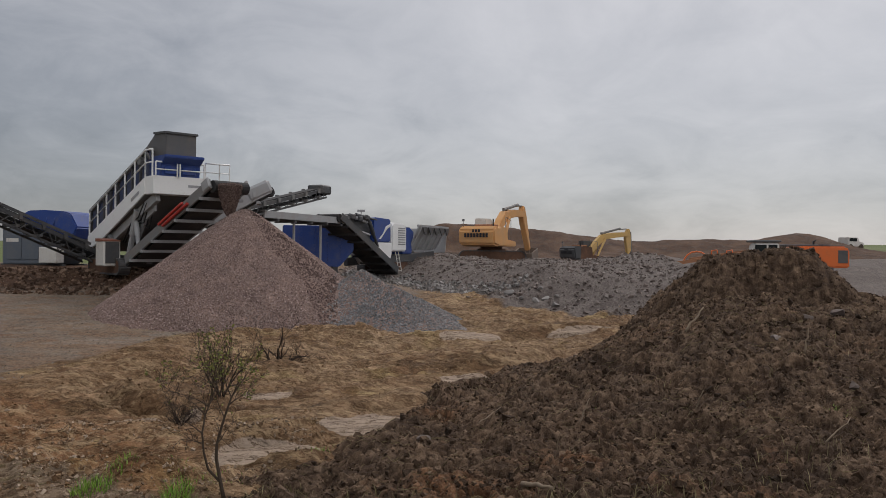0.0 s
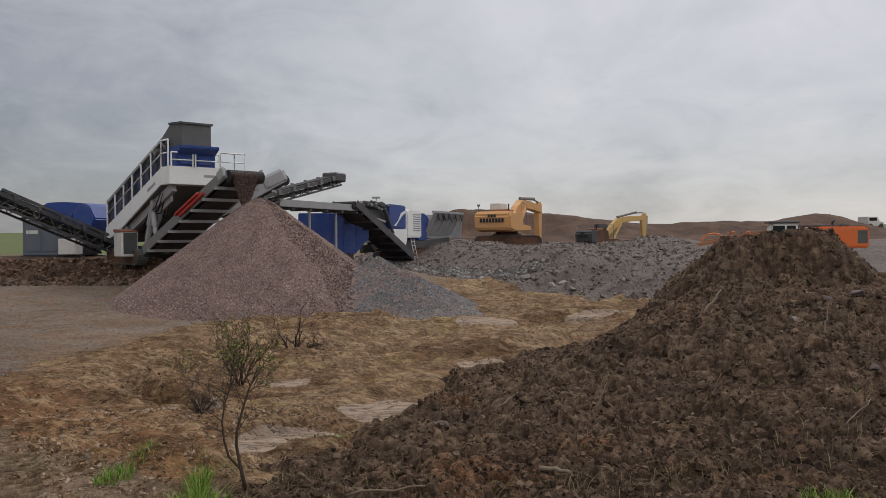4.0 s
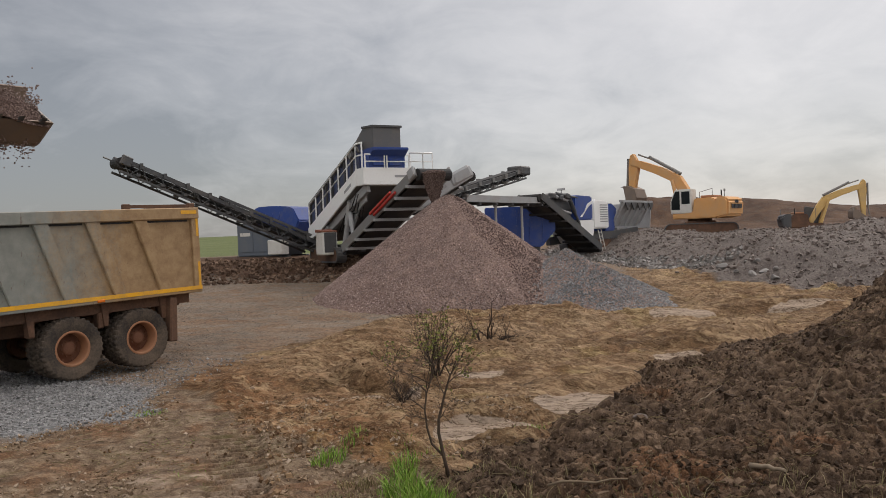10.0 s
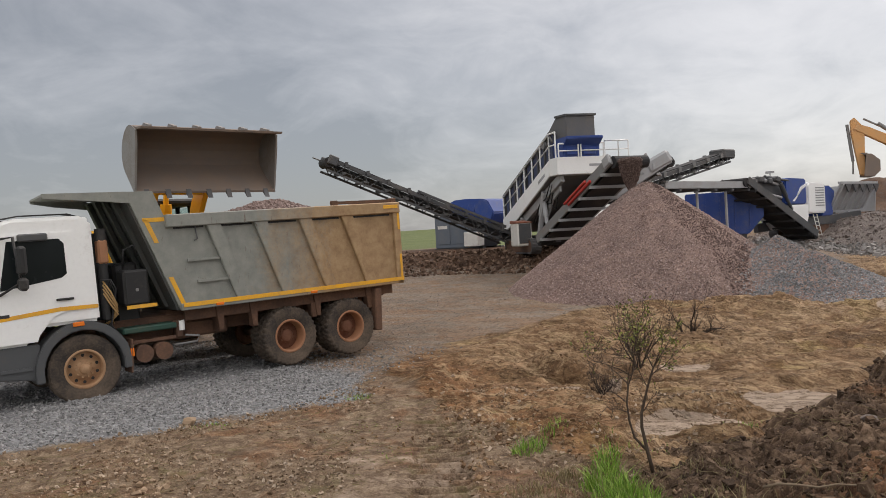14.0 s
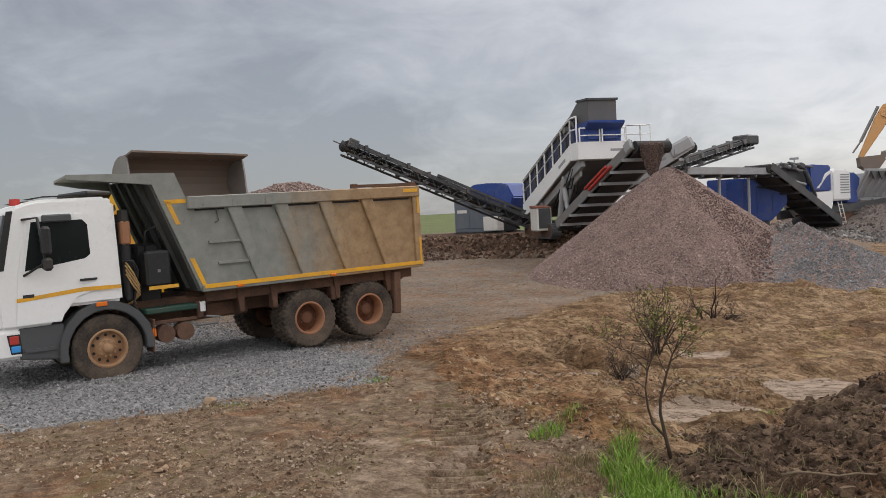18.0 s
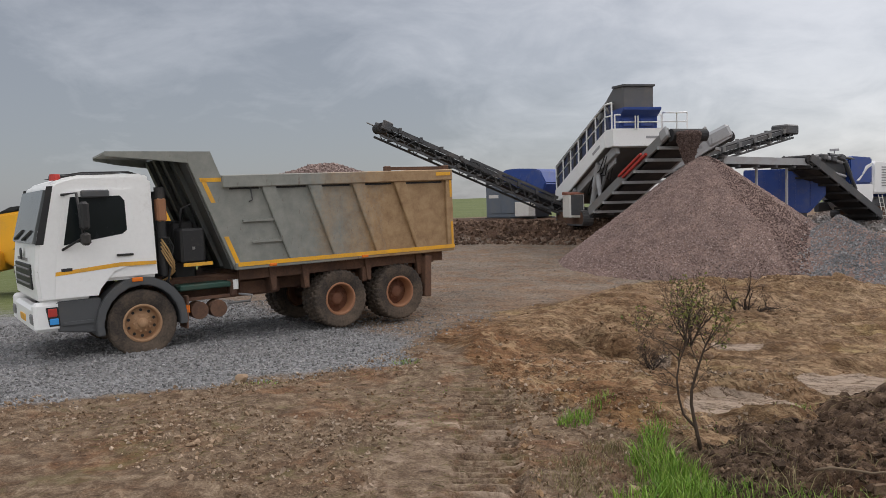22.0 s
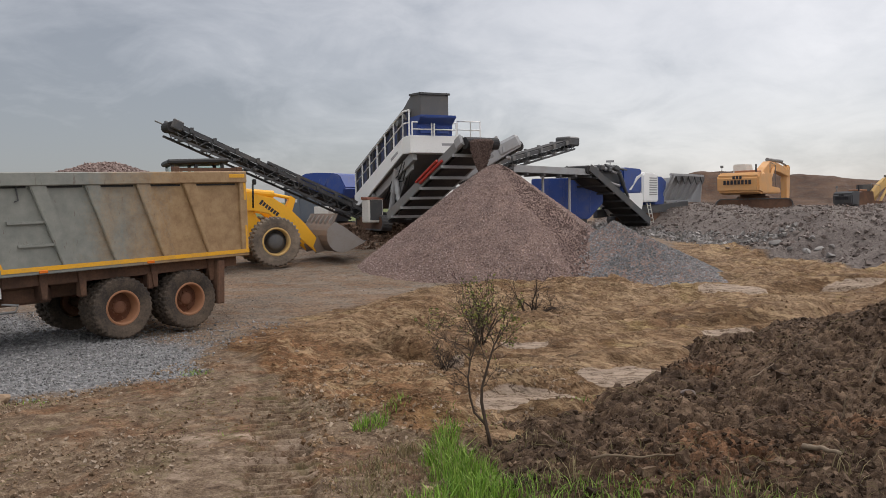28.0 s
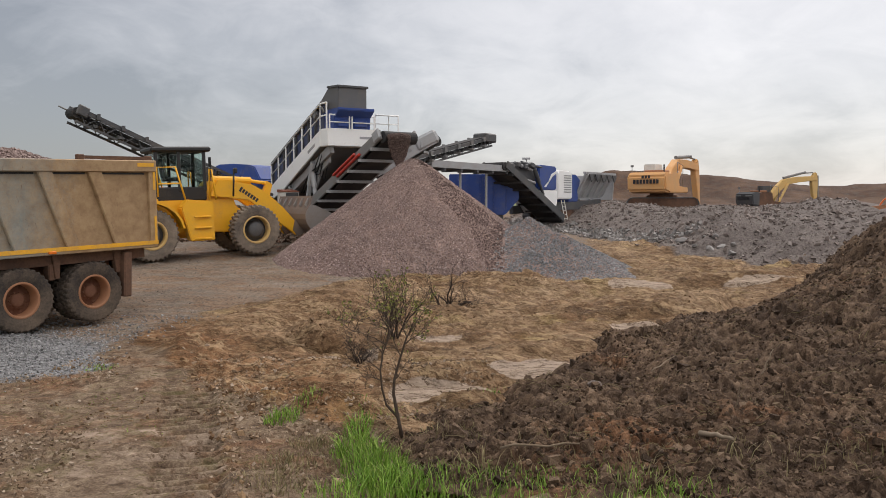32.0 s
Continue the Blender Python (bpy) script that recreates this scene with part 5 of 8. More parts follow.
    add_box(bm, (-6.25, 1.2, 3.03), (0.14, 0.10, 0.10), bev=0.015)
    part("tail_rim", bm, M["chassis"], bed, "rusty brown raised tail rim")
    # mud flaps
    for s in (-1, 1):
        bm = BM()
        add_box(bm, (-5.70, s * 0.97, 0.82), (0.16, 0.54, 0.86), (0, -3, 0), 0.02)
        part("mud_flap", bm, M["chassis"], t)
        bm = BM()
        add_box(bm, (-5.35, s * 0.95, 1.22), (0.06, 0.08, 0.30), bev=0.01)
        part("bracket", bm, M["plant_grey"], t)
    bm = BM()
    add_box(bm, (-2.4, 0.75, 1.02), (0.10, 0.5, 0.40), bev=0.01)
    add_box(bm, (-2.0, 0.6, 0.92), (1.3, 0.3, 0.3), bev=0.04)
    part("fuel_tank", bm, M["chassis"], t)
    bm = BM()
    add_box(bm, (-3.9, 0, 1.16), (4.7, 1.3, 0.26), bev=0.02)
    part("bed_subframe", bm, M["chassis"], t)
    for x in (-1.62, -3.05, -4.3):
        bm = BM()
        add_box(bm, (x, 0.98, 0.98), (0.12, 0.18, 0.30), bev=0.02)
        part("cross_bracket", bm, M["chassis"], t)
    return t


coat_green = coat("dark_green_paint", (0.02, 0.06, 0.045), (0.12, 0.09, 0.06), 0.4, 0.5)
truck = make_truck()


# ---- the screening plant ----
def local_of(root):
    inv = root.matrix_world.inverted()
    return lambda p: inv @ Vector(p)


def conveyor(parent, a, b, width, name="conveyor", depth=0.34, idlers=8, mat="dark_steel", truss=False, label="", cross="plant_grey", blocks=True):
    """A belt conveyor from its tail a to its head b, in the parent's space."""
    a, b = Vector(a), Vector(b)
    d = (b - a).normalized()
    side = Vector((0, 0, 1)).cross(d).normalized()
    up = d.cross(side)
    hw = width / 2
    bm = BM()
    for s in (-1, 1):
        add_beam(bm, a + side * s * (hw + 0.05), b + side * s * (hw + 0.05), 0.07, depth if not truss else 0.15)
        if truss:
            add_beam(bm, a + side * s * (hw + 0.05) - up * depth, b + side * s * (hw + 0.05) - up * depth, 0.06, 0.08)
            n = max(3, int((b - a).length / 0.7))
            for i in range(n):
                p = a.lerp(b, i / n)
                q = a.lerp(b, (i + 0.5) / n)
                r = a.lerp(b, (i + 1) / n)
                add_rod(bm, p + side * s * (hw + 0.05), q + side * s * (hw + 0.05) - up * depth, 0.022, seg=5)
                add_rod(bm, q + side * s * (hw + 0.05) - up * depth, r + side * s * (hw + 0.05), 0.022, seg=5)
    fr = part(name, bm, M[mat], parent, label)
    bm = BM()
    add_beam(bm, a + up * 0.10, b + up * 0.10, width * 0.94, 0.03)
    add_beam(bm, a - up * (depth * 0.6), b - up * (depth * 0.6), width * 0.9, 0.02)
    part("belt", bm, M["rubber"], fr)
    for p, r in ((a, 0.16), (b, 0.20)):
        bm = BM()
        add_rod(bm, p - side * hw - up * 0.1, p + side * hw - up * 0.1, r, seg=14)
        part("drum", bm, M["rubber"], fr)
    for i in range(idlers):
        p = a.lerp(b, (i + 0.6) / (idlers + 0.3))
        bm = BM()
        add_beam(bm, p - side * (hw + 0.16) - up * depth * 0.75, p + side * (hw + 0.16) - up * depth * 0.75, 0.13, 0.10)
        for s in (-1, 1) if blocks else ():
            add_box(bm, p + side * s * (hw + 0.12) + up * 0.04, (0.12, 0.12, 0.20))
        part("cross_member", bm, M[cross], fr)
    return fr


def add_track(parent, c, length, height, width, heading=0.0, mat="dark_steel"):
    """A crawler track: frame with shoes round it, in the parent's space."""
    m = pose(*c, 0, 0, heading)
    bm = BM()
    r = height / 2
    pts = []
    for i in range(9):
        t = math.pi * (0.5 + i / 8)
        pts.append((-length / 2 + r + 0.82 * r * math.cos(t), r + 0.82 * r * math.sin(t)))
    for i in range(9):
        t = math.pi * (-0.5 + i / 8)
        pts.append((length / 2 - r + 0.82 * r * math.cos(t), r + 0.82 * r * math.sin(t)))
    add_prism(bm, pts, -width * 0.42, width * 0.42)
    bmesh.ops.transform(bm, matrix=m, verts=bm.verts)
    fr = part("track_frame", bm, M["chassis"], parent)
    bm = BM()
    loop = [(p[0], p[1]) for p in pts] + [pts[0]]
    for (x0, z0), (x1, z1) in zip(loop, loop[1:]):
        n = max(1, int(math.hypot(x1 - x0, z1 - z0) / 0.24 + 0.5))
        for k in range(n):
            t = (k + 0.5) / n
            ang = -math.degrees(math.atan2(z1 - z0, x1 - x0))
            ux, uz = (z1 - z0), -(x1 - x0)
            ln = math.hypot(ux, uz)
            add_box(bm, (x0 + (x1 - x0) * t + ux / ln * -0.03, 0, z0 + (z1 - z0) * t + uz / ln * -0.03), (0.2, width, 0.07), (0, ang, 0))
    bmesh.ops.transform(bm, matrix=m, verts=bm.verts)
    part("track", bm, M[mat], fr)
    return fr


def add_rail(parent, pts, h=1.0, mid=0.5, r=0.026, name="handrail", mat="white", step=1.1):
    """A tube rail with posts along pts (feet)."""
    bm = BM()
    up = Vector((0, 0, 1))
    ps = [Vector(p) for p in pts]
    add_tube(bm, [p + up * h for p in ps], r)
    add_tube(bm, [p + up * mid for p in ps], r * 0.8)
    rail = part(name, bm, M[mat], parent)
    for a, b in zip(ps, ps[1:]):
        n = max(1, int((b - a).length / step + 0.5))
        for i in range(n + 1):
            p = a.lerp(b, i / n)
            bm = BM()
            add_rod(bm, p, p + up * h, r, seg=6)
            part("post", bm, M[mat], rail)
    return rail


def make_screen_plant():
    base = 1.45
    at = pose(-9.5, 28.47, base, 0, 0, -48)
    p = thing("screening_plant", "white and blue crawler-mounted screening plant with steep screen box", "screening plant", at=at)
    L = local_of(p)
    Z = lambda z: z - base
    S = 0.335                      # slope of the screen box

    def zs(x, z0):
        return Z(z0 + S * x)
    # screen box: blue side sheets in a grey frame
    for s in (-1, 1):
        bm = BM()
        add_prism(bm, [(-0.9, zs(-0.9, 6.2)), (-6.9, zs(-6.9, 6.2)), (-6.9, zs(-6.9, 4.95)), (-0.9, zs(-0.9, 4.95))], s * 0.70, s * 0.76)
        box = part("screen_side", bm, M["dull_blue"], p, "blue screen box side with dust")
        for x in np.arange(-6.8, -0.8, 0.75):
            bm = BM()
            add_prism(bm, [(x, zs(x, 6.22)), (x - 0.12, zs(x - 0.12, 6.22)), (x - 0.12, zs(x, 4.9)), (x, zs(x, 4.9))], s * 0.76, s * 0.84)
            part("stiffener", bm, M["dark_steel"], box)
    bm = BM()
    add_prism(bm, [(-0.85, zs(-0.85, 6.28)), (-6.95, zs(-6.95, 6.28)), (-6.95, zs(-6.95, 6.16)), (-0.85, zs(-0.85, 6.16))], -0.88, 0.88, 0.01)
    part("screen_top", bm, M["steel"], p)
    bm = BM()
    add_prism(bm, [(-0.7, zs(-0.7, 5.0)), (-6.9, zs(-6.9, 5.0)), (-6.9, zs(-6.9, 4.85)), (-0.7, zs(-0.7, 4.85))], -0.70, 0.70)
    part("screen_deck", bm, M["rubber"], p)
    # feed box at the raised end, blue housing below
    bm = BM()
    prof = [(-3.3, Z(5.22)), (-1.75, Z(5.60)), (0.12, Z(5.62)), (0.12, Z(6.42)), (-0.85, Z(6.50))]
    add_prism(bm, prof, -0.58, 0.54, 0.02)
    fb = part("feed_box", bm, M["feed_grey"], p, "grey dusty steel feed box")
    bm = BM()
    add_prism(bm, [(0.18, Z(6.40)), (0.18, Z(6.48)), (-0.9, Z(6.55)), (-0.9, Z(6.47))], -0.63, 0.59, 0.01)
    part("feed_box_rim", bm, M["dark_steel"], fb)
    bm = BM()
    add_prism(bm, [(-1.5, Z(4.90)), (0.02, Z(4.90)), (0.06, Z(5.32)), (0.42, Z(5.55)), (0.42, Z(5.64)), (-1.5, Z(5.64))], -0.72, 0.72, 0.02)
    hs = part("drive_housing", bm, M["blue"], p, "blue drive housing")
    for y in (-0.35, 0.30):
        bm = BM()
        add_box(bm, (0.07, y, Z(5.12)), (0.05, 0.5, 0.26), bev=0.02)
        part("housing_panel", bm, M["blue"], hs)
    bm = BM()
    add_rod(bm, (-1.4, -0.95, Z(5.55)), (-1.4, -0.72, Z(5.55)), 0.17, seg=14)
    add_tube(bm, [(-1.4, -0.9, Z(5.7)), (-1.0, -0.85, Z(5.85)), (-0.75, -0.8, Z(5.55))], 0.05)
    part("vibrator_motor", bm, M["steel"], p)
    # white walkway skirt: level at the front, sloping along the side
    bm = BM()
    add_prism(bm, [(0.05, Z(4.28)), (0.05, Z(4.92)), (-0.75, Z(4.92)), (-0.75, Z(4.28))], -0.98, 0.92, 0.015)
    part("front_skirt", bm, M["white"], p, "white front skirt of the walkway")
    bm = BM()
    add_prism(bm, [(-0.70, Z(4.30)), (-0.70, Z(4.90)), (-6.7, Z(2.86)), (-6.7, Z(2.24)), (-5.0, Z(2.72))], -1.0, -0.93, 0.012)
    part("side_skirt", bm, M["white"], p, "white sloping side skirt")
    bm = BM()
    add_prism(bm, [(-0.70, Z(4.28)), (-0.70, Z(4.34)), (-6.7, Z(2.30)), (-6.7, Z(2.24))], -0.96, 0.9)
    part("walkway", bm, M["steel"], p)
    for y0, y1 in ((-0.93, -0.15), (-0.05, 0.85)):
        add_rail(p, [(0.11, y0, Z(4.90)), (0.11, y1, Z(4.90))], 0.50, 0.24, 0.03)
    add_rail(p, [(-0.1, -0.96, Z(4.90)), (-0.75, -0.96, Z(4.90)), (-6.6, -0.96, Z(2.90))], 0.95, 0.5, 0.034)
    add_rail(p, [(0.0, 0.95, Z(4.86)), (0.5, 1.25, Z(4.80)), (0.6, 1.6, Z(4.80))], 0.62, 0.3, 0.025)
    bm = BM()
    add_box(bm, (0.058, 0.55, Z(4.60)), (0.004, 0.55, 0.09))
    part("lettering_bar", bm, M["plant_grey"], p)
    bm = BM()
    add_box(bm, (-1.6, -1.003, Z(4.25)), (0.8, 0.004, 0.12), (0, -19, 0))
    part("lettering_bar", bm, M["plant_grey"], p)
    # main frame, legs and rams
    for s in (-1, 1):
        bm = BM()
        add_beam(bm, (-0.2, s * 0.72, Z(4.20)), (-6.9, s * 0.72, Z(1.98)), 0.16, 0.34, 0.01)
        part("main_beam", bm, M["plant_grey"], p)
        bm = BM()
        add_beam(bm, (-6.6, s * 0.6, Z(1.95)), (-1.2, s * 0.6, Z(1.95)), 0.22, 0.30, 0.01)
        part("base_beam", bm, M["dark_steel"], p)
        for x0, z0, x1, z1, r in ((-1.7, 3.75, -2.6, 2.0, 0.10), (-1.9, 3.6, -1.5, 2.0, 0.07), (-4.4, 2.85, -4.9, 2.0, 0.09)):
            bm = BM()
            add_rod(bm, (x0, s * 0.85, Z(z0)), (x1, s * 0.85, Z(z1)), r, seg=10)
            add_rod(bm, (x0, s * 0.85, Z(z0)), ((x0 + x1) / 2, s * 0.85, Z((z0 + z1) / 2)), r * 1.35, seg=10)
            part("support_ram", bm, M["plant_grey"], p)
        bm = BM()
        add_prism(bm, [(-0.6, Z(4.2)), (-2.4, Z(3.55)), (-2.9, Z(2.6)), (-2.2, Z(2.6)), (-1.4, Z(3.4)), (-0.6, Z(3.7))], s * 0.60, s * 0.68)
        part("chute_plate", bm, M["plant_grey"], p)
        add_track(p, (-4.3, s * 0.98, -0.15), 3.6, 0.75, 0.42)
    bm = BM()
    add_box(bm, (-3.5, -1.28, Z(2.16)), (0.9, 0.62, 0.94), (0, 0, 0), 0.04)
    cab = part("control_box", bm, M["cream"], p, "white control cabinet with a rusty orange top")
    bm = BM()
    add_prism(bm, [(-3.95, Z(2.62)), (-3.05, Z(2.62)), (-3.05, Z(2.66)), (-3.95, Z(2.74))], -1.6, -0.97)
    part("cabinet_top", bm, M["rust"], cab)
    bm = BM()
    add_box(bm, (-3.04, -1.28, Z(2.2)), (0.02, 0.5, 0.8), bev=0.005)
    part("cabinet_door", bm, M["dark_steel"], cab)
    for k in range(5):
        bm = BM()
        y = -0.9 + 0.1 * k
        add_tube(bm, [(-1.0, y, Z(4.0)), (-1.5, y, Z(3.5 - 0.1 * k)), (-2.2, y, Z(3.3)), (-3.0, y, Z(2.6))], 0.025)
        part("hose", bm, M["black"], p)
    # the belt that builds the brown pile
    cv = conveyor(p, L((-11.1, 29.3, 1.95)), L((-6.98, 25.65, 4.42)), 1.25, idlers=7, depth=0.32, mat="steel", label="inclined discharge conveyor", blocks=False)
    a, b = L((-11.1, 29.3, 1.95)), L((-6.98, 25.65, 4.42))
    d = (b - a).normalized()
    side = Vector((0, 0, 1)).cross(d).normalized()
    for s, i0, i1 in ((-1, 0.45, 0.72), (-1, 0.50, 0.78)):
        bm = BM()
        off = side * s * 0.76 + Vector((0, 0, 0.12 if i0 < 0.48 else -0.05))
        add_rod(bm, a.lerp(b, i0) + off, a.lerp(b, i1) + off, 0.05, seg=8)
        part("folding_ram", bm, M["red"], cv, "red hydraulic ram")
    for k in (-1, 1):
        bm = BM()
        add_beam(bm, a.lerp(b, 0.93) + side * k * 0.72 + Vector((0, 0, 0.04)), b + side * k * 0.72 + Vector((0, 0, 0.06)), 0.10, 0.36, 0.04)
        part("head_cheek", bm, M["plant_grey"], cv)
    # long side stacker
    st = conveyor(p, L((-14.3, 32.2, 2.2)), L((-18.62, 25.2, 5.46)), 0.62, "side_conveyor", 0.42, 9, mat="dark_steel", truss=True, label="long black lattice side conveyor", cross="dark_steel")
    a, b = L((-14.3, 32.2, 2.2)), L((-18.62, 25.2, 5.46))
    d = (b - a).normalized()
    side = Vector((0, 0, 1)).cross(d).normalized()
    for k in (-1, 1):
        bm = BM()
        add_beam(bm, a.lerp(b, 0.965) + side * k * 0.42, b + side * k * 0.42 + d * 0.1, 0.12, 0.36, 0.03)
        part("head_drive", bm, M["dark_steel"], st)
        bm = BM()
        add_beam(bm, a.lerp(b, 0.04) + side * k * 0.40 + Vector((0, 0, 0.20)), a.lerp(b, 0.55) + side * k * 0.40 + Vector((0, 0, 0.16)), 0.09, 0.10)
        part("fold_arm", bm, M["dark_steel"], st)
    bm = BM()
    add_rod(bm, b - side * 0.40 + d * 0.1, b - side * 0.40 + d * 0.45, 0.03)
    part("tension_rod", bm, M["steel"], st)
    for k in (0.15, 0.32, 0.62):
        bm = BM()
        add_box(bm, a.lerp(b, k) - side * 0.45, (0.35, 0.2, 0.3), bev=0.03)
        part("hinge_block", bm, M["plant_grey"], st)
    # side belts on the far flank
    sc = conveyor(p, L((-8.6, 31.8, 3.9)), L((-6.02, 37.75, 5.22)), 0.6, "side_conveyor", 0.36, 6, mat="dark_steel", truss=True, label="dark lattice side conveyor", cross="steel")
    bm = BM()
    b = L((-6.02, 37.75, 5.22))
    add_box(bm, b, (0.9, 0.8, 0.42), (0, 0, 115), 0.06)
    part("head_drive", bm, M["dark_steel"], sc)
    hc = conveyor(p, L((-9.3, 30.9, 3.4)), L((-7.0, 31.3, 4.72)), 0.7, "short_conveyor", 0.4, 3, mat="plant_grey")
    bm = BM()
    add_beam(bm, L((-7.75, 31.1, 4.42)), L((-6.9, 31.3, 4.85)), 0.9, 0.55, 0.1)
    part("head_guard", bm, M["plant_grey"], hc, "grey rounded head guard")
    conveyor(p, L((-5.2, 39.2, 3.8)), L((-8.0, 33.4, 3.85)), 0.8, "feed_conveyor", 0.30, 5, mat="plant_grey", label="level feed conveyor", cross="dark_steel", blocks=False)
    for q in ((-5.9, 37.4), (-6.8, 35.6)):
        bm = BM()
        add_rod(bm, L((q[0], q[1], 3.6)), L((q[0], q[1], 1.4)), 0.06, seg=8)
        part("prop", bm, M["plant_grey"], p)
    return p


make_screen_plant()


def make_generator():
    at = pose(-18.2, 36.0, 1.5, 0, 0, -14)
    g = thing("power_unit", "grey steel power unit under a blue tarpaulin", "generator", at=at)
    bm = BM()
    add_prism(bm, [(-1.35, 0.15), (1.2, 0.15), (1.75, 0.7), (1.75, 1.75), (-1.35, 1.75)], -0.9, 0.9, 0.03)
    b = part("housing", bm, M["slate"], g, "dark grey steel housing")
    for x in (-0.7, 0.2):
        bm = BM()
        add_box(bm, (x, -0.915, 0.9), (0.75, 0.03, 1.1), bev=0.01)
        part("door_panel", bm, M["slate"], b)
    for x, w in ((-1.05, 0.12), (-0.72, 0.5)):
        bm = BM()
        add_box(bm, (x, -0.935, 1.2), (w, 0.01, 0.16))
        part("lettering_bar", bm, M["cream"], b)
    bm = BM()
    prof = [(-0.55, 1.76), (-0.35, 2.30), (0.1, 2.50), (0.9, 2.52), (1.9, 2.46), (2.25, 2.36), (2.6, 1.76), (2.35, 1.25), (1.5, 1.45)]
    add_prism(bm, prof, -1.0, 1.0, 0.05)
    cover = part("tarpaulin", bm, M["blue"], g, "blue tarpaulin pulled over the bin")
    for k in range(6):
        bm = BM()
        x = -0.7 + 0.42 * k
        add_tube(bm, [(x, -1.02, 1.8), (x + 0.1, -0.98, 2.3), (x + 0.1, 0.98, 2.3)], 0.03)
        part("fold", bm, M["blue"], cover)
    bm = BM()
    add_box(bm, (1.3, -1.0, 0.55), (0.9, 0.5, 0.7), bev=0.03)
    part("tool_box", bm, M["cream"], g)
    for y in (-0.7, 0.7):
        bm = BM()
        add_box(bm, (0.1, y, 0.08), (3.2, 0.25, 0.16), bev=0.01)
        part("skid", bm, M["dark_steel"], g)
    return g


make_generator()


def make_crusher():
    base = 1.05
    at = pose(-3.3, 44.0, base, 0, 0, 67.4)
    c = thing("jaw_crusher", "blue and white crawler-mounted jaw crusher with feed hopper", "crusher", at=at)
    L = local_of(c)
    Z = lambda z: z - base
    bm = BM()
    add_prism(bm, [(-1.75, Z(2.85)), (0.28, Z(2.85)), (0.28, Z(4.12)), (-1.5, Z(4.16)), (-1.75, Z(4.05))], -0.12, 1.9, 0.06)
    bl = part("upper_cover", bm, M["blue"], c, "blue side cover with a white slash")
    bm = BM()
    add_prism(bm, [(-1.2, Z(3.0)), (-0.95, Z(3.0)), (-0.35, Z(3.70)), (0.22, Z(3.88)), (0.22, Z(3.74)), (-0.3, Z(3.52))], -0.14, -0.122)
    part("slash", bm, M["white"], bl)
    bm = BM()
    add_prism(bm, [(-1.6, Z(2.82)), (0.4, Z(2.82)), (0.4, Z(2.2)), (0.1, Z(1.6)), (-0.3, Z(1.6)), (-1.2, Z(2.4))], -0.14, 1.8, 0.05)
    part("lower_cover", bm, M["white"], c, "white lower side cover")
    bm = BM()
    add_prism(bm, [(0.45, Z(2.35)), (2.3, Z(2.35)), (2.3, Z(3.72)), (2.05, Z(3.93)), (0.65, Z(3.97)), (0.45, Z(3.8))], -0.12, 1.7, 0.07)
    en = part("engine_cover", bm, M["white"], c, "white louvred engine cover")
    for k in range(8):
        bm = BM()
        add_box(bm, (1.65, -0.13, Z(2.75 + 0.13 * k)), (0.9, 0.03, 0.05), (14, 0, 0))
        part("louvre", bm, M["plant_grey"], en)
    bm = BM()
    for s in (0.0, 0.36):
        add_beam(bm, (0.62 + s, -0.25, Z(2.3)), (0.72 + s, -0.45, Z(1.1)), 0.04, 0.04)
    for k in range(5):
        add_beam(bm, (0.64, -0.28 - 0.035 * k, Z(2.15 - 0.22 * k)), (1.0, -0.28 - 0.035 * k, Z(2.15 - 0.22 * k)), 0.05, 0.03)
    part("ladder", bm, M["cream"], c)
    bm = BM()
    add_prism(bm, [(2.4, Z(2.2)), (3.6, Z(2.2)), (3.9, Z(3.5)), (3.4, Z(3.75)), (2.5, Z(3.75)), (2.4, Z(3.6))], 0.15, 1.9, 0.04)
    part("jaw_housing", bm, M["blue"], c, "blue jaw housing")
    for s, y0, y1 in ((-1, -0.35, 0.35), (1, 2.4, 1.7)):
        bm = BM()
        for q in ((3.4, 7.6),):
            v = [bm.verts.new(k) for k in ((3.5, y1, Z(2.45)), (7.0, y1, Z(2.45)), (7.9, y0, Z(3.85)), (3.4, y0, Z(3.85)))]
            w = [bm.verts.new((k.co.x, k.co.y + s * 0.08, k.co.z)) for k in v]
            bm.faces.new(v), bm.faces.new(w[::-1])
            for i in range(4):
                bm.faces.new((v[i], w[i], w[(i + 1) % 4], v[(i + 1) % 4]))
            bmesh.ops.recalc_face_normals(bm, faces=bm.faces)
        hp = part("hopper_wall", bm, M["plant_grey"], c, "grey flared hopper wall")
        for k in range(6):
            x = 3.7 + 0.72 * k
            bm = BM()
            add_beam(bm, (x, y0 - 0.06 * -s, Z(3.80)), (x - 0.1, y1 + s * 0.12, Z(2.5)), 0.10, 0.16)
            part("rib", bm, M["plant_grey"], hp)
        for k in range(5):
            x = 3.75 + 0.85 * k
            bm = BM()
            add_prism(bm, [(x, Z(3.80)), (x + 0.7, Z(3.80)), (x + 0.35, Z(3.35))], y0 + s * 0.10, y0 + s * 0.16)
            part("gusset", bm, M["dark_steel"], hp)
        bm = BM()
        add_beam(bm, (3.4, y0, Z(3.88)), (7.9, y0, Z(3.88)), 0.16, 0.12)
        part("rim", bm, M["plant_grey"], hp)
    bm = BM()
    add_prism(bm, [(7.6, Z(2.3)), (7.7, Z(2.3)), (8.0, Z(3.85)), (7.9, Z(3.85))], -0.3, 2.4)
    part("hopper_end", bm, M["plant_grey"], c)
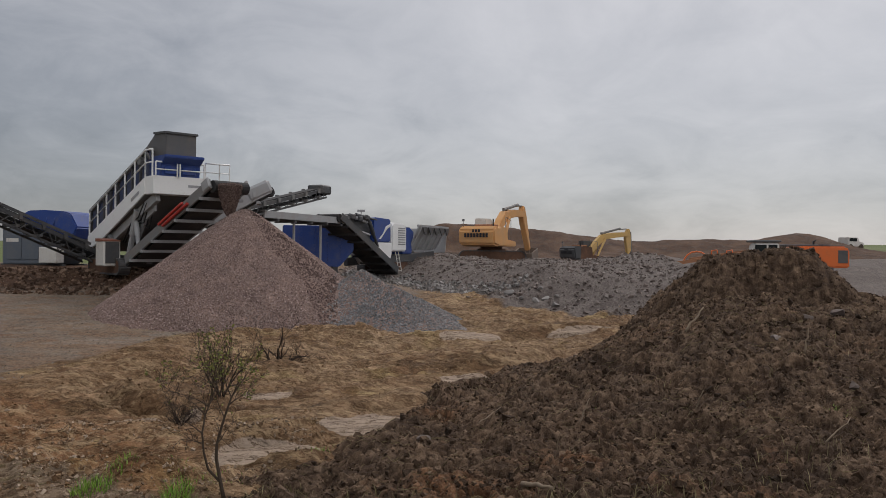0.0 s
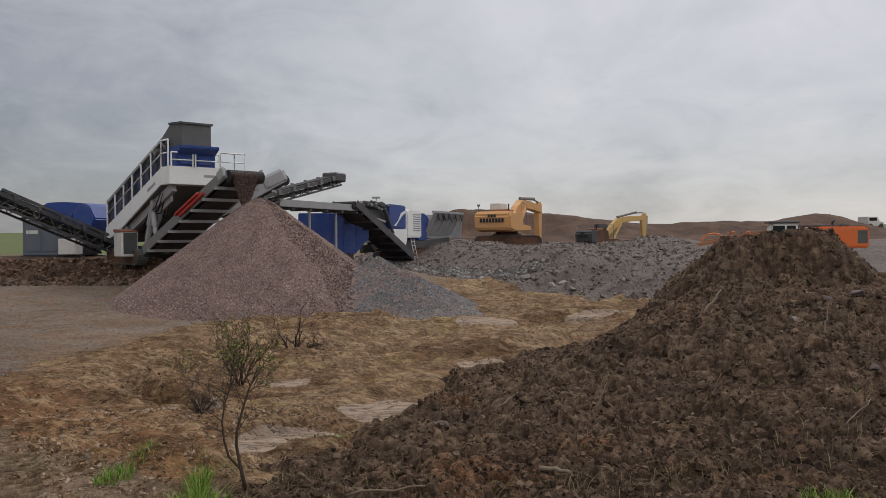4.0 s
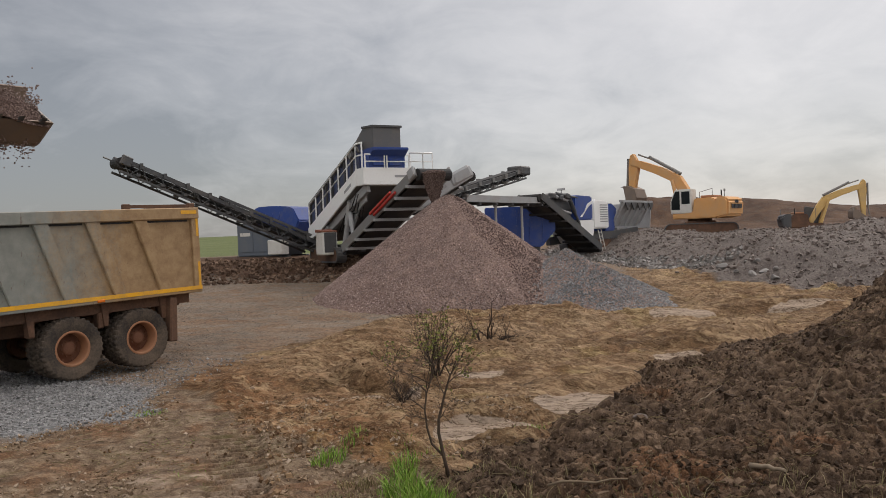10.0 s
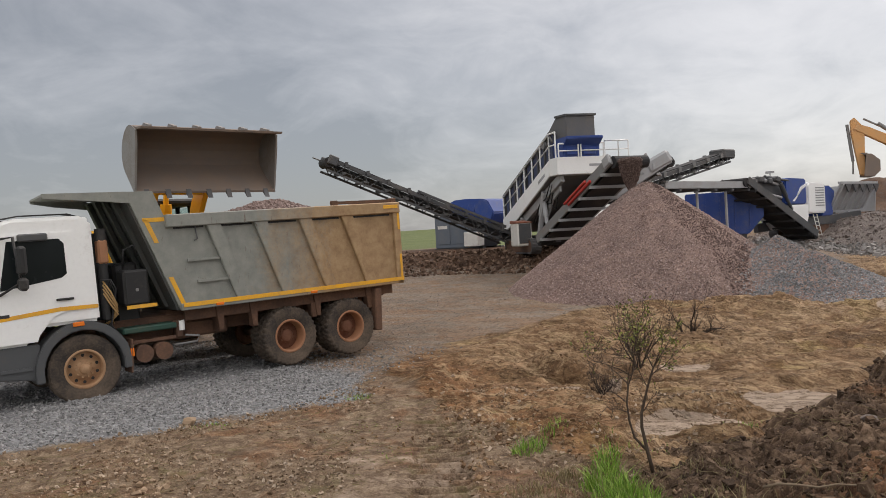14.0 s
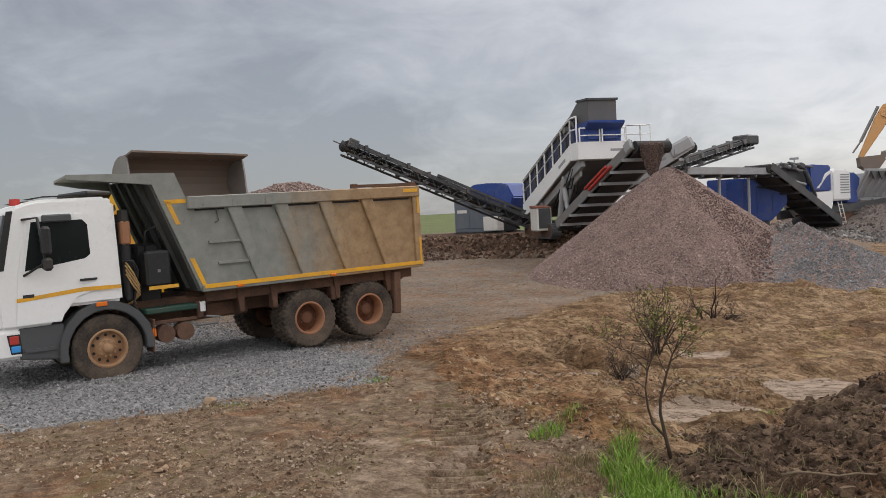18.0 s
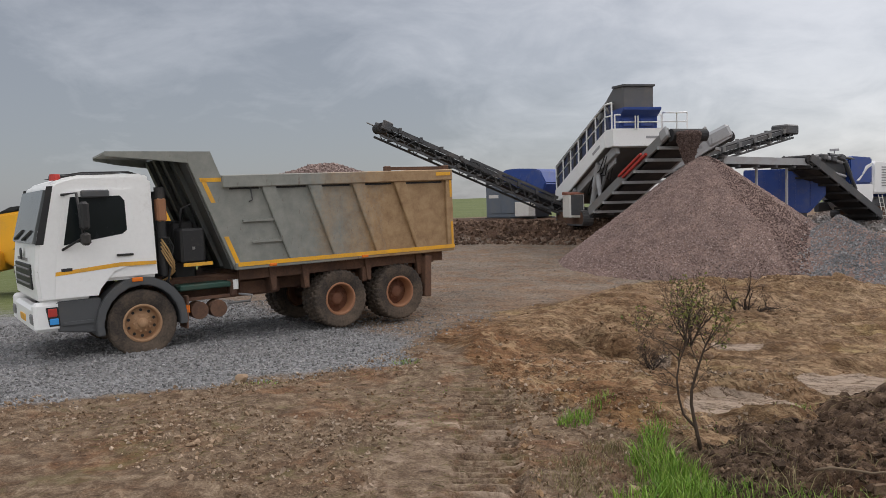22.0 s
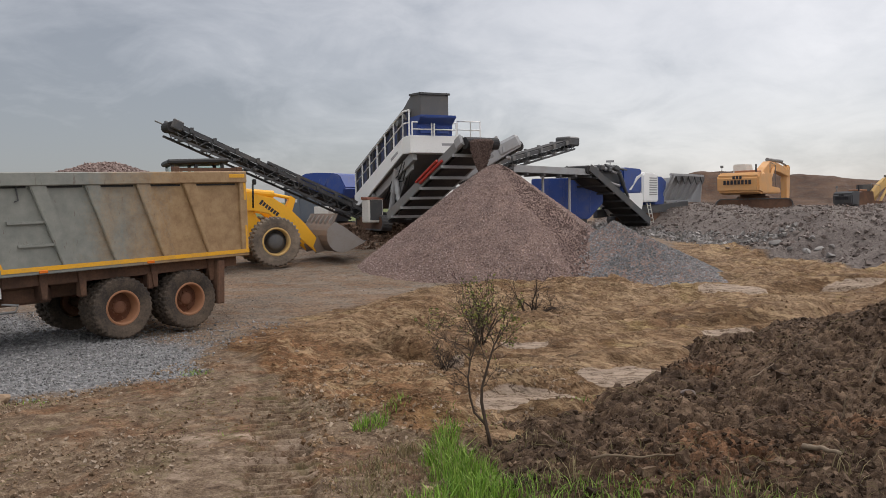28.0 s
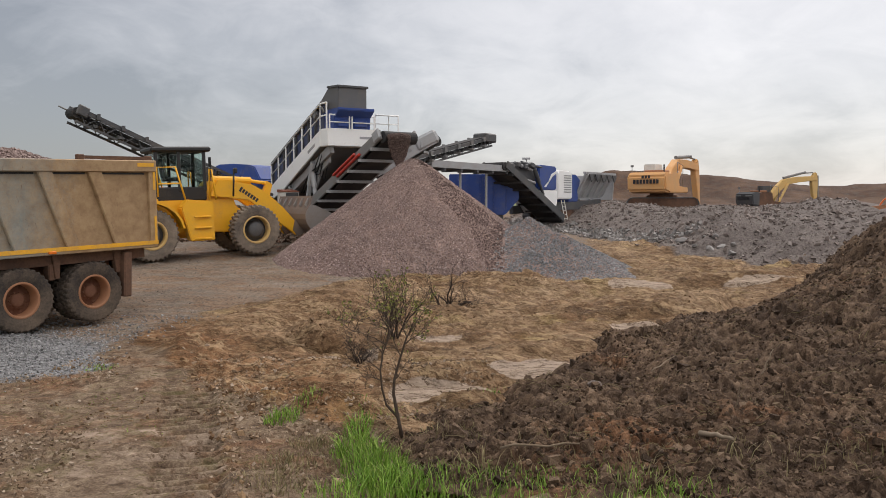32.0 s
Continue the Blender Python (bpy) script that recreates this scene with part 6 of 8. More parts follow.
    for y in (0.3, 1.7):
        bm = BM()
        add_beam(bm, (-1.5, y, Z(1.75)), (7.0, y, Z(2.15)), 0.25, 0.45, 0.02)
        part("main_beam", bm, M["dark_steel"], c)
        for x in (3.4, 5.6):
            bm = BM()
            add_beam(bm, (x, y, Z(2.4)), (x + 0.6, y, Z(1.2)), 0.14, 0.14)
            part("strut", bm, M["plant_grey"], c)
    add_track(c, (2.6, 0.15, -0.05), 4.4, 0.9, 0.5)
    add_track(c, (2.6, 1.85, -0.05), 4.4, 0.9, 0.5)
    conveyor(c, L((-3.2, 42.9, 1.35)), L((-5.65, 38.5, 4.0)), 1.35, "discharge_conveyor", 0.34, 7, mat="dark_steel", label="dark inclined discharge conveyor", cross="rubber", blocks=False)
    bm = BM()
    add_prism(bm, [(-4.9, Z(3.95)), (-1.2, Z(4.05)), (-1.2, Z(3.5)), (-1.9, Z(2.0)), (-2.6, Z(2.0))], 0.1, 0.2)
    part("guard_sheet", bm, M["dark_steel"], c)
    # folded head of the belt, rams and pipes above it
    for k, (x0, z0, x1, z1, r) in enumerate(((-5.3, 3.75, -3.4, 4.18, 0.09), (-4.2, 4.15, -2.4, 3.85, 0.07), (-3.6, 4.2, -1.4, 4.02, 0.06), (-5.0, 3.6, -2.2, 3.2, 0.07), (-2.3, 3.9, -1.3, 2.6, 0.08))):
        bm = BM()
        add_rod(bm, (x0, -0.02 - 0.03 * k, Z(z0)), (x1, -0.02 - 0.03 * k, Z(z1)), r, seg=8)
        add_rod(bm, (x0, -0.02 - 0.03 * k, Z(z0)), ((x0 + x1) / 2, -0.02 - 0.03 * k, Z((z0 + z1) / 2)), r * 1.4, seg=8)
        part("belt_ram", bm, M["plant_grey" if k % 2 else "dark_steel"], c)
    for k in range(4):
        bm = BM()
        x = -4.8 + 0.75 * k
        add_box(bm, (x, 0.0, Z(4.0 + 0.08 * (k % 2))), (0.34, 0.5, 0.26), (0, 8 * k - 10, 0), 0.04)
        part("bearing_block", bm, M["dark_steel"], c)
    bm = BM()
    add_rod(bm, L((-5.02, 46.9, 4.0)), L((-5.02, 46.9, 4.72)), 0.03)
    add_beam(bm, L((-5.25, 46.9, 4.72)), L((-4.8, 46.9, 4.72)), 0.12, 0.12)
    part("work_light", bm, M["plant_grey"], c, "work lights on a mast")
    return c


make_crusher()


def make_blue_bin():
    b = thing("steel_bin", "blue steel storage bin beside the crusher belt", "container", at=pose(-6.7, 40.6, 1.15, 0, 0, 12))
    bm = BM()
    add_prism(bm, [(-1.6, 0.4), (1.2, 0.4), (1.9, 1.2), (1.9, 2.45), (-1.6, 2.45)], -0.9, 0.9, 0.04)
    body = part("body", bm, M["blue"], b)
    for k in range(5):
        bm = BM()
        add_box(bm, (-1.3 + 0.65 * k, -0.93, 1.5), (0.08, 0.06, 1.7))
        part("stiffener", bm, M["blue"], body)
    for x in (-1.2, 1.0):
        bm = BM()
        add_box(bm, (x, 0, 0.2), (0.25, 1.6, 0.4))
        part("skid", bm, M["dark_steel"], b)
    return b


make_blue_bin()


# ---- excavators ----
def make_bucket(w, r, teeth=5):
    """A digging bucket about its pin; opening towards -x, lip down."""
    bm = BM()
    prof = [(0.0, 0.12 * r), (0.45 * r, 0.0), (0.62 * r, -0.35 * r), (0.45 * r, -0.85 * r), (0.0, -1.05 * r), (-0.25 * r, -1.0 * r)]
    inner = [(x * 0.9 - 0.02, z * 0.94) for x, z in prof]
    add_prism(bm, prof + inner[::-1], -w / 2, w / 2)
    for s in (-1, 1):
        add_prism(bm, prof, s * w / 2 - 0.03, s * w / 2 + 0.03)
    for i in range(teeth):
        y = -w / 2 + w * (i + 0.5) / teeth
        add_prism(bm, [(-0.2 * r, -0.94 * r), (-0.2 * r, -1.06 * r), (-0.48 * r, -0.98 * r)], y - 0.05, y + 0.05)
    return bm


def make_excavator(label, paint, at, k=1.0):
    """Crawler excavator; returns the thing and its moving parts. Local x is ahead at rest."""
    e = thing("excavator", label, "excavator", "excavators on the rock bench", at=at)
    for s in (-1, 1):
        add_track(e, (0, s * 1.15 * k, 0), 4.6 * k, 0.95 * k, 0.6 * k)
    bm = BM()
    add_box(bm, (0, 0, 0.75 * k), (1.9 * k, 1.9 * k, 0.5 * k), bev=0.08)
    add_rod(bm, (0, 0, 0.9 * k), (0, 0, 1.2 * k), 0.75 * k, seg=20)
    part("car_body", bm, M["chassis"], e)
    u = new("upper_structure")
    u.parent = e
    bm = BM()
    add_prism(bm, [(1.6 * k, 1.15 * k), (-2.0 * k, 1.15 * k), (-2.3 * k, 1.4 * k), (-2.3 * k, 2.15 * k), (-1.6 * k, 2.45 * k), (-0.2 * k, 2.4 * k), (-0.1 * k, 1.6 * k), (1.6 * k, 1.5 * k)], -1.5 * k, 1.5 * k, 0.06)
    part("engine_deck", bm, paint if k > 0.95 else M["chassis"], u)
    bm = BM()
    add_prism(bm, [(-1.9 * k, 1.1 * k), (-2.9 * k, 1.25 * k), (-3.0 * k, 2.2 * k), (-2.7 * k, 2.45 * k), (-1.9 * k, 2.45 * k)], -1.55 * k, 1.55 * k, 0.12 * k)
    part("counterweight", bm, paint if k > 0.95 else M["dark_steel"], u)
    for z, w, h in ((1.95, 2.1, 0.26), (2.24, 0.75, 0.18)):
        n = 8 if w > 1 else 3
        for i in range(n):
            bm = BM()
            add_box(bm, (-3.0 * k - 0.02, (-w / 2 + w * (i + 0.5) / n) * k, (z - 0.1) * k), (0.03, w / n * 0.7 * k, h * k))
            part("lettering_bar", bm, M["bright_bars"], u)
    bm = BM()
    add_prism(bm, [(1.75 * k, 1.5 * k), (1.75 * k, 2.3 * k), (1.35 * k, 3.05 * k), (0.0, 3.05 * k), (0.0, 1.5 * k)], 0.55 * k, 1.5 * k, 0.05)
    part("cab", bm, M["cream"] if k > 0.95 else M["grey_plastic"], u, "operator cab with dark windows")
    bm = BM()
    add_prism(bm, [(1.66 * k, 1.75 * k), (1.66 * k, 2.3 * k), (1.3 * k, 2.93 * k), (0.95 * k, 2.93 * k), (0.95 * k, 1.75 * k)], 1.505 * k, 1.515 * k)
    add_prism(bm, [(0.8 * k, 2.1 * k), (0.8 * k, 2.9 * k), (0.12 * k, 2.9 * k), (0.12 * k, 2.1 * k)], 1.505 * k, 1.515 * k)
    add_prism(bm, [(1.775 * k, 1.75 * k), (1.775 * k, 2.3 * k), (1.38 * k, 3.0 * k), (1.36 * k, 2.95 * k), (1.755 * k, 2.28 * k), (1.755 * k, 1.75 * k)], 0.65 * k, 1.4 * k)
    part("cab_window", bm, M["glass"], u)
    bm = BM()
    add_box(bm, (-1.0 * k, 0, 2.52 * k), (1.1 * k, 1.6 * k, 0.16 * k), bev=0.04)
    part("hood", bm, M["rim"], u)
    bm = BM()
    add_rod(bm, (-1.5 * k, -0.8 * k, 2.4 * k), (-1.5 * k, -0.8 * k, 2.95 * k), 0.06, seg=8)
    part("exhaust", bm, M["black"], u)
    bm = BM()
    add_tube(bm, [(-0.5 * k, -1.45 * k, 2.4 * k), (-0.5 * k, -1.45 * k, 3.1 * k), (0.6 * k, -1.45 * k, 2.9 * k), (0.6 * k, -1.45 * k, 1.6 * k)], 0.025)
    part("handrail", bm, M["steel"], u)
    bm = BM()
    add_tube(bm, [(-2.6 * k, 1.3 * k, 2.4 * k), (-2.6 * k, 1.3 * k, 2.8 * k)], 0.025)
    add_box(bm, (-2.6 * k, 1.3 * k, 2.85 * k), (0.06, 0.22, 0.14))
    part("mirror", bm, M["steel"], u)
    for piece in u.children:
        piece.data.transform(Matrix.Diagonal((0.80, 0.84, 1, 1)))
    LB, LS = 5.2 * k, 2.75 * k
    bm = BM()
    add_prism(bm, [(-0.2, -0.22 * k), (1.2 * k, 0.35 * k), (2.3 * k, 0.62 * k), (3.5 * k, 0.35 * k), (LB + 0.15, -0.22 * k), (LB + 0.2, 0.15 * k), (LB - 0.4 * k, 0.45 * k), (3.4 * k, 0.95 * k), (2.0 * k, 1.25 * k), (1.1 * k, 0.95 * k), (-0.2, 0.22 * k)], -0.26 * k, 0.26 * k, 0.03)
    boom = part("boom", bm, paint, e, "bent steel boom")
    bm = BM()
    add_rod(bm, (2.1 * k, 0, 1.35 * k), (LB - 0.6 * k, 0, 0.95 * k), 0.12 * k, seg=10)
    add_rod(bm, (LB - 0.9 * k, 0, 0.95 * k), (LB + 0.15 * k, 0, 0.62 * k), 0.06 * k, seg=8)
    part("stick_ram", bm, M["steel"], boom)
    for s in (-1, 1):
        bm = BM()
        add_rod(bm, (0.45 * k, s * 0.42 * k, -0.55 * k), (2.2 * k, s * 0.34 * k, 0.75 * k), 0.11 * k, seg=10)
        part("boom_ram", bm, paint, boom)
    bm = BM()
    add_prism(bm, [(-0.65 * k, 0.10 * k), (-0.5 * k, 0.32 * k), (0.3 * k, 0.36 * k), (LS, 0.14 * k), (LS + 0.1, -0.1 * k), (0.4 * k, -0.34 * k), (-0.1 * k, -0.28 * k)], -0.2 * k, 0.2 * k, 0.03)
    stick = part("stick", bm, paint, e)
    bm = BM()
    add_rod(bm, (-0.3 * k, 0, 0.5 * k), (1.9 * k, 0, 0.42 * k), 0.09 * k, seg=8)
    add_rod(bm, (1.9 * k, 0, 0.42 * k), (LS - 0.1, 0, 0.5 * k), 0.05 * k, seg=8)
    part("bucket_ram", bm, M["steel"], stick)
    bucket = part("bucket", make_bucket(1.5 * k, 1.15 * k), M["worn_steel"], e, "worn toothed steel bucket")
    return e, u, boom, stick, bucket, k, LB, LS


def arm_poses(dig, yaw, b, s, q):
    """Poses of upper structure, boom, stick and bucket for the slew, boom, stick and bucket angles (degrees)."""
    e, u, boom, stick, bucket, k, LB, LS = dig
    turn = pose(0, 0, 0, 0, 0, yaw)
    pin = Vector((0.45 * k, 0, 1.75 * k))
    rb, rs = radians(b), radians(s)
    p2 = pin + Vector((math.cos(rb) * LB, 0, math.sin(rb) * LB))
    p3 = p2 + Vector((math.cos(rs) * LS, 0, math.sin(rs) * LS))
    return (turn, turn @ pose(*pin, 0, -b, 0), turn @ pose(*p2, 0, -s, 0), turn @ pose(*p3, 0, -q, 0))


digger = make_excavator("large yellow crawler excavator loading the crusher", M["digger"], pose(3.05, 54.0, 1.60, 0, 0, 0), 1.0)
digger_far = make_excavator("smaller yellow crawler excavator working on the bench", M["digger_far"], pose(11.2, 64.0, float(ground_z(11.2, 64.0)) - 0.02, 0, 0, 0), 0.80)


# ---- drill rig behind the soil heap ----
def make_drill_rig():
    d = thing("drill_rig", "orange crawler drill rig with its mast laid forward", "drill rig", at=pose(16.2, 38.3, 0.55, 0, 0, 172))
    for s in (-1, 1):
        add_track(d, (0, s * 1.0, 0), 3.2, 0.8, 0.4)
    bm = BM()
    add_box(bm, (-0.2, 0, 1.05), (3.4, 2.0, 0.35), bev=0.04)
    part("chassis", bm, M["dark_steel"], d)
    bm = BM()
    add_prism(bm, [(-2.6, 1.2), (0.1, 1.2), (0.1, 2.12), (-0.6, 2.2), (-2.45, 2.2), (-2.6, 2.05)], -0.95, 0.95, 0.07)
    en = part("engine_housing", bm, M["orange"], d, "orange engine housing")
    bm = BM()
    add_prism(bm, [(-2.615, 1.35), (-2.63, 1.35), (-2.63, 2.0), (-2.615, 2.0)], -0.75, 0.75)
    part("rear_grille", bm, M["dark_steel"], en)
    bm = BM()
    add_box(bm, (-2.3, 0.955, 1.72), (0.42, 0.02, 0.6), bev=0.006)
    part("side_grille", bm, M["dark_steel"], en)
    bm = BM()
    add_tube(bm, [(-1.2, 0.3, 2.2), (-1.2, 0.3, 2.42), (-1.3, 0.3, 2.5)], 0.05)
    part("exhaust", bm, M["black"], en)
    bm = BM()
    add_box(bm, (-0.6, 0.1, 2.24), (1.5, 0.9, 0.10), bev=0.02)
    add_box(bm, (-1.75, 0.1, 2.26), (0.35, 0.5, 0.12), bev=0.02)
    part("roof_vent", bm, M["dark_steel"], en)
    bm = BM()
    add_prism(bm, [(0.5, 1.2), (1.65, 1.2), (1.75, 1.7), (1.6, 2.35), (0.5, 2.35)], 0.0, 0.98, 0.05)
    cab = part("cab", bm, M["cream"], d, "white cab with dark windows")
    bm = BM()
    add_box(bm, (1.1, 0.5, 2.42), (1.35, 1.1, 0.10), bev=0.03)
    part("cab_roof", bm, M["dark_steel"], cab)
    for x0, x1 in ((0.6, 1.0), (1.08, 1.6)):
        bm = BM()
        add_box(bm, ((x0 + x1) / 2, 0.99, 1.98), (x1 - x0, 0.012, 0.55))
        part("cab_window", bm, M["glass"], cab)
    bm = BM()
    add_beam(bm, (1.2, 0.3, 1.95), (5.0, 0.1, 1.35), 0.22, 0.16)
    add_beam(bm, (1.2, -0.1, 2.05), (4.4, -0.1, 1.55), 0.10, 0.10)
    mast = part("mast", bm, M["rim"], d, "reddish drill mast")
    bm = BM()
    pts = [(4.1 + 0.62 * math.cos(math.pi * i / 8), 0.1, 1.30 + 0.62 * math.sin(math.pi * i / 8)) for i in range(9)]
    add_tube(bm, pts, 0.035)
    part("hose", bm, M["orange"], mast, "looped orange hose")
    for x in (2.4, 3.1):
        bm = BM()
        add_tube(bm, [(x, 0.1, 1.75), (x + 0.05, 0.1, 2.0), (x + 0.3, 0.1, 1.95), (x + 0.3, 0.1, 1.7)], 0.03)
        part("bracket", bm, M["orange"], mast)
    return d


make_drill_rig()


def make_far_cabin():
    c = thing("site_vehicle", "small pale site vehicle far behind the heap", "vehicle", at=pose(50.5, 100.0, float(ground_z(50.5, 100.0)) - 0.05, 0, 0, 20))
    bm = BM()
    add_prism(bm, [(-1.0, 0.4), (1.6, 0.4), (1.6, 0.9), (0.9, 1.0), (0.6, 1.55), (-1.0, 1.55)], -0.8, 0.8, 0.06)
    part("body", bm, M["cream"], c)
    bm = BM()
    add_box(bm, (-0.2, -0.81, 1.25), (1.2, 0.02, 0.4))
    part("window", bm, M["glass"], c)
    for x in (-0.6, 1.1):
        for y in (-0.75, 0.75):
            bm = BM()
            add_rod(bm, (x, y - 0.1, 0.36), (x, y + 0.1, 0.36), 0.36, seg=16)
            part("wheel", bm, M["tyre"], c)
    return c


make_far_cabin()


# ---- wheel loader ----
LB = 3.00                       # boom length, pivot to bucket pin
PIVOT = Vector((-0.95, 0, 2.10))


def make_loader():
    """Wheel loader; the origin lies on the ground under the front axle, x ahead."""
    l = thing("wheel_loader", "yellow articulated wheel loader with dusty tyres", "wheel loader", at=pose(-17, 14, 0, 0, 0, -22.6))
    for x in (0.0, -3.25):
        for s in (-1, 1):
            add_wheel(l, (x, s * 1.10, 0.80), s, M["loader_rim"], 0.80, 0.56, 0.14, "wheel", 36, M["dark_steel"], 0.34, disc_mat=M["dark_steel"], tyre_mat=M["tyre_tan"], lug=0.05)
        bm = BM()
        add_rod(bm, (x, -0.9, 0.80), (x, 0.9, 0.80), 0.18, seg=12)
        part("axle", bm, M["chassis"], l)
    # front frame
    bm = BM()
    add_prism(bm, [(0.45, 0.70), (0.45, 1.10), (-0.35, 1.55), (-0.62, 2.35), (-1.22, 2.42), (-1.36, 2.2), (-1.30, 0.75)], -0.46, 0.46, 0.04)
    part("front_frame", bm, M["loader"], l)
    for s in (-1, 1):
        bm = BM()
        add_tube(bm, [(-0.55, s * 0.8, 1.9), (-0.55, s * 0.95, 2.65)], 0.03)
        add_box(bm, (-0.5, s * 0.95, 2.72), (0.10, 0.22, 0.18), bev=0.03)
        part("work_light", bm, M["black"], l)
        # rear mudguard and steps
        bm = BM()
        pts = [(-3.25 + 1.0 * math.cos(a), 0.82 + 1.0 * math.sin(a)) for a in [math.pi * (0.05 + 0.75 * i / 8) for i in range(9)]]
        ins = [(-3.25 + 0.94 * math.cos(a), 0.82 + 0.94 * math.sin(a)) for a in [math.pi * (0.05 + 0.75 * i / 8) for i in range(9)]]
        add_prism(bm, pts + ins[::-1], s * 0.78, s * 1.38)
        part("rear_mudguard", bm, M["loader"], l)
        bm = BM()
        add_prism(bm, [(-1.35, 0.55), (-1.35, 1.75), (-2.15, 1.85), (-2.35, 1.6), (-2.1, 0.55)], s * 0.85, s * 1.32, 0.03)
        st = part("step_box", bm, M["loader"], l, "yellow side tank with steps")
        for k in range(3):
            bm = BM()
            add_box(bm, (-1.72, s * 1.36, 0.62 + 0.34 * k), (0.5, 0.10, 0.05), bev=0.01)
            part("step", bm, M["loader"], st)
        bm = BM()
        add_tube(bm, [(-1.25, s * 1.28, 1.8), (-1.35, s * 1.28, 2.75), (-1.42, s * 1.28, 2.78), (-1.45, s * 1.28, 1.8)], 0.025)
        part("handrail", bm, M["loader"], l)
        bm = BM()
        add_tube(bm, [(-2.2, s * 1.28, 1.85), (-2.45, s * 1.28, 2.85), (-3.0, s * 1.28, 2.85), (-3.0, s * 1.28, 1.95)], 0.028)
        add_tube(bm, [(-2.32, s * 1.28, 2.35), (-3.0, s * 1.28, 2.35)], 0.025)
        part("handrail", bm, M["loader"], l)
    bm = BM()
    add_box(bm, (-1.15, 0, 1.0), (0.7, 0.5, 0.6), bev=0.03)
    part("articulation", bm, M["black"], l)
    # rear body
    bm = BM()
    add_prism(bm, [(-1.35, 0.75), (-1.35, 1.85), (-2.9, 1.95), (-3.0, 2.58), (-4.55, 2.42), (-4.72, 2.2), (-4.72, 1.15), (-4.2, 0.85)], -0.72, 0.72, 0.06)
    part("engine_hood", bm, M["loader"], l, "yellow engine hood")
    bm = BM()
    add_prism(bm, [(-3.05, 2.60), (-3.05, 2.70), (-4.2, 2.62), (-4.66, 2.40), (-4.62, 2.32), (-4.5, 2.46)], -0.66, 0.66, 0.02)
    part("hood_top", bm, M["black"], l)
    bm = BM()
    add_prism(bm, [(-4.45, 0.75), (-4.45, 1.35), (-5.0, 1.35), (-5.05, 0.95), (-4.9, 0.75)], -1.2, 1.2, 0.06)
    part("counterweight", bm, M["loader"], l)
    bm = BM()
    add_rod(bm, (-3.6, 0.45, 2.55), (-3.6, 0.45, 3.1), 0.07, seg=10)
    part("exhaust", bm, M["black"], l)
    # cab
    bm = BM()
    add_box(bm, (-2.15, 0, 2.02), (1.55, 1.45, 0.45), bev=0.04)
    cab = part("cab_base", bm, M["black"], l)
    for x in (-1.42, -2.2, -2.88):
        for s in (-1, 1):
            bm = BM()
            add_beam(bm, (x, s * 0.70, 2.1), (x + (0.02 if x > -1.5 else 0.0), s * 0.66, 3.36), 0.10, 0.10, 0.015)
            part("cab_pillar", bm, M["black"], cab)
    bm = BM()
    add_box(bm, (-2.12, 0, 3.42), (1.85, 1.6, 0.16), bev=0.05)
    part("cab_roof", bm, M["black"], cab)
    for s in (-1, 1):
        bm = BM()
        add_box(bm, (-1.80, s * 0.69, 2.75), (0.66, 0.012, 1.1))
        part("cab_window", bm, M["clear_glass"], cab)
        bm = BM()
        add_box(bm, (-2.54, s * 0.69, 2.80), (0.56, 0.012, 1.0))
        part("cab_window", bm, M["clear_glass"], cab)
        bm = BM()
        add_box(bm, (-1.30, s * 0.95, 3.0), (0.05, 0.2, 0.32), bev=0.02)
        part("mirror", bm, M["black"], cab)
    bm = BM()
    add_box(bm, (-1.40, 0, 2.75), (0.012, 1.25, 1.15))
    part("cab_window", bm, M["clear_glass"], cab)
    bm = BM()
    add_box(bm, (-2.92, 0, 2.80), (0.012, 1.25, 1.0))
    part("cab_window", bm, M["clear_glass"], cab)
    bm = BM()
    add_box(bm, (-2.3, 0, 2.5), (0.5, 0.5, 0.12), bev=0.04)
    add_box(bm, (-2.55, 0, 2.85), (0.12, 0.5, 0.65), (0, -8, 0), 0.04)
    part("seat", bm, M["grey_plastic"], cab)
    # boom, about its pivot, drawn along x
    bm = BM()
    for s in (-1, 1):
        add_prism(bm, [(-0.18, -0.30), (0.45, -0.05), (1.0, 0.16), (1.7, 0.08), (LB, -0.16), (LB + 0.14, 0.0), (LB, 0.18), (2.2, 0.48), (1.5, 0.66), (0.9, 0.68), (0.35, 0.50), (-0.18, 0.30)], s * 0.50, s * 0.62, 0.02)
    add_box(bm, (1.75, 0, 0.28), (0.30, 1.0, 0.34), bev=0.03)
    boom = part("boom", bm, M["loader"], l, "yellow twin-arm boom")
    bm = BM()
    add_prism(bm, [(1.55, 0.36), (1.85, 0.28), (1.66, 1.10), (1.44, 1.12)], -0.12, 0.12, 0.02)
    part("tilt_lever", bm, M["loader"], boom)
    bm = BM()
    add_rod(bm, (-0.20, 0, 0.30), (0.95, 0, 0.86), 0.13, seg=12)
    add_rod(bm, (0.95, 0, 0.86), (1.52, 0, 1.06), 0.06, seg=10)
    part("tilt_ram", bm, M["loader"], boom)
    for s in (-1, 1):
        for i in range(7):
            bm = BM()
            add_box(bm, (0.62 + 0.105 * i, s * 0.624, 0.36 - 0.012 * i), (0.075, 0.006, 0.13 if i else 0.17), (0, 6, 0))
            part("lettering_bar", bm, M["bright_bars"], boom)
    # bucket about its pin: floor to +x
    bm = BM()
    W = 2.95
    arc = [(0.44 - 0.51 * math.sin(a), 0.13 - 0.53 * math.cos(a)) for a in [math.pi * i / 9 for i in range(9)]]
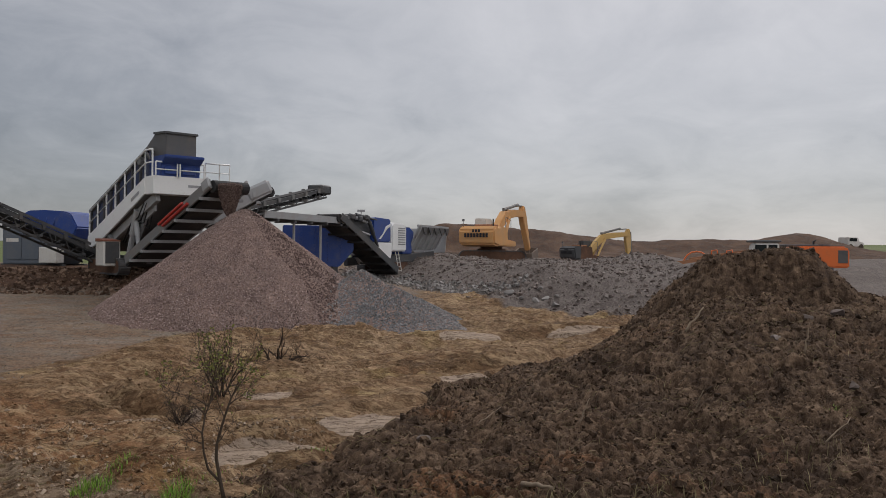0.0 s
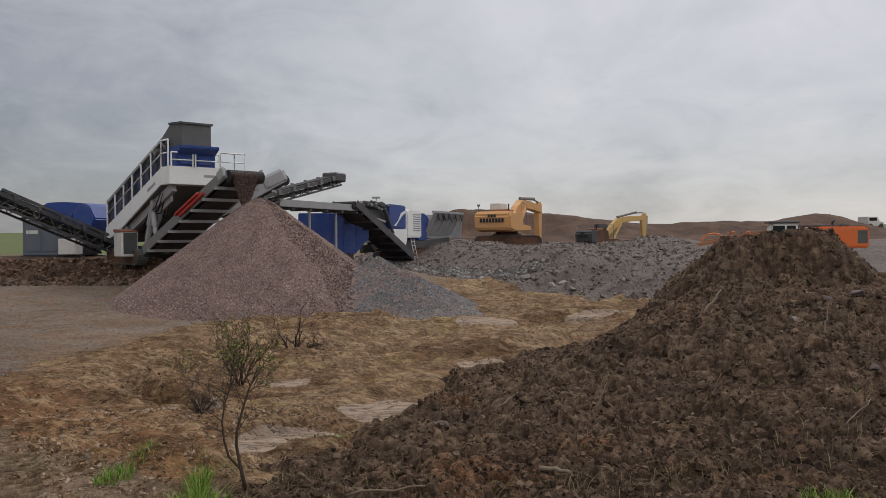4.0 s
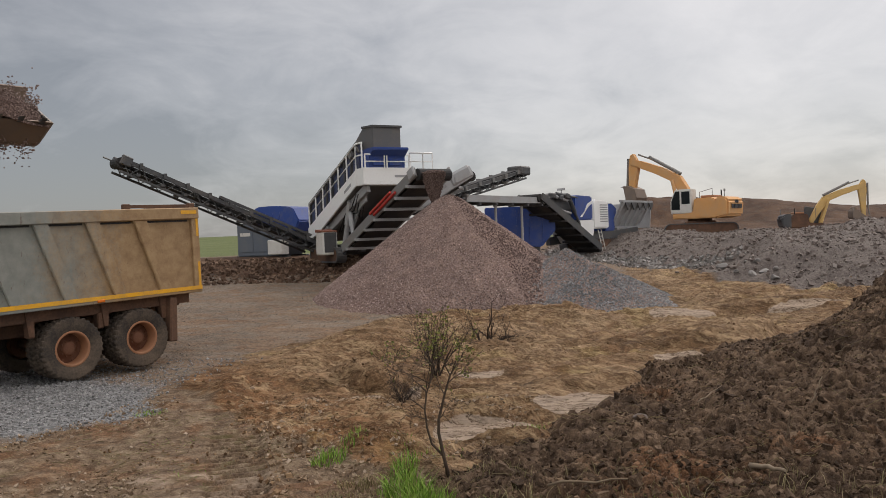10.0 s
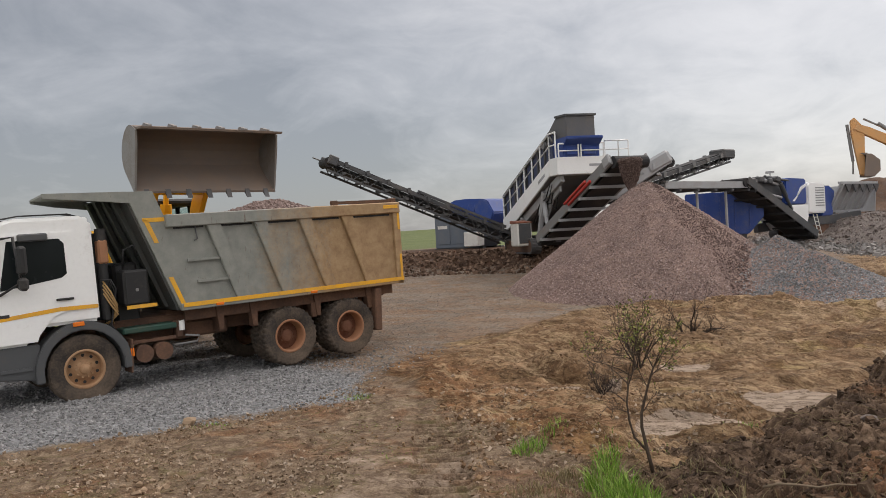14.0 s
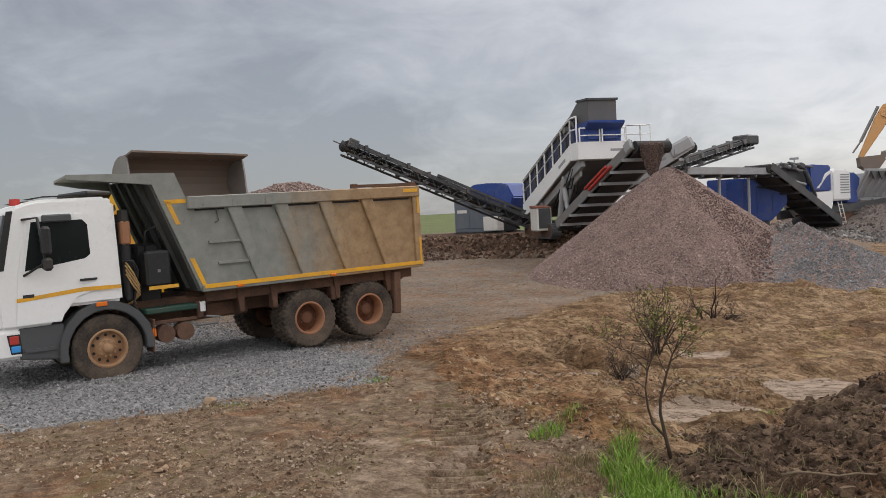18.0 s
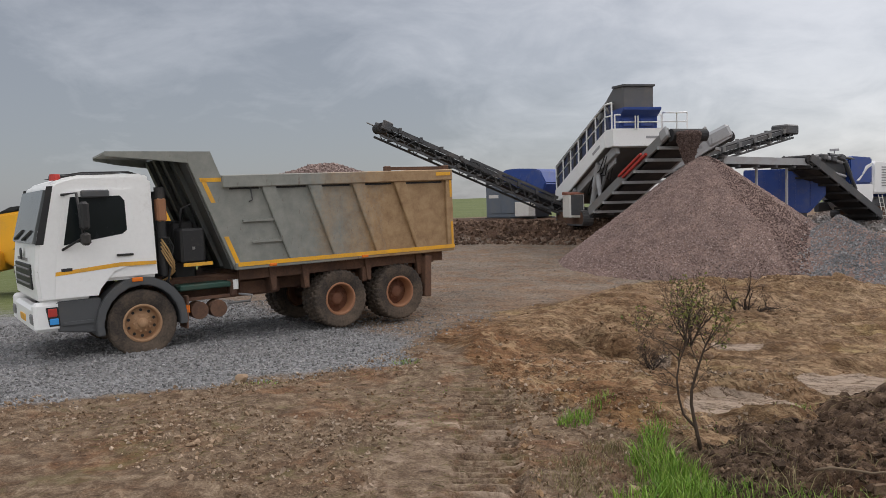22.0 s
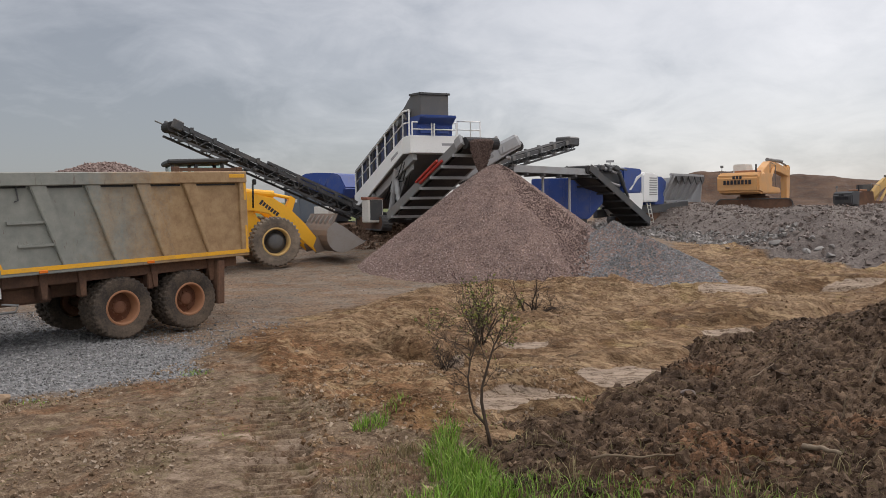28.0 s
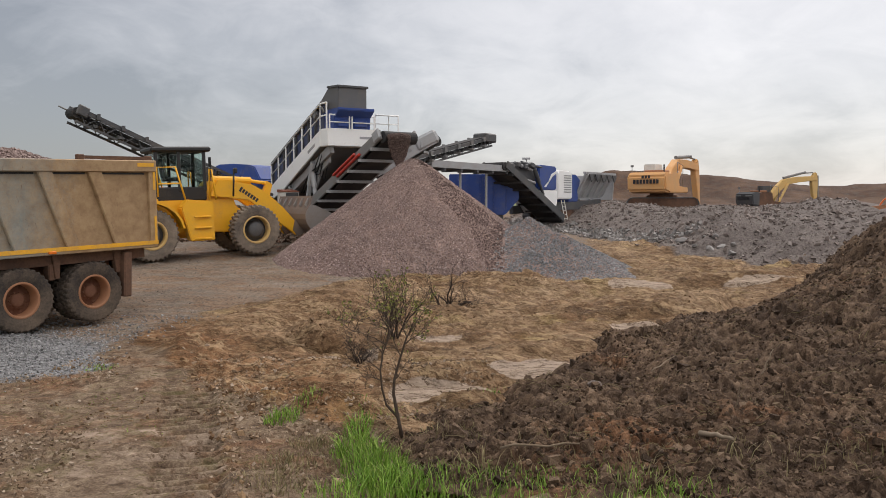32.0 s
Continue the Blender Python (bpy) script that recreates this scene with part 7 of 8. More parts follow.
    prof = [(1.24, -0.41)] + arc + [(0.44, 0.70), (0.72, 0.90)]
    inner = [(1.22, -0.37)] + [(0.44 + (x - 0.44) * 0.92, 0.13 + (z - 0.13) * 0.92) for x, z in arc] + [(0.48, 0.67), (0.74, 0.86)]
    add_prism(bm, prof + inner[::-1], -W / 2, W / 2)
    bmesh.ops.translate(bm, vec=(0.22, 0, 0), verts=bm.verts)
    bucket = part("bucket", bm, M["worn_steel"], boom, "worn steel loading bucket")
    for s in (-1, 1):
        bm = BM()
        add_prism(bm, [(1.24, -0.42), (0.44, -0.41)] + arc[1:] + [(0.52, 0.68), (0.70, 0.45)], s * W / 2 - 0.02, s * W / 2 + 0.02)
        bmesh.ops.translate(bm, vec=(0.22, 0, 0), verts=bm.verts)
        part("side_plate", bm, M["scuffed"], bucket, "scuffed pale bucket side")
    for i in range(7):
        y = -W / 2 + W * (i + 0.5) / 7
        bm = BM()
        add_prism(bm, [(1.40, -0.35), (1.40, -0.43), (1.62, -0.43)], y - 0.05, y + 0.05)
        part("tooth", bm, M["dark_steel"], bucket)
    for i in range(6):
        y = -W / 2 + W * (i + 0.4) / 6
        bm = BM()
        add_prism(bm, [(0.54, 0.58), (0.66, 0.70), (0.88, 0.83), (0.84, 0.88), (0.58, 0.76)], y - 0.04, y + 0.04)
        part("spill_rib", bm, M["scuffed"], bucket)
    for k in (-0.55, 0.55):
        bm = BM()
        add_prism(bm, [(0.17, -0.2), (-0.14, -0.14), (-0.14, 0.14), (0.17, 0.40)], k - 0.10, k + 0.10)
        part("hinge_lug", bm, M["worn_steel"], bucket)
    for piece in (bucket, *bucket.children):
        piece.data.transform(Matrix.Diagonal((0.88, 1, 0.96, 1)))
    return l, boom, bucket


def make_clear_glass():
    m, t, p = material("cab_glass")
    p.inputs["Base Color"].default_value = (0.75, 0.85, 0.82, 1)
    p.inputs["Transmission Weight"].default_value = 1.0
    p.inputs["Roughness"].default_value = 0.03
    p.inputs["IOR"].default_value = 1.1
    return m


M["clear_glass"] = make_clear_glass()
loader, loader_boom, loader_bucket = make_loader()


def heap_mesh(w, d, h, n, seed, mat_core, mat_stone, root, size=(0.04, 0.09)):
    """A mound of gravel, w by d, h high, under root."""
    xs, ys = np.linspace(-w / 2, w / 2, 40), np.linspace(-d / 2, d / 2, 34)
    X, Y = np.meshgrid(xs, ys)

    def hz(x, y):
        r = np.sqrt((2 * x / w) ** 2 + (2 * y / d) ** 2)
        return h * np.clip(1.06 - r ** 1.25, -0.25, 1) + 0.05 * fbm(x + seed, y, 2.5, 3, seed)
    Z = hz(X, Y)
    i = np.arange(X.size).reshape(X.shape)
    quads = np.stack([i[:-1, :-1], i[:-1, 1:], i[1:, 1:], i[1:, :-1]], -1).reshape(-1, 4)
    core = new("core", mesh_arrays("core", np.stack([X, Y, Z], -1).reshape(-1, 3), quads, mat_core, True))
    core.parent = root
    rng = np.random.default_rng(seed)
    x, y = rng.uniform(-w / 2, w / 2, n), rng.uniform(-d / 2, d / 2, n)
    st = stones("gravel", np.stack([x, y, hz(x, y)], -1), rng.uniform(*size, n), mat_stone, seed)
    tagged(st, kind="stuff").parent = root


# what lies in the truck's bed, and what the loader tips into it
truck_load = thing("truck_load", "heaped brown gravel in the tipper bed", "gravel load", at=TRUCK @ pose(-4.2, 0, 2.0))
heap_mesh(4.2, 2.2, 0.66, 8000, 3, M["pile_red"], M["red_stone"], truck_load, (0.03, 0.06))
bucket_load = thing("bucket_load", "brown gravel tipped from the loader bucket", "gravel load", at=pose(-17, 14, 3))
heap_mesh(2.82, 1.45, 0.56, 10000, 8, M["pile_core_damp"], M["dark_stone"], bucket_load, (0.016, 0.036))


def falling(seed, n, size, spread):
    """A ragged curtain of falling stones, thicker in strands."""
    rng = np.random.default_rng(seed)
    x = rng.uniform(-1, 1, n)
    x = x + 0.10 * np.sin(9 * x + seed) + 0.05 * np.sin(23 * x)
    z = rng.normal(0, 0.55, n) - 0.35 * np.abs(np.sin(4.3 * x + seed))
    p = np.stack([x, rng.normal(0, 0.5, n), z], -1) * np.array(spread)
    root = thing("falling_gravel", "curtain of brown gravel falling off the bucket", "gravel", "falling gravel")
    tagged(stones("gravel", p, rng.uniform(*size, n), M["red_stone"], seed), kind="stuff").parent = root
    return root


clumps = [falling(60 + i, 4800, (0.014, 0.034), (1.35, 0.26, 0.50)) for i in range(4)]

# the stream off the belt head: a narrowing spout of loose gravel, stirred as it falls
STREAM = Vector((-6.86, 25.30, 3.95))
stream = thing("gravel_stream", "brown gravel pouring off the conveyor head", "gravel", at=Matrix.Translation(STREAM))


def fill_stream():
    rng = np.random.default_rng(77)
    n = 12000
    k = rng.random(n) ** 0.7
    a = rng.uniform(0, 2 * math.pi, n)
    r = (0.07 + 0.34 * k ** 0.8) * np.where(k > 0.9, np.sqrt(np.maximum(0, 1 - ((k - 0.9) / 0.1) ** 2)) * 0.6 + 0.4, 1) * rng.random(n) ** 0.25 + 0.012 * rng.normal(0, 1, n)
    p = np.stack([r * np.cos(a), r * np.sin(a), -0.55 + 1.02 * k], -1)
    tagged(stones("gravel", p, rng.uniform(0.02, 0.045, n), M["dark_stone"], 9), kind="stuff").parent = stream
    bm = BM()
    add_lathe(bm, [(0.001, -0.58), (0.06, -0.52), (0.20, -0.1), (0.35, 0.34), (0.30, 0.42), (0.001, 0.46)], 24, "Z")
    part("core", bm, M["pile_core_damp"], stream)


fill_stream()


# ---- plants ----
M["bark"] = coat("grey_brown_bark", (0.075, 0.055, 0.042), (0.15, 0.12, 0.095), 0.4, 0.9, 0, 12.0, 0.6, 0.15)
M["dry_twig"] = coat("dark_dry_twig", (0.045, 0.033, 0.027), (0.11, 0.085, 0.065), 0.35, 0.9, 0, 12.0, 0.4, 0.15)


def leaf_mat(name, a, b, c):
    m, t, p = material(name)
    geo = t.nodes.new("ShaderNodeNewGeometry")
    col = ramp(t, geo.outputs["Random Per Island"], [(0.0, a), (0.55, b), (1.0, c)])
    link(t, col, p.inputs["Base Color"])
    p.inputs["Roughness"].default_value = 0.6
    p.inputs["Specular IOR Level"].default_value = 0.3
    p.inputs["Transmission Weight"].default_value = 0.0
    p.inputs["Subsurface Weight"].default_value = 0.15
    p.inputs["Subsurface Radius"].default_value = (0.01, 0.02, 0.005)
    return m


M["leaf"] = leaf_mat("shrub_leaf", (0.08, 0.10, 0.02), (0.17, 0.19, 0.04), (0.28, 0.26, 0.07))
M["grass"] = leaf_mat("green_grass", (0.07, 0.14, 0.015), (0.17, 0.31, 0.035), (0.30, 0.40, 0.09))
M["dry_grass"] = leaf_mat("dry_grass", (0.12, 0.10, 0.05), (0.22, 0.18, 0.09), (0.32, 0.27, 0.15))


def grow(rng, start, way, length, radius, depth, rods, tips, bend=0.35, splits=(2, 4)):
    """Adds tapering segments of a branch and its side shoots to rods."""
    p, d = Vector(start), Vector(way).normalized()
    n = 4
    for i in range(n):
        d = (d + Vector(rng.normal(0, bend / n ** 0.5, 3)) + Vector((0, 0, 0.06))).normalized()
        q = p + d * length / n
        r0, r1 = radius * (1 - 0.75 * i / n), radius * (1 - 0.75 * (i + 1) / n)
        rods.append((p.copy(), q.copy(), r0, r1))
        if depth > 0 and (i > 0 or depth < 3):
            for _ in range(rng.integers(*splits)):
                w = (d + Vector(rng.normal(0, 0.75, 3))).normalized()
                grow(rng, q, w, length * rng.uniform(0.38, 0.62), r1 * 0.62, depth - 1, rods, tips, bend, splits)
        p = q
    tips.append((p.copy(), d.copy()))


def rods_mesh(bm, rods, seg=5):
    for a, b, r0, r1 in rods:
        d = b - a
        if d.length < 1e-4:
            continue
        add_rod(bm, a, b + d * 0.04, max(r0, 0.0022), max(r1, 0.0018), seg if r0 > 0.006 else 3)


def leaves_mesh(name, pts, size, mat, parent, seed):
    """Small folded leaves at the points."""
    rng = np.random.default_rng(seed)
    n = len(pts)
    base = np.array([(0, -0.5, 0), (0.28, 0, 0.08), (0, 0.5, 0), (-0.28, 0, 0.08)])
    q = rng.normal(0, 1, (n, 4))
    q /= np.linalg.norm(q, axis=1)[:, None]
    w, a, b, c = q.T
    R = np.stack([np.stack([1 - 2 * (b * b + c * c), 2 * (a * b - c * w), 2 * (a * c + b * w)], -1),
                  np.stack([2 * (a * b + c * w), 1 - 2 * (a * a + c * c), 2 * (b * c - a * w)], -1),
                  np.stack([2 * (a * c - b * w), 2 * (b * c + a * w), 1 - 2 * (a * a + b * b)], -1)], 1)
    v = np.einsum("nij,kj->nki", R, base) * rng.uniform(*size, n)[:, None, None] + np.asarray(pts)[:, None, :]
    t = np.array([(0, 1, 2), (0, 2, 3)])[None] + 4 * np.arange(n)[:, None, None]
    ob = new(name, mesh_arrays(name, v.reshape(-1, 3), t.reshape(-1, 3), mat))
    ob.parent = parent
    return tagged(ob, kind="stuff")


def make_sapling():
    x, y = -2.012, 7.54
    z = float(ground_z(x, y))
    t = thing("sapling", "thin thorny sapling with sparse green leaves", "tree", at=pose(x, y, z - 0.04, 0, 0, 15))
    rng = np.random.default_rng(21)
    rods, tips = [], []
    # two stems that part low down, the main one leaning to and fro
    main = ((0, 0, 0), (-0.05, 0.01, 0.24), (-0.09, 0.02, 0.46), (-0.085, 0.0, 0.60), (-0.02, -0.02, 0.84), (0.04, 0.0, 1.02), (0.14, 0.02, 1.17))
    other = ((-0.05, 0.01, 0.24), (-0.16, 0.03, 0.36), (-0.20, 0.02, 0.52), (-0.215, 0.0, 0.70), (-0.19, 0.03, 0.86), (-0.13, 0.02, 1.02))
    for stem, r in ((main, 0.019), (other, 0.013)):
        bm = BM()
        add_tube(bm, stem, [r * (1 - 0.11 * i) for i in range(len(stem))], 8)
        part("trunk", bm, M["bark"], t)
    shoots = (((0.14, 0.02, 1.17), (0.3, 0, 0.8), 0.26), ((0.04, 0, 1.02), (-0.5, 0.1, 0.9), 0.42), ((0.02, 0, 0.95), (0.8, 0.2, 0.35), 0.30), ((-0.02, -0.02, 0.84), (-0.4, 0.3, 0.9), 0.42), ((0.06, 0, 1.05), (0.1, -0.4, 0.9), 0.36),
              ((-0.13, 0.02, 1.02), (-0.2, 0, 1), 0.46), ((-0.13, 0.02, 1.02), (0.3, 0.2, 1), 0.46), ((-0.19, 0.03, 0.86), (-0.55, 0.1, 0.8), 0.46), ((-0.20, 0.02, 0.78), (0.15, -0.3, 0.9), 0.42), ((-0.215, 0, 0.70), (-0.6, 0.2, 0.7), 0.36),
              ((-0.16, 0.03, 0.94), (-0.7, -0.1, 0.9), 0.52), ((-0.15, 0.02, 0.98), (0.05, 0.1, 1), 0.50), ((-0.20, 0.02, 0.60), (-0.8, 0.1, 0.3), 0.22), ((-0.085, 0, 0.60), (0.7, 0.1, 0.6), 0.24))
    for base, way, ln in shoots:
        r, tp = [], []
        grow(rng, base, way, ln * 0.95, 0.0066, 2, r, tp, 0.40, (1, 3))
        bm = BM()
        rods_mesh(bm, r)
        part("limb", bm, M["bark"], t)
        rods += r
        tips += tp
    pts = []
    for a, b, r0, r1 in rods:
        if r0 < 0.0055 and b.z > 0.85:
            chance = 0.26 if b.z > 1.22 else (0.16 if b.x > 0.02 else 0.03)
            for _ in range(2):
                if rng.random() < chance:
                    pts.append(tuple(a.lerp(b, rng.random()) + Vector(rng.normal(0, 0.012, 3))))
    leaves_mesh("crown", pts, (0.018, 0.040), M["leaf"], t, 5)
    return t


make_sapling()


def make_dry_shrub(x, y, h, w, seed, label, stems=11, thick=0.009, bend=0.45):
    z = float(ground_z(x, y))
    s = thing("dry_shrub", label, "shrub", "bare shrubs on the clay", at=pose(x, y, z - 0.03))
    rng = np.random.default_rng(seed)
    for k in range(stems):
        a = rng.uniform(0, 2 * math.pi)
        lean = rng.uniform(0.1, 1.0) * w / h
        r, tp = [], []
        grow(rng, (0.03 * math.cos(a), 0.03 * math.sin(a), 0), (lean * math.cos(a), lean * math.sin(a), 1), h * rng.uniform(0.5, 0.98), thick, 2, r, tp, bend, (1, 3))
        bm = BM()
        rods_mesh(bm, r, 4)
        part("stem", bm, M["dry_twig"], s)
    return s


make_dry_shrub(-3.26, 10.06, 0.27, 0.22, 31, "low bare dark shrub on the clay")
make_dry_shrub(-3.32, 12.0, 0.95, 0.38, 34, "upright dark leafless shrub on the clay", 9, 0.014, 0.4)
make_dry_shrub(-3.45, 16.3, 1.05, 0.50, 32, "dark gnarled leafless shrub at the gravel edge", 6, 0.026, 0.75)


def blades(name, spots, mat, label, seed):
    """Tufts of grass: spots of (x, y, radius, count, height)."""
    rng = np.random.default_rng(seed)
    V = []
    for x, y, r, n, h in spots:
        a, d = rng.uniform(0, 2 * math.pi, n), r * rng.random(n) ** 0.6
        px, py = x + d * np.cos(a), y + d * np.sin(a) * 0.8
        pz = np.maximum(ground_z(px, py), np.where(heap_z(px, py) > ground_z(px, py) - 0.1, heap_z(px, py), -9)) - 0.02
        ln = h * rng.uniform(0.45, 1.1, n) * (1.1 - 0.6 * d / max(r, 0.01))
        tx, ty = rng.normal(0, 0.35, n) * ln, rng.normal(0, 0.35, n) * ln
        f = rng.uniform(0, math.pi, n)
        wx, wy = np.cos(f) * 0.0045, np.sin(f) * 0.0045
        b = np.stack([px, py, pz], -1)
        m = b + np.stack([tx * 0.35, ty * 0.35, ln * 0.6], -1)
        e = b + np.stack([tx, ty, ln * 0.95], -1)
        w = np.stack([wx, wy, 0 * wx], -1)
        V.append(np.stack([b - w, b + w, m - w * 0.8, m + w * 0.8, e], 1))
    V = np.concatenate(V)
    n = len(V)
    t = np.array([(0, 1, 3), (0, 3, 2), (2, 3, 4)])[None] + 5 * np.arange(n)[:, None, None]
    ob = new(name, mesh_arrays(name, V.reshape(-1, 3), t.reshape(-1, 3), mat))
    return tagged(ob, label, "grass", kind="stuff")


blades("green_grass", [(-2.45, 7.50, 0.16, 130, 0.26), (-2.30, 7.05, 0.26, 330, 0.36), (-2.05, 6.70, 0.32, 360, 0.34), (-1.85, 6.30, 0.36, 360, 0.32), (-1.5, 6.35, 0.34, 170, 0.24), (-1.1, 6.45, 0.40, 110, 0.20), (-0.6, 6.45, 0.45, 130, 0.18), (0.0, 6.55, 0.5, 150, 0.18), (0.6, 6.5, 0.4, 90, 0.16),
                       (-3.35, 7.75, 0.20, 170, 0.20), (-3.15, 7.95, 0.16, 70, 0.16), (-1.8, 5.9, 0.6, 420, 0.32), (-1.0, 5.9, 0.7, 260, 0.22), (0.3, 6.0, 0.7, 200, 0.2), (3.0, 6.7, 0.5, 300, 0.26), (3.8, 6.6, 0.5, 360, 0.26), (4.6, 6.7, 0.5, 300, 0.24),
                       (-6.85, 9.75, 0.25, 120, 0.10), (-4.7, 7.2, 0.5, 60, 0.05), (-5.6, 8.3, 0.6, 60, 0.05), (-1.55, 9.0, 0.30, 130, 0.12), (-1.1, 9.3, 0.3, 60, 0.10), (-2.3, 8.1, 0.5, 80, 0.10), (-7.6, 7.6, 0.3, 70, 0.08),
                       (2.0, 10.4, 0.25, 50, 0.12), (4.4, 9.4, 0.3, 60, 0.12)],
       M["grass"], "bright green grass tufts at the foot of the heap", 41)
blades("dry_grass", [(-2.75, 7.2, 0.30, 260, 0.14), (-2.85, 6.7, 0.35, 300, 0.13), (-2.7, 6.2, 0.4, 260, 0.13), (-0.3, 7.1, 0.8, 140, 0.22), (0.9, 7.2, 0.7, 110, 0.24), (2.2, 7.4, 0.8, 100, 0.24), (-1.6, 7.4, 0.4, 130, 0.22), (3.8, 8.0, 0.9, 80, 0.24), (-6.2, 6.2, 0.9, 120, 0.04), (-5.3, 7.4, 0.9, 120, 0.04), (-8.0, 7.5, 0.4, 90, 0.07),
                     (2.5, 9.8, 1.5, 90, 0.18), (4.5, 11.5, 1.5, 90, 0.20), (0.8, 9.5, 0.9, 70, 0.14), (-2.2, 6.9, 0.5, 160, 0.26), (-1.2, 6.6, 0.6, 110, 0.24), (0.2, 6.6, 0.7, 110, 0.24)],
       M["dry_grass"], "dry straw among the soil clods", 42)


def strands(name, label, n, box, length, keep, on, seed, lift=0.05):
    """Thin straw and root fibres that lie about, each bent in three."""
    rng = np.random.default_rng(seed)
    x, y = rng.uniform(box[0], box[1], n), rng.uniform(box[2], box[3], n)
    k = keep(x, y, rng)
    x, y = x[k], y[k]
    n = len(x)
    ln, a = rng.uniform(length[0], length[1], n), rng.uniform(0, 2 * math.pi, n)
    rows = []
    for i in range(4):
        rows.append(np.stack([x, y, on(x, y) + rng.uniform(0.002, lift, n)], -1))
        x, y = x + np.cos(a) * ln / 3, y + np.sin(a) * ln / 3
        a = a + rng.normal(0, 0.3, n)
    w = np.array([0, 0, 1.0]) * rng.uniform(0.0012, 0.003, n)[:, None]
    v = np.stack([q + sgn * w for q in rows for sgn in (-1, 1)], 1)
    t = np.array([(0, 2, 3), (0, 3, 1), (2, 4, 5), (2, 5, 3), (4, 6, 7), (4, 7, 5)])[None] + 8 * np.arange(n)[:, None, None]
    return tagged(new(name, mesh_arrays(name, v.reshape(-1, 3), t.reshape(-1, 3), M["dry_grass"])), label, "straw", kind="stuff")


def heap_top(x, y):
    g, h = ground_z(x, y), heap_z(x, y)
    return np.where(h > g - 0.1, h + heap_lump(x, y)[0] * sstep(-0.1, 0.2, h - g), g)


strands("root_fibres", "pale straw and root fibres in the soil", 1300, (-2, 7, 6.7, 14), (0.05, 0.30), lambda x, y, r: heap_z(x, y) > ground_z(x, y), heap_top, 43)
strands("lying_straw", "dead straw lying on the bare earth", 3000, (-8.5, -1.6, 4.8, 9.5), (0.03, 0.12), lambda x, y, r: (x > gravel_edge(y)) & (vnoise(x * 1.6, y * 1.6, 8) + r.normal(0, 0.15, len(x)) > 0.0), ground_z, 44, 0.012)


# ---- loose stones, rubble ----
def scatter(name, label, n, box, size, mat, keep, seed, power=3.0, lift=0.2, flat=0.7, on=None):
    rng = np.random.default_rng(seed)
    x, y = rng.uniform(box[0], box[1], n), rng.uniform(box[2], box[3], n)
    k = keep(x, y, rng) & (pans(x, y) < 0.4)
    x, y = x[k], y[k]
    s = size[0] + (size[1] - size[0]) * rng.random(len(x)) ** power
    z = (on(x, y) if on is not None else ground_z(x, y)) + s * lift
    ob = stones(name, np.stack([x, y, z], -1), s, mat, seed, flat)
    return tagged(ob, label, "stones", kind="stuff")


scatter("road_gravel", "grey crushed stone spread where the truck stands", 36000, (-17, -5.8, 4.6, 14.5), (0.012, 0.036), M["road_stone"],
        lambda x, y, r: (x < gravel_edge(y) + 0.6 * fbm(x, y, 0.6, 3, 50) + r.normal(0, 0.18, len(x))) & (r.random(len(x)) < 0.25 + 0.75 * sstep(13.8, 11.0, y + 0.35 * (x + 9))), 71, 1.6)
scatter("yard_gravel", "thin spread of brown-grey gravel on the yard", 11000, (-20, 0, 12, 30), (0.012, 0.040), M["yard_stone"],
        lambda x, y, r: (x < gravel_edge(y) + r.normal(0, 0.5, len(x))), 72, 3.0, -0.05)
scatter("pebbles", "small stones and crumbs on the bare earth", 40000, (-13, -1.5, 4.6, 10.5), (0.007, 0.040), M["clay_stone"],
        lambda x, y, r: (x > gravel_edge(y) - 0.4) & (np.abs(rut_place(x, y)[0] + 0.3) > 0.62 - 0.5 * (r.random(len(x)) < 0.08)) & (heap_z(x, y) < ground_z(x, y) + 0.02) & (vnoise(x * 1.3, y * 1.3, 4) + r.normal(0, 0.25, len(x)) > 0.0), 73, 4.0)
scatter("earth_crumbs", "torn crumbs of clay", 36000, (-8, 6, 7.4, 27), (0.008, 0.034), M["crumb"],
        lambda x, y, r: (x > gravel_edge(y) + 0.1) & (heap_z(x, y) < ground_z(x, y) + 0.02) & (pans(x, y) < 0.5) & (vnoise(x * 0.6, y * 1.5, 14) + r.normal(0, 0.12, len(x)) > 0.16), 74, 4.0)
scatter("bank_rubble", "lumps of brown earth and rock on the bank", 9000, (-26, -8.5, 28.0, 32.5), (0.02, 0.17), M["bank"],
        lambda x, y, r: r.random(len(x)) < 0.9, 75, 4.0, 0.1)
scatter("rock_rubble", "blasted brown-grey rock tipped along the bench", 52000, (-7, 14, 20, 66), (0.028, 0.14), M["rock"],
        lambda x, y, r: (y > rubble_foot(x) - 0.6 + r.normal(0, 0.8, len(x))) & (y < rubble_foot(x) + 26) & ((x < 10) | (y > 46)), 76, 8.0, 0.12, 0.7)
scatter("foot_rubble", "pale broken rock at the foot of the crusher bench", 10000, (-6, 3.5, 30, 50), (0.035, 0.19), M["pale_rock"],
        lambda x, y, r: (np.abs(y - rubble_foot(x) - 1.4) < 2.0 + r.normal(0, 0.5, len(x))) & (vnoise(x * 0.35, y * 0.35, 8) > -0.22), 77, 2.5, 0.2, 0.7)


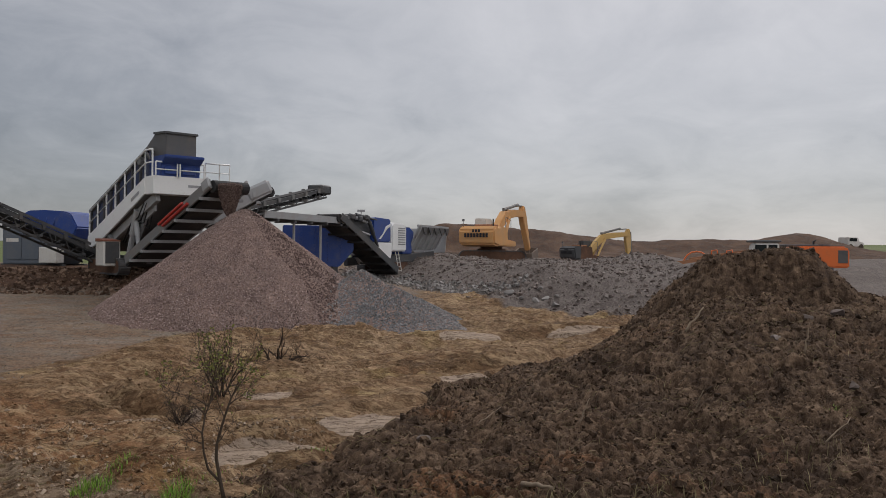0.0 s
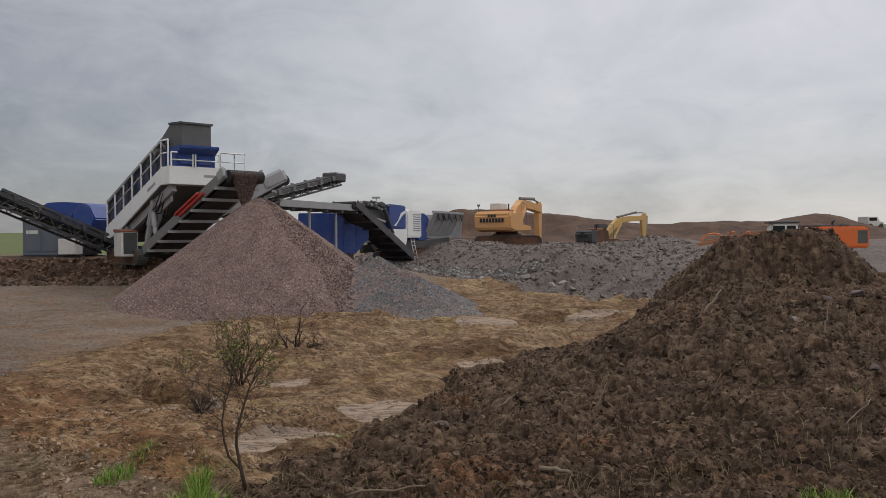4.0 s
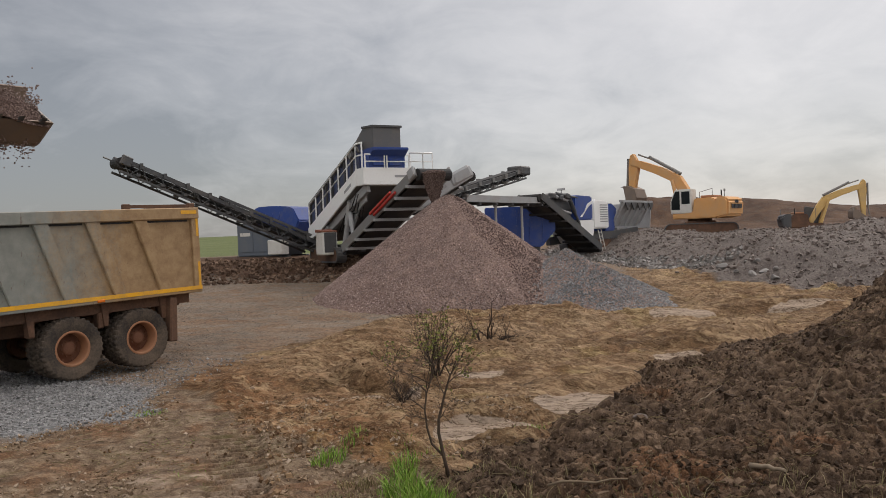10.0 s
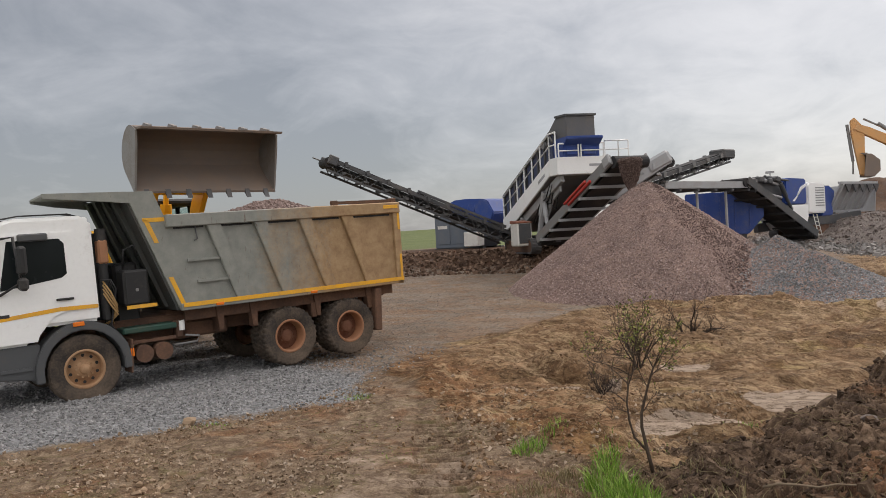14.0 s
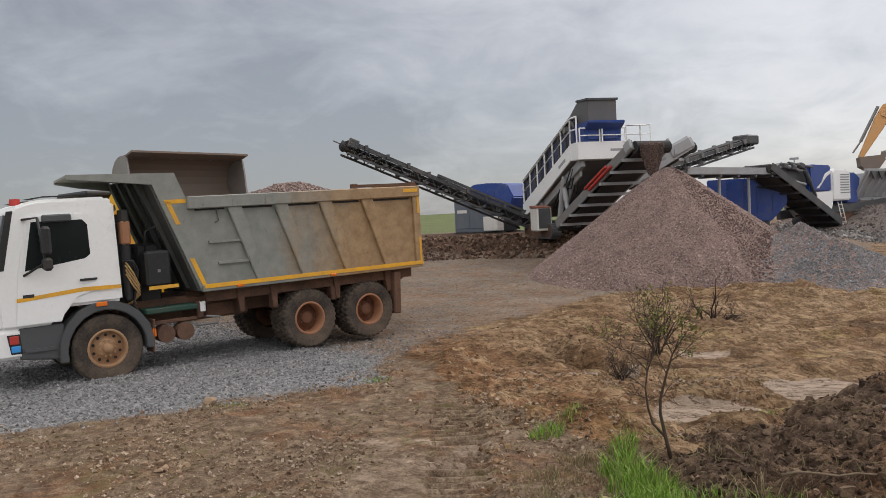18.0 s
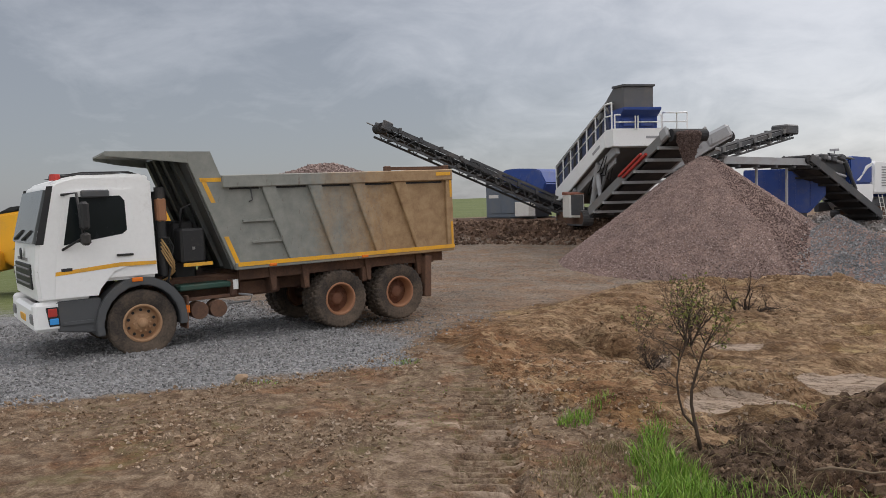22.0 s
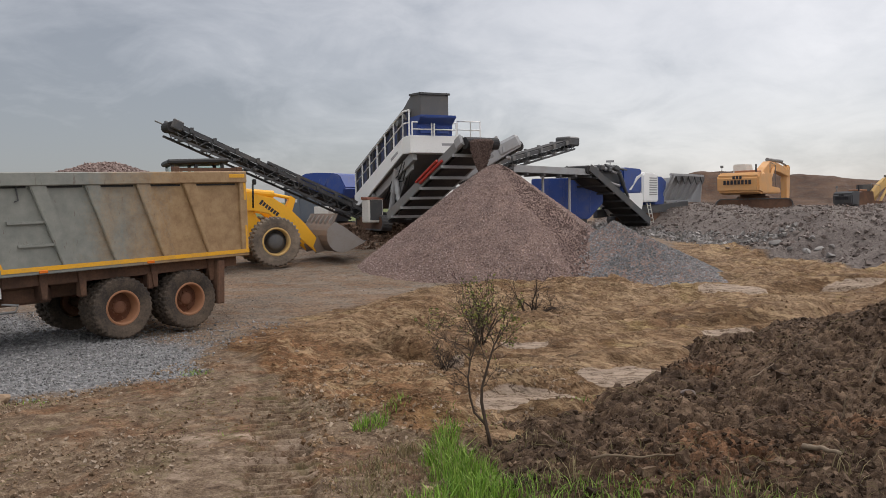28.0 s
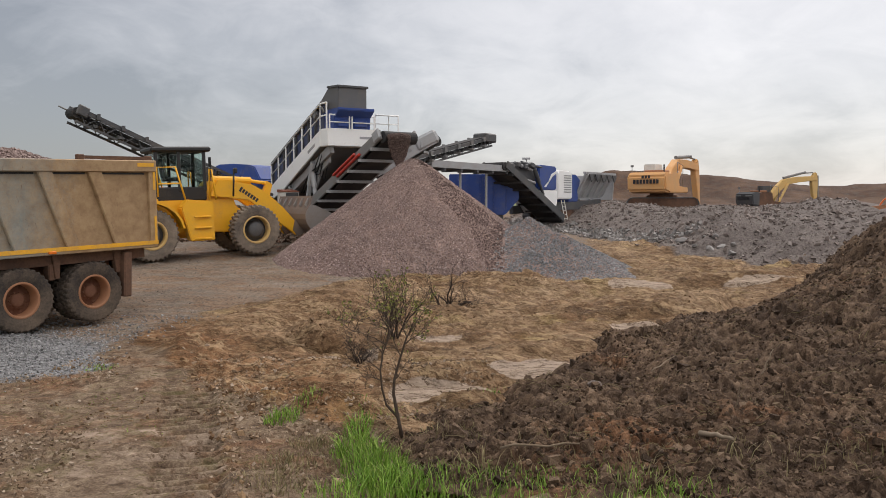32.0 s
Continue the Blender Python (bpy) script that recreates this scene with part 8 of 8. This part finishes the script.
def ridge_of_clods():
    """Clods pushed up in a line beside the crawler ruts, and along the torn edge of the clay."""
    rng = np.random.default_rng(91)
    lines = (((-6.2, 11.0), (-5.5, 10.0), 60), ((-5.3, 9.6), (-4.7, 9.0), 150), ((-4.6, 8.9), (-3.7, 8.3), 130), ((-3.7, 8.4), (-2.6, 7.7), 60), ((-4.1, 8.0), (-2.6, 5.2), 150), ((-5.0, 11.9), (-4.2, 11.3), 60), ((-4.2, 11.3), (-3.3, 10.8), 70))
    x, y = [], []
    for (x0, y0), (x1, y1), n in lines:
        k = rng.random(n)
        x.append(x0 + (x1 - x0) * k + rng.normal(0, 0.12, n))
        y.append(y0 + (y1 - y0) * k + rng.normal(0, 0.12, n))
    x, y = np.concatenate(x), np.concatenate(y)
    s = 0.012 + 0.055 * rng.random(len(x)) ** 3
    z = ground_z(x, y) + s * 0.1
    k = rng.random(len(x)) < 0.6
    tagged(stones("pushed_clods", np.stack([x, y, z], -1)[k], s[k], M["crumb"], 92, 0.7), "clods of earth pushed up beside the ruts", "earth clods", kind="stuff")
    tagged(stones("pushed_stones", np.stack([x, y, z], -1)[~k], s[~k] * 0.8, M["clay_stone"], 93, 0.6), "tan stones beside the ruts", "stones", kind="stuff")


ridge_of_clods()


def boulder(x, y, size, label, mat="grey_stone", seed=0):
    z = max(float(ground_z(x, y)), float(heap_z(x, y)) if float(heap_z(x, y)) > float(ground_z(x, y)) - 0.1 else -9)
    bm = BM()
    bmesh.ops.create_icosphere(bm, subdivisions=2, radius=0.5)
    # split off by planes, so that flat faces meet in sharp edges
    rng = np.random.default_rng(seed + 500)
    for _ in range(9):
        n = Vector(rng.normal(0, 1, 3)).normalized()
        cut = rng.uniform(0.22, 0.36)
        for v in bm.verts:
            d = v.co.dot(n) - cut
            if d > 0:
                v.co -= n * d
    for v in bm.verts:
        v.co *= 1 + 0.10 * noise.noise(v.co * 5 + Vector((seed * 3.1, 0, seed)))
        v.co.z *= 0.8
    bmesh.ops.scale(bm, vec=(size * 1.3, size * 0.9, size), verts=bm.verts)
    ob = link_mesh("stone", bm, M[mat])
    ob.matrix_world = pose(x, y, z + size * 0.12, 0, 0, seed * 40)
    return tagged(ob, label, "stone", "single stones")


for i, (x, y, s) in enumerate(((-4.62, 11.38, 0.20), (-2.25, 6.35, 0.14), (4.7, 11.6, 0.24), (5.6, 12.6, 0.26), (-0.25, 9.6, 0.15), (0.6, 9.1, 0.13), (6.3, 13.0, 0.3), (5.0, 10.0, 0.2), (-8.05, 7.62, 0.22))):
    boulder(x, y, s, "pale angular stone lying on the earth", "tan_rock" if i in (0, 1, 8) else "rock", i)
for i, (dx, dy, s) in enumerate(((0, 0, 0.10), (0.14, 0.06, 0.09), (-0.13, 0.05, 0.10), (0.05, -0.12, 0.09), (0.24, -0.05, 0.08), (-0.22, -0.06, 0.08), (0.1, 0.18, 0.09), (-0.1, 0.2, 0.07))):
    boulder(-6.4 + dx, 5.45 + dy, s, "tan crumbly lump of dry earth", "tan_rock", 20 + i)


rock_rng = np.random.default_rng(314)
for i in range(55):
    x = rock_rng.uniform(-5.0, 4.5)
    y = float(rubble_foot(x)) + rock_rng.uniform(-0.4, 2.6)
    boulder(x, y, rock_rng.uniform(0.16, 0.40), "pale angular block of blasted rock at the foot of the bench", "pale_rock", 40 + i)
for i in range(40):
    x = rock_rng.uniform(2.0, 9.5)
    y = float(rubble_foot(x)) + rock_rng.uniform(-0.2, 8.0)
    boulder(x, y, rock_rng.uniform(0.12, 0.29), "brown-grey block of blasted rock on the rubble slope", "rock", 140 + i)


def make_stick(a, b, r, seed, label):
    rng = np.random.default_rng(seed)
    a, b = Vector(a), Vector(b)
    bm = BM()
    pts = [a.lerp(b, i / 6) + Vector(rng.normal(0, 0.010, 3)) * (0 if i in (0, 6) else 1) for i in range(7)]
    add_tube(bm, pts, [r * (1 - 0.08 * i) for i in range(7)], 6)
    me = bpy.data.meshes.new("root_stick")
    bm.to_mesh(me)
    bm.free()
    me.materials.append(M["pale_wood"])
    return tagged(new("root_stick", me), label, "stick", "roots in the soil heap")


def hz(x, y):
    return max(float(heap_z(x, y)), float(ground_z(x, y))) + 0.10


for i, (x0, y0, x1, y1, up, r) in enumerate(((-0.98, 6.85, -0.2, 7.05, 0.02, 0.013), (0.7, 7.5, 0.95, 7.25, 0.05, 0.028), (3.6, 12.2, 3.95, 12.45, 0.25, 0.02), (1.6, 9.8, 1.75, 9.9, 0.28, 0.010), (2.9, 9.6, 3.0, 9.5, 0.3, 0.010), (0.4, 9.9, 0.7, 10.3, 0.12, 0.008),
                                             (4.8, 10.9, 4.9, 11.0, 0.32, 0.014), (2.2, 11.4, 2.5, 11.3, 0.14, 0.010), (5.5, 9.4, 5.6, 9.3, 0.25, 0.012), (3.9, 8.4, 4.2, 8.5, 0.2, 0.009), (1.1, 8.3, 1.15, 8.2, 0.3, 0.008), (6.4, 11.8, 6.7, 11.9, 0.2, 0.012))):
    make_stick((x0, y0, hz(x0, y0)), (x1, y1, hz(x1, y1) + up), r, 80 + i, "pale broken root sticking out of the soil")


# ---- everything that moves ----
def motions():
    # excavator on the bench: digs, slews to the crusher's hopper, empties, slews back
    keys = [
        (0.0, 62, 20, -66, -60), (0.5, 61, 16, -72, -75), (1.0, 61, 13, -78, -80), (1.5, 61, 11, -78, -70), (2.0, 61, 10, -78, -60), (2.5, 61, 10, -82, -70),
        (4.5, 63, 11, -90, -100), (5.5, 63, 12, -95, -125), (6.5, 64, 13, -98, -150), (7.0, 65, 14, -100, -165), (7.5, 70, 14, -102, -175), (8.0, 83, 28, -103, -180),
        (8.5, 91, 32, -102, -180), (9.0, 100, 35, -98, -180), (9.5, 126, 38, -92, -180), (10.0, 154, 40, -84, -178), (10.5, 174, 41, -76, -178), (11.0, 183, 42, -74, -178),
        (11.5, 187, 43, -78, -178), (12.0, 189, 44, -84, -178), (12.5, 190, 46, -90, -175), (13.0, 190, 47, -94, -172), (14.0, 190, 48, -94, -160), (14.5, 190, 48, -92, -150),
        (16.5, 190, 47, -76, -115), (17.0, 190, 47, -72, -105), (17.5, 190, 47, -68, -95), (18.0, 190, 48, -62, -80), (18.5, 190, 49, -58, -66), (19.0, 190, 50, -54, -55),
        (19.5, 190, 50, -52, -50), (20.0, 190, 50, -52, -52), (20.5, 190, 49, -54, -62), (21.0, 188, 47, -58, -80), (21.5, 180, 44, -60, -95), (22.0, 166, 41, -60, -90),
        (22.5, 148, 38, -60, -80), (23.0, 126, 34, -60, -70), (23.5, 106, 30, -60, -65), (24.0, 90, 26, -62, -60), (24.5, 73, 13, -66, -60), (26.5, 66, 9, -80, -85),
        (27.0, 66, 8, -84, -95), (28.0, 65, 8, -90, -110), (29.0, 65, 9, -94, -125), (30.0, 64, 11, -88, -110), (31.0, 64, 11, -84, -95), (32.0, 63, 13, -78, -80)]
    for i in range(4):
        walk(digger[1 + i], [(t, arm_poses(digger, *v)[i]) for t, *v in keys])
    keys = [
        (0.0, 28, 22, -84, -95), (2.0, 29, 21, -88, -105), (4.5, 28, 21, -90, -110), (6.0, 26, 22, -96, -120), (7.2, 30, 28, -92, -110), (8.2, 12, 33, -88, -110), (9.0, 3, 34, -94, -120),
        (9.8, 2, 35, -88, -115), (11.0, 10, 34, -88, -120), (13.0, 40, 34, -90, -140), (16.0, 70, 34, -80, -120), (20.0, 40, 28, -80, -90), (24.0, 30, 22, -85, -95),
        (27.0, 28, 21, -88, -95), (29.0, 28, 21, -90, -105), (32.0, 27, 22, -86, -105)]
    for i in range(4):
        walk(digger_far[1 + i], [(t, arm_poses(digger_far, *v)[i]) for t, *v in keys])

    # wheel loader: tips its bucket over the truck, backs off, drives to the pile
    def beside(yl, xl=-3.10):
        p = TRUCK @ Vector((xl, yl, 0))
        return p.x, p.y
    path = [
        (0.0, *beside(-4.6), -22.6, 56.5, 35), (9.0, *beside(-4.4), -22.6, 56.5, 35), (9.5, *beside(-3.85), -22.6, 56.5, 35), (10.0, *beside(-3.05), -22.6, 54.5, 30), (10.5, *beside(-2.65), -22.6, 56.5, 26),
        (11.0, *beside(-2.35), -22.6, 56.5, 2), (11.5, *beside(-2.25), -22.6, 57.5, -22), (12.0, *beside(-2.25), -22.6, 58.5, -36), (12.5, *beside(-2.25), -22.6, 57.5, -45), (13.0, *beside(-2.25), -22.6, 56.5, -46),
        (13.6, *beside(-2.25), -22.6, 56.5, -45), (14.4, *beside(-2.3), -22.6, 57.0, -40), (14.8, *beside(-2.35), -22.6, 57.0, -36), (16.0, *beside(-2.8), -22.6, 54.0, -30), (16.6, *beside(-3.3, -2.85), -22.6, 50, -30),
        (17.0, *beside(-3.9, -2.75), -21, 46, -30), (17.4, *beside(-4.6, -2.75), -19, 41, -28), (17.8, *beside(-5.4, -2.75), -15, 35, -25), (18.2, *beside(-6.4, -2.75), -9, 27, -20), (18.6, *beside(-7.6), 0, 14, -12),
        (19.2, -20.0, 15.4, 20, -10, 0), (19.8, -20.8, 16.5, 37, -25, 2), (20.4, -20.75, 16.75, 43, -32, 3), (21.6, -20.85, 16.65, 44, -33, 3), (22.2, -20.75, 16.8, 44, -33, 3), (23.2, -19.52, 17.97, 44, -33, 3),
        (24.5, -17.24, 20.14, 44, -33, 3), (26.0, -16.01, 21.26, 44, -33, 2), (26.5, -15.31, 21.95, 44, -33, 12), (27.0, -14.66, 22.59, 44, -33, 18), (27.5, -14.14, 23.11, 44, -33, 21), (28.0, -13.73, 23.50, 44, -33, 23), (28.5, -13.34, 23.91, 44, -33, 25), (29.0, -13.15, 24.09, 44, -33, 26), (29.5, -12.89, 24.36, 44, -33, 27), (30.0, -12.77, 24.47, 44, -33, 28), (30.5, -12.45, 24.79, 44, -33, 28), (31.0, -12.39, 24.85, 44, -32, 29), (31.5, -12.26, 24.99, 44, -31, 31),
        (32.0, -12.20, 25.1, 44, -29, 34)]
    root, arm, buck = [], [], []
    for t, x, y, h, b, q in path:
        c, s = math.cos(radians(h)), math.sin(radians(h))
        zf, zr = float(ground_z(x, y, False)), float(ground_z(x - 3.25 * c, y - 3.25 * s, False))
        root.append((t, pose(x, y, zf, 0, 0, h) @ pose(0, 0, 0.02, 0, -math.degrees(math.atan2(zf - zr, 3.25)), 0)))
        arm.append((t, pose(*PIVOT, 0, -b, 0)))
        buck.append((t, pose(LB, 0, 0, 0, -(q - b), 0)))
    walk(loader, root)
    walk(loader_boom, arm)
    walk(loader_bucket, buck)

    # gravel in the bucket, tipped into the bed
    def in_bucket(i, dx, dz, tilt):
        return root[i][1] @ arm[i][1] @ buck[i][1] @ pose(dx, 0, dz, 0, tilt, 0) @ pose(0, 0, 0, 0, 0, 90)

    def tipped(x, y, z, tilt):
        """Over the bed, the heap turned end for end where that is the shorter way round."""
        m, last = TRUCK @ pose(x, y, z, tilt, 0, 0), in_bucket(6, 1.02, 0.06, 70)
        far = last.to_quaternion().rotation_difference((TRUCK @ pose(0, 0, 0, -60, 0, 0)).to_quaternion()).angle
        return m @ pose(0, 0, 0, 0, 0, 180) if min(far, 2 * math.pi - far) > math.pi / 2 else m
    rows = [(root[i][0], in_bucket(i, 0.90, 0.18, 50)) for i in range(5)]
    rows += [(root[5][0], in_bucket(5, 0.98, 0.16, 64)), (root[6][0], in_bucket(6, 1.02, 0.06, 70))]
    rows += [(12.0, tipped(-2.95, -0.65, 3.50, -62)), (12.6, tipped(-3.0, -0.55, 3.15, -52)), (13.0, tipped(-3.05, -0.4, 2.70, -30)), (13.4, tipped(-3.1, -0.2, 2.3, -10)), (13.9, tipped(-3.2, -0.1, 2.0, 0)),
             (32.0, tipped(-3.2, -0.1, 2.0, 0))]
    walk(bucket_load, rows)
    for i, clump in enumerate(clumps):
        t0 = 11.0 + 0.5 * i
        hold = Vector((-2.95 + 0.2 * (i % 2), -0.35 + 0.08 * i, 3.62 - 0.10 * i))
        rest = [(0.0, in_bucket(0, 0.80, 0.10, 50)), (9.0, in_bucket(1, 0.80, 0.10, 50)), (10.0, in_bucket(3, 0.80, 0.10, 50)), (10.5, in_bucket(4, 0.80, 0.10, 50))]
        rest += [(t0, TRUCK @ pose(hold.x, hold.y, hold.z, 0, 0, 0)), (t0 + 0.4, TRUCK @ pose(hold.x, hold.y + 0.08, hold.z - 0.3, 0, 0, 0)), (t0 + 0.8, TRUCK @ pose(hold.x, hold.y + 0.15, 2.65, 0, 0, 0)),
                 (t0 + 1.1, TRUCK @ pose(hold.x - 0.3, 0, 1.9, 0, 0, 0)), (32.0, TRUCK @ pose(hold.x - 0.3, 0, 1.9, 0, 0, 0))]
        walk(clump, rest)
    walk(truck_load, [(0.0, TRUCK @ pose(-4.25, -0.05, 2.0)), (10.9, TRUCK @ pose(-4.25, -0.05, 2.0)), (11.6, TRUCK @ pose(-4.2, -0.05, 2.25)), (12.4, TRUCK @ pose(-4.1, -0.05, 2.48)),
                      (13.2, TRUCK @ pose(-4.05, -0.05, 2.52)), (32.0, TRUCK @ pose(-4.05, -0.05, 2.52))])
    walk(stream, [(t, Matrix.Translation(STREAM) @ pose(0, 0, 0, 0, 0, 140 * t)) for t in np.arange(0, 32.01, 0.5)])


motions()
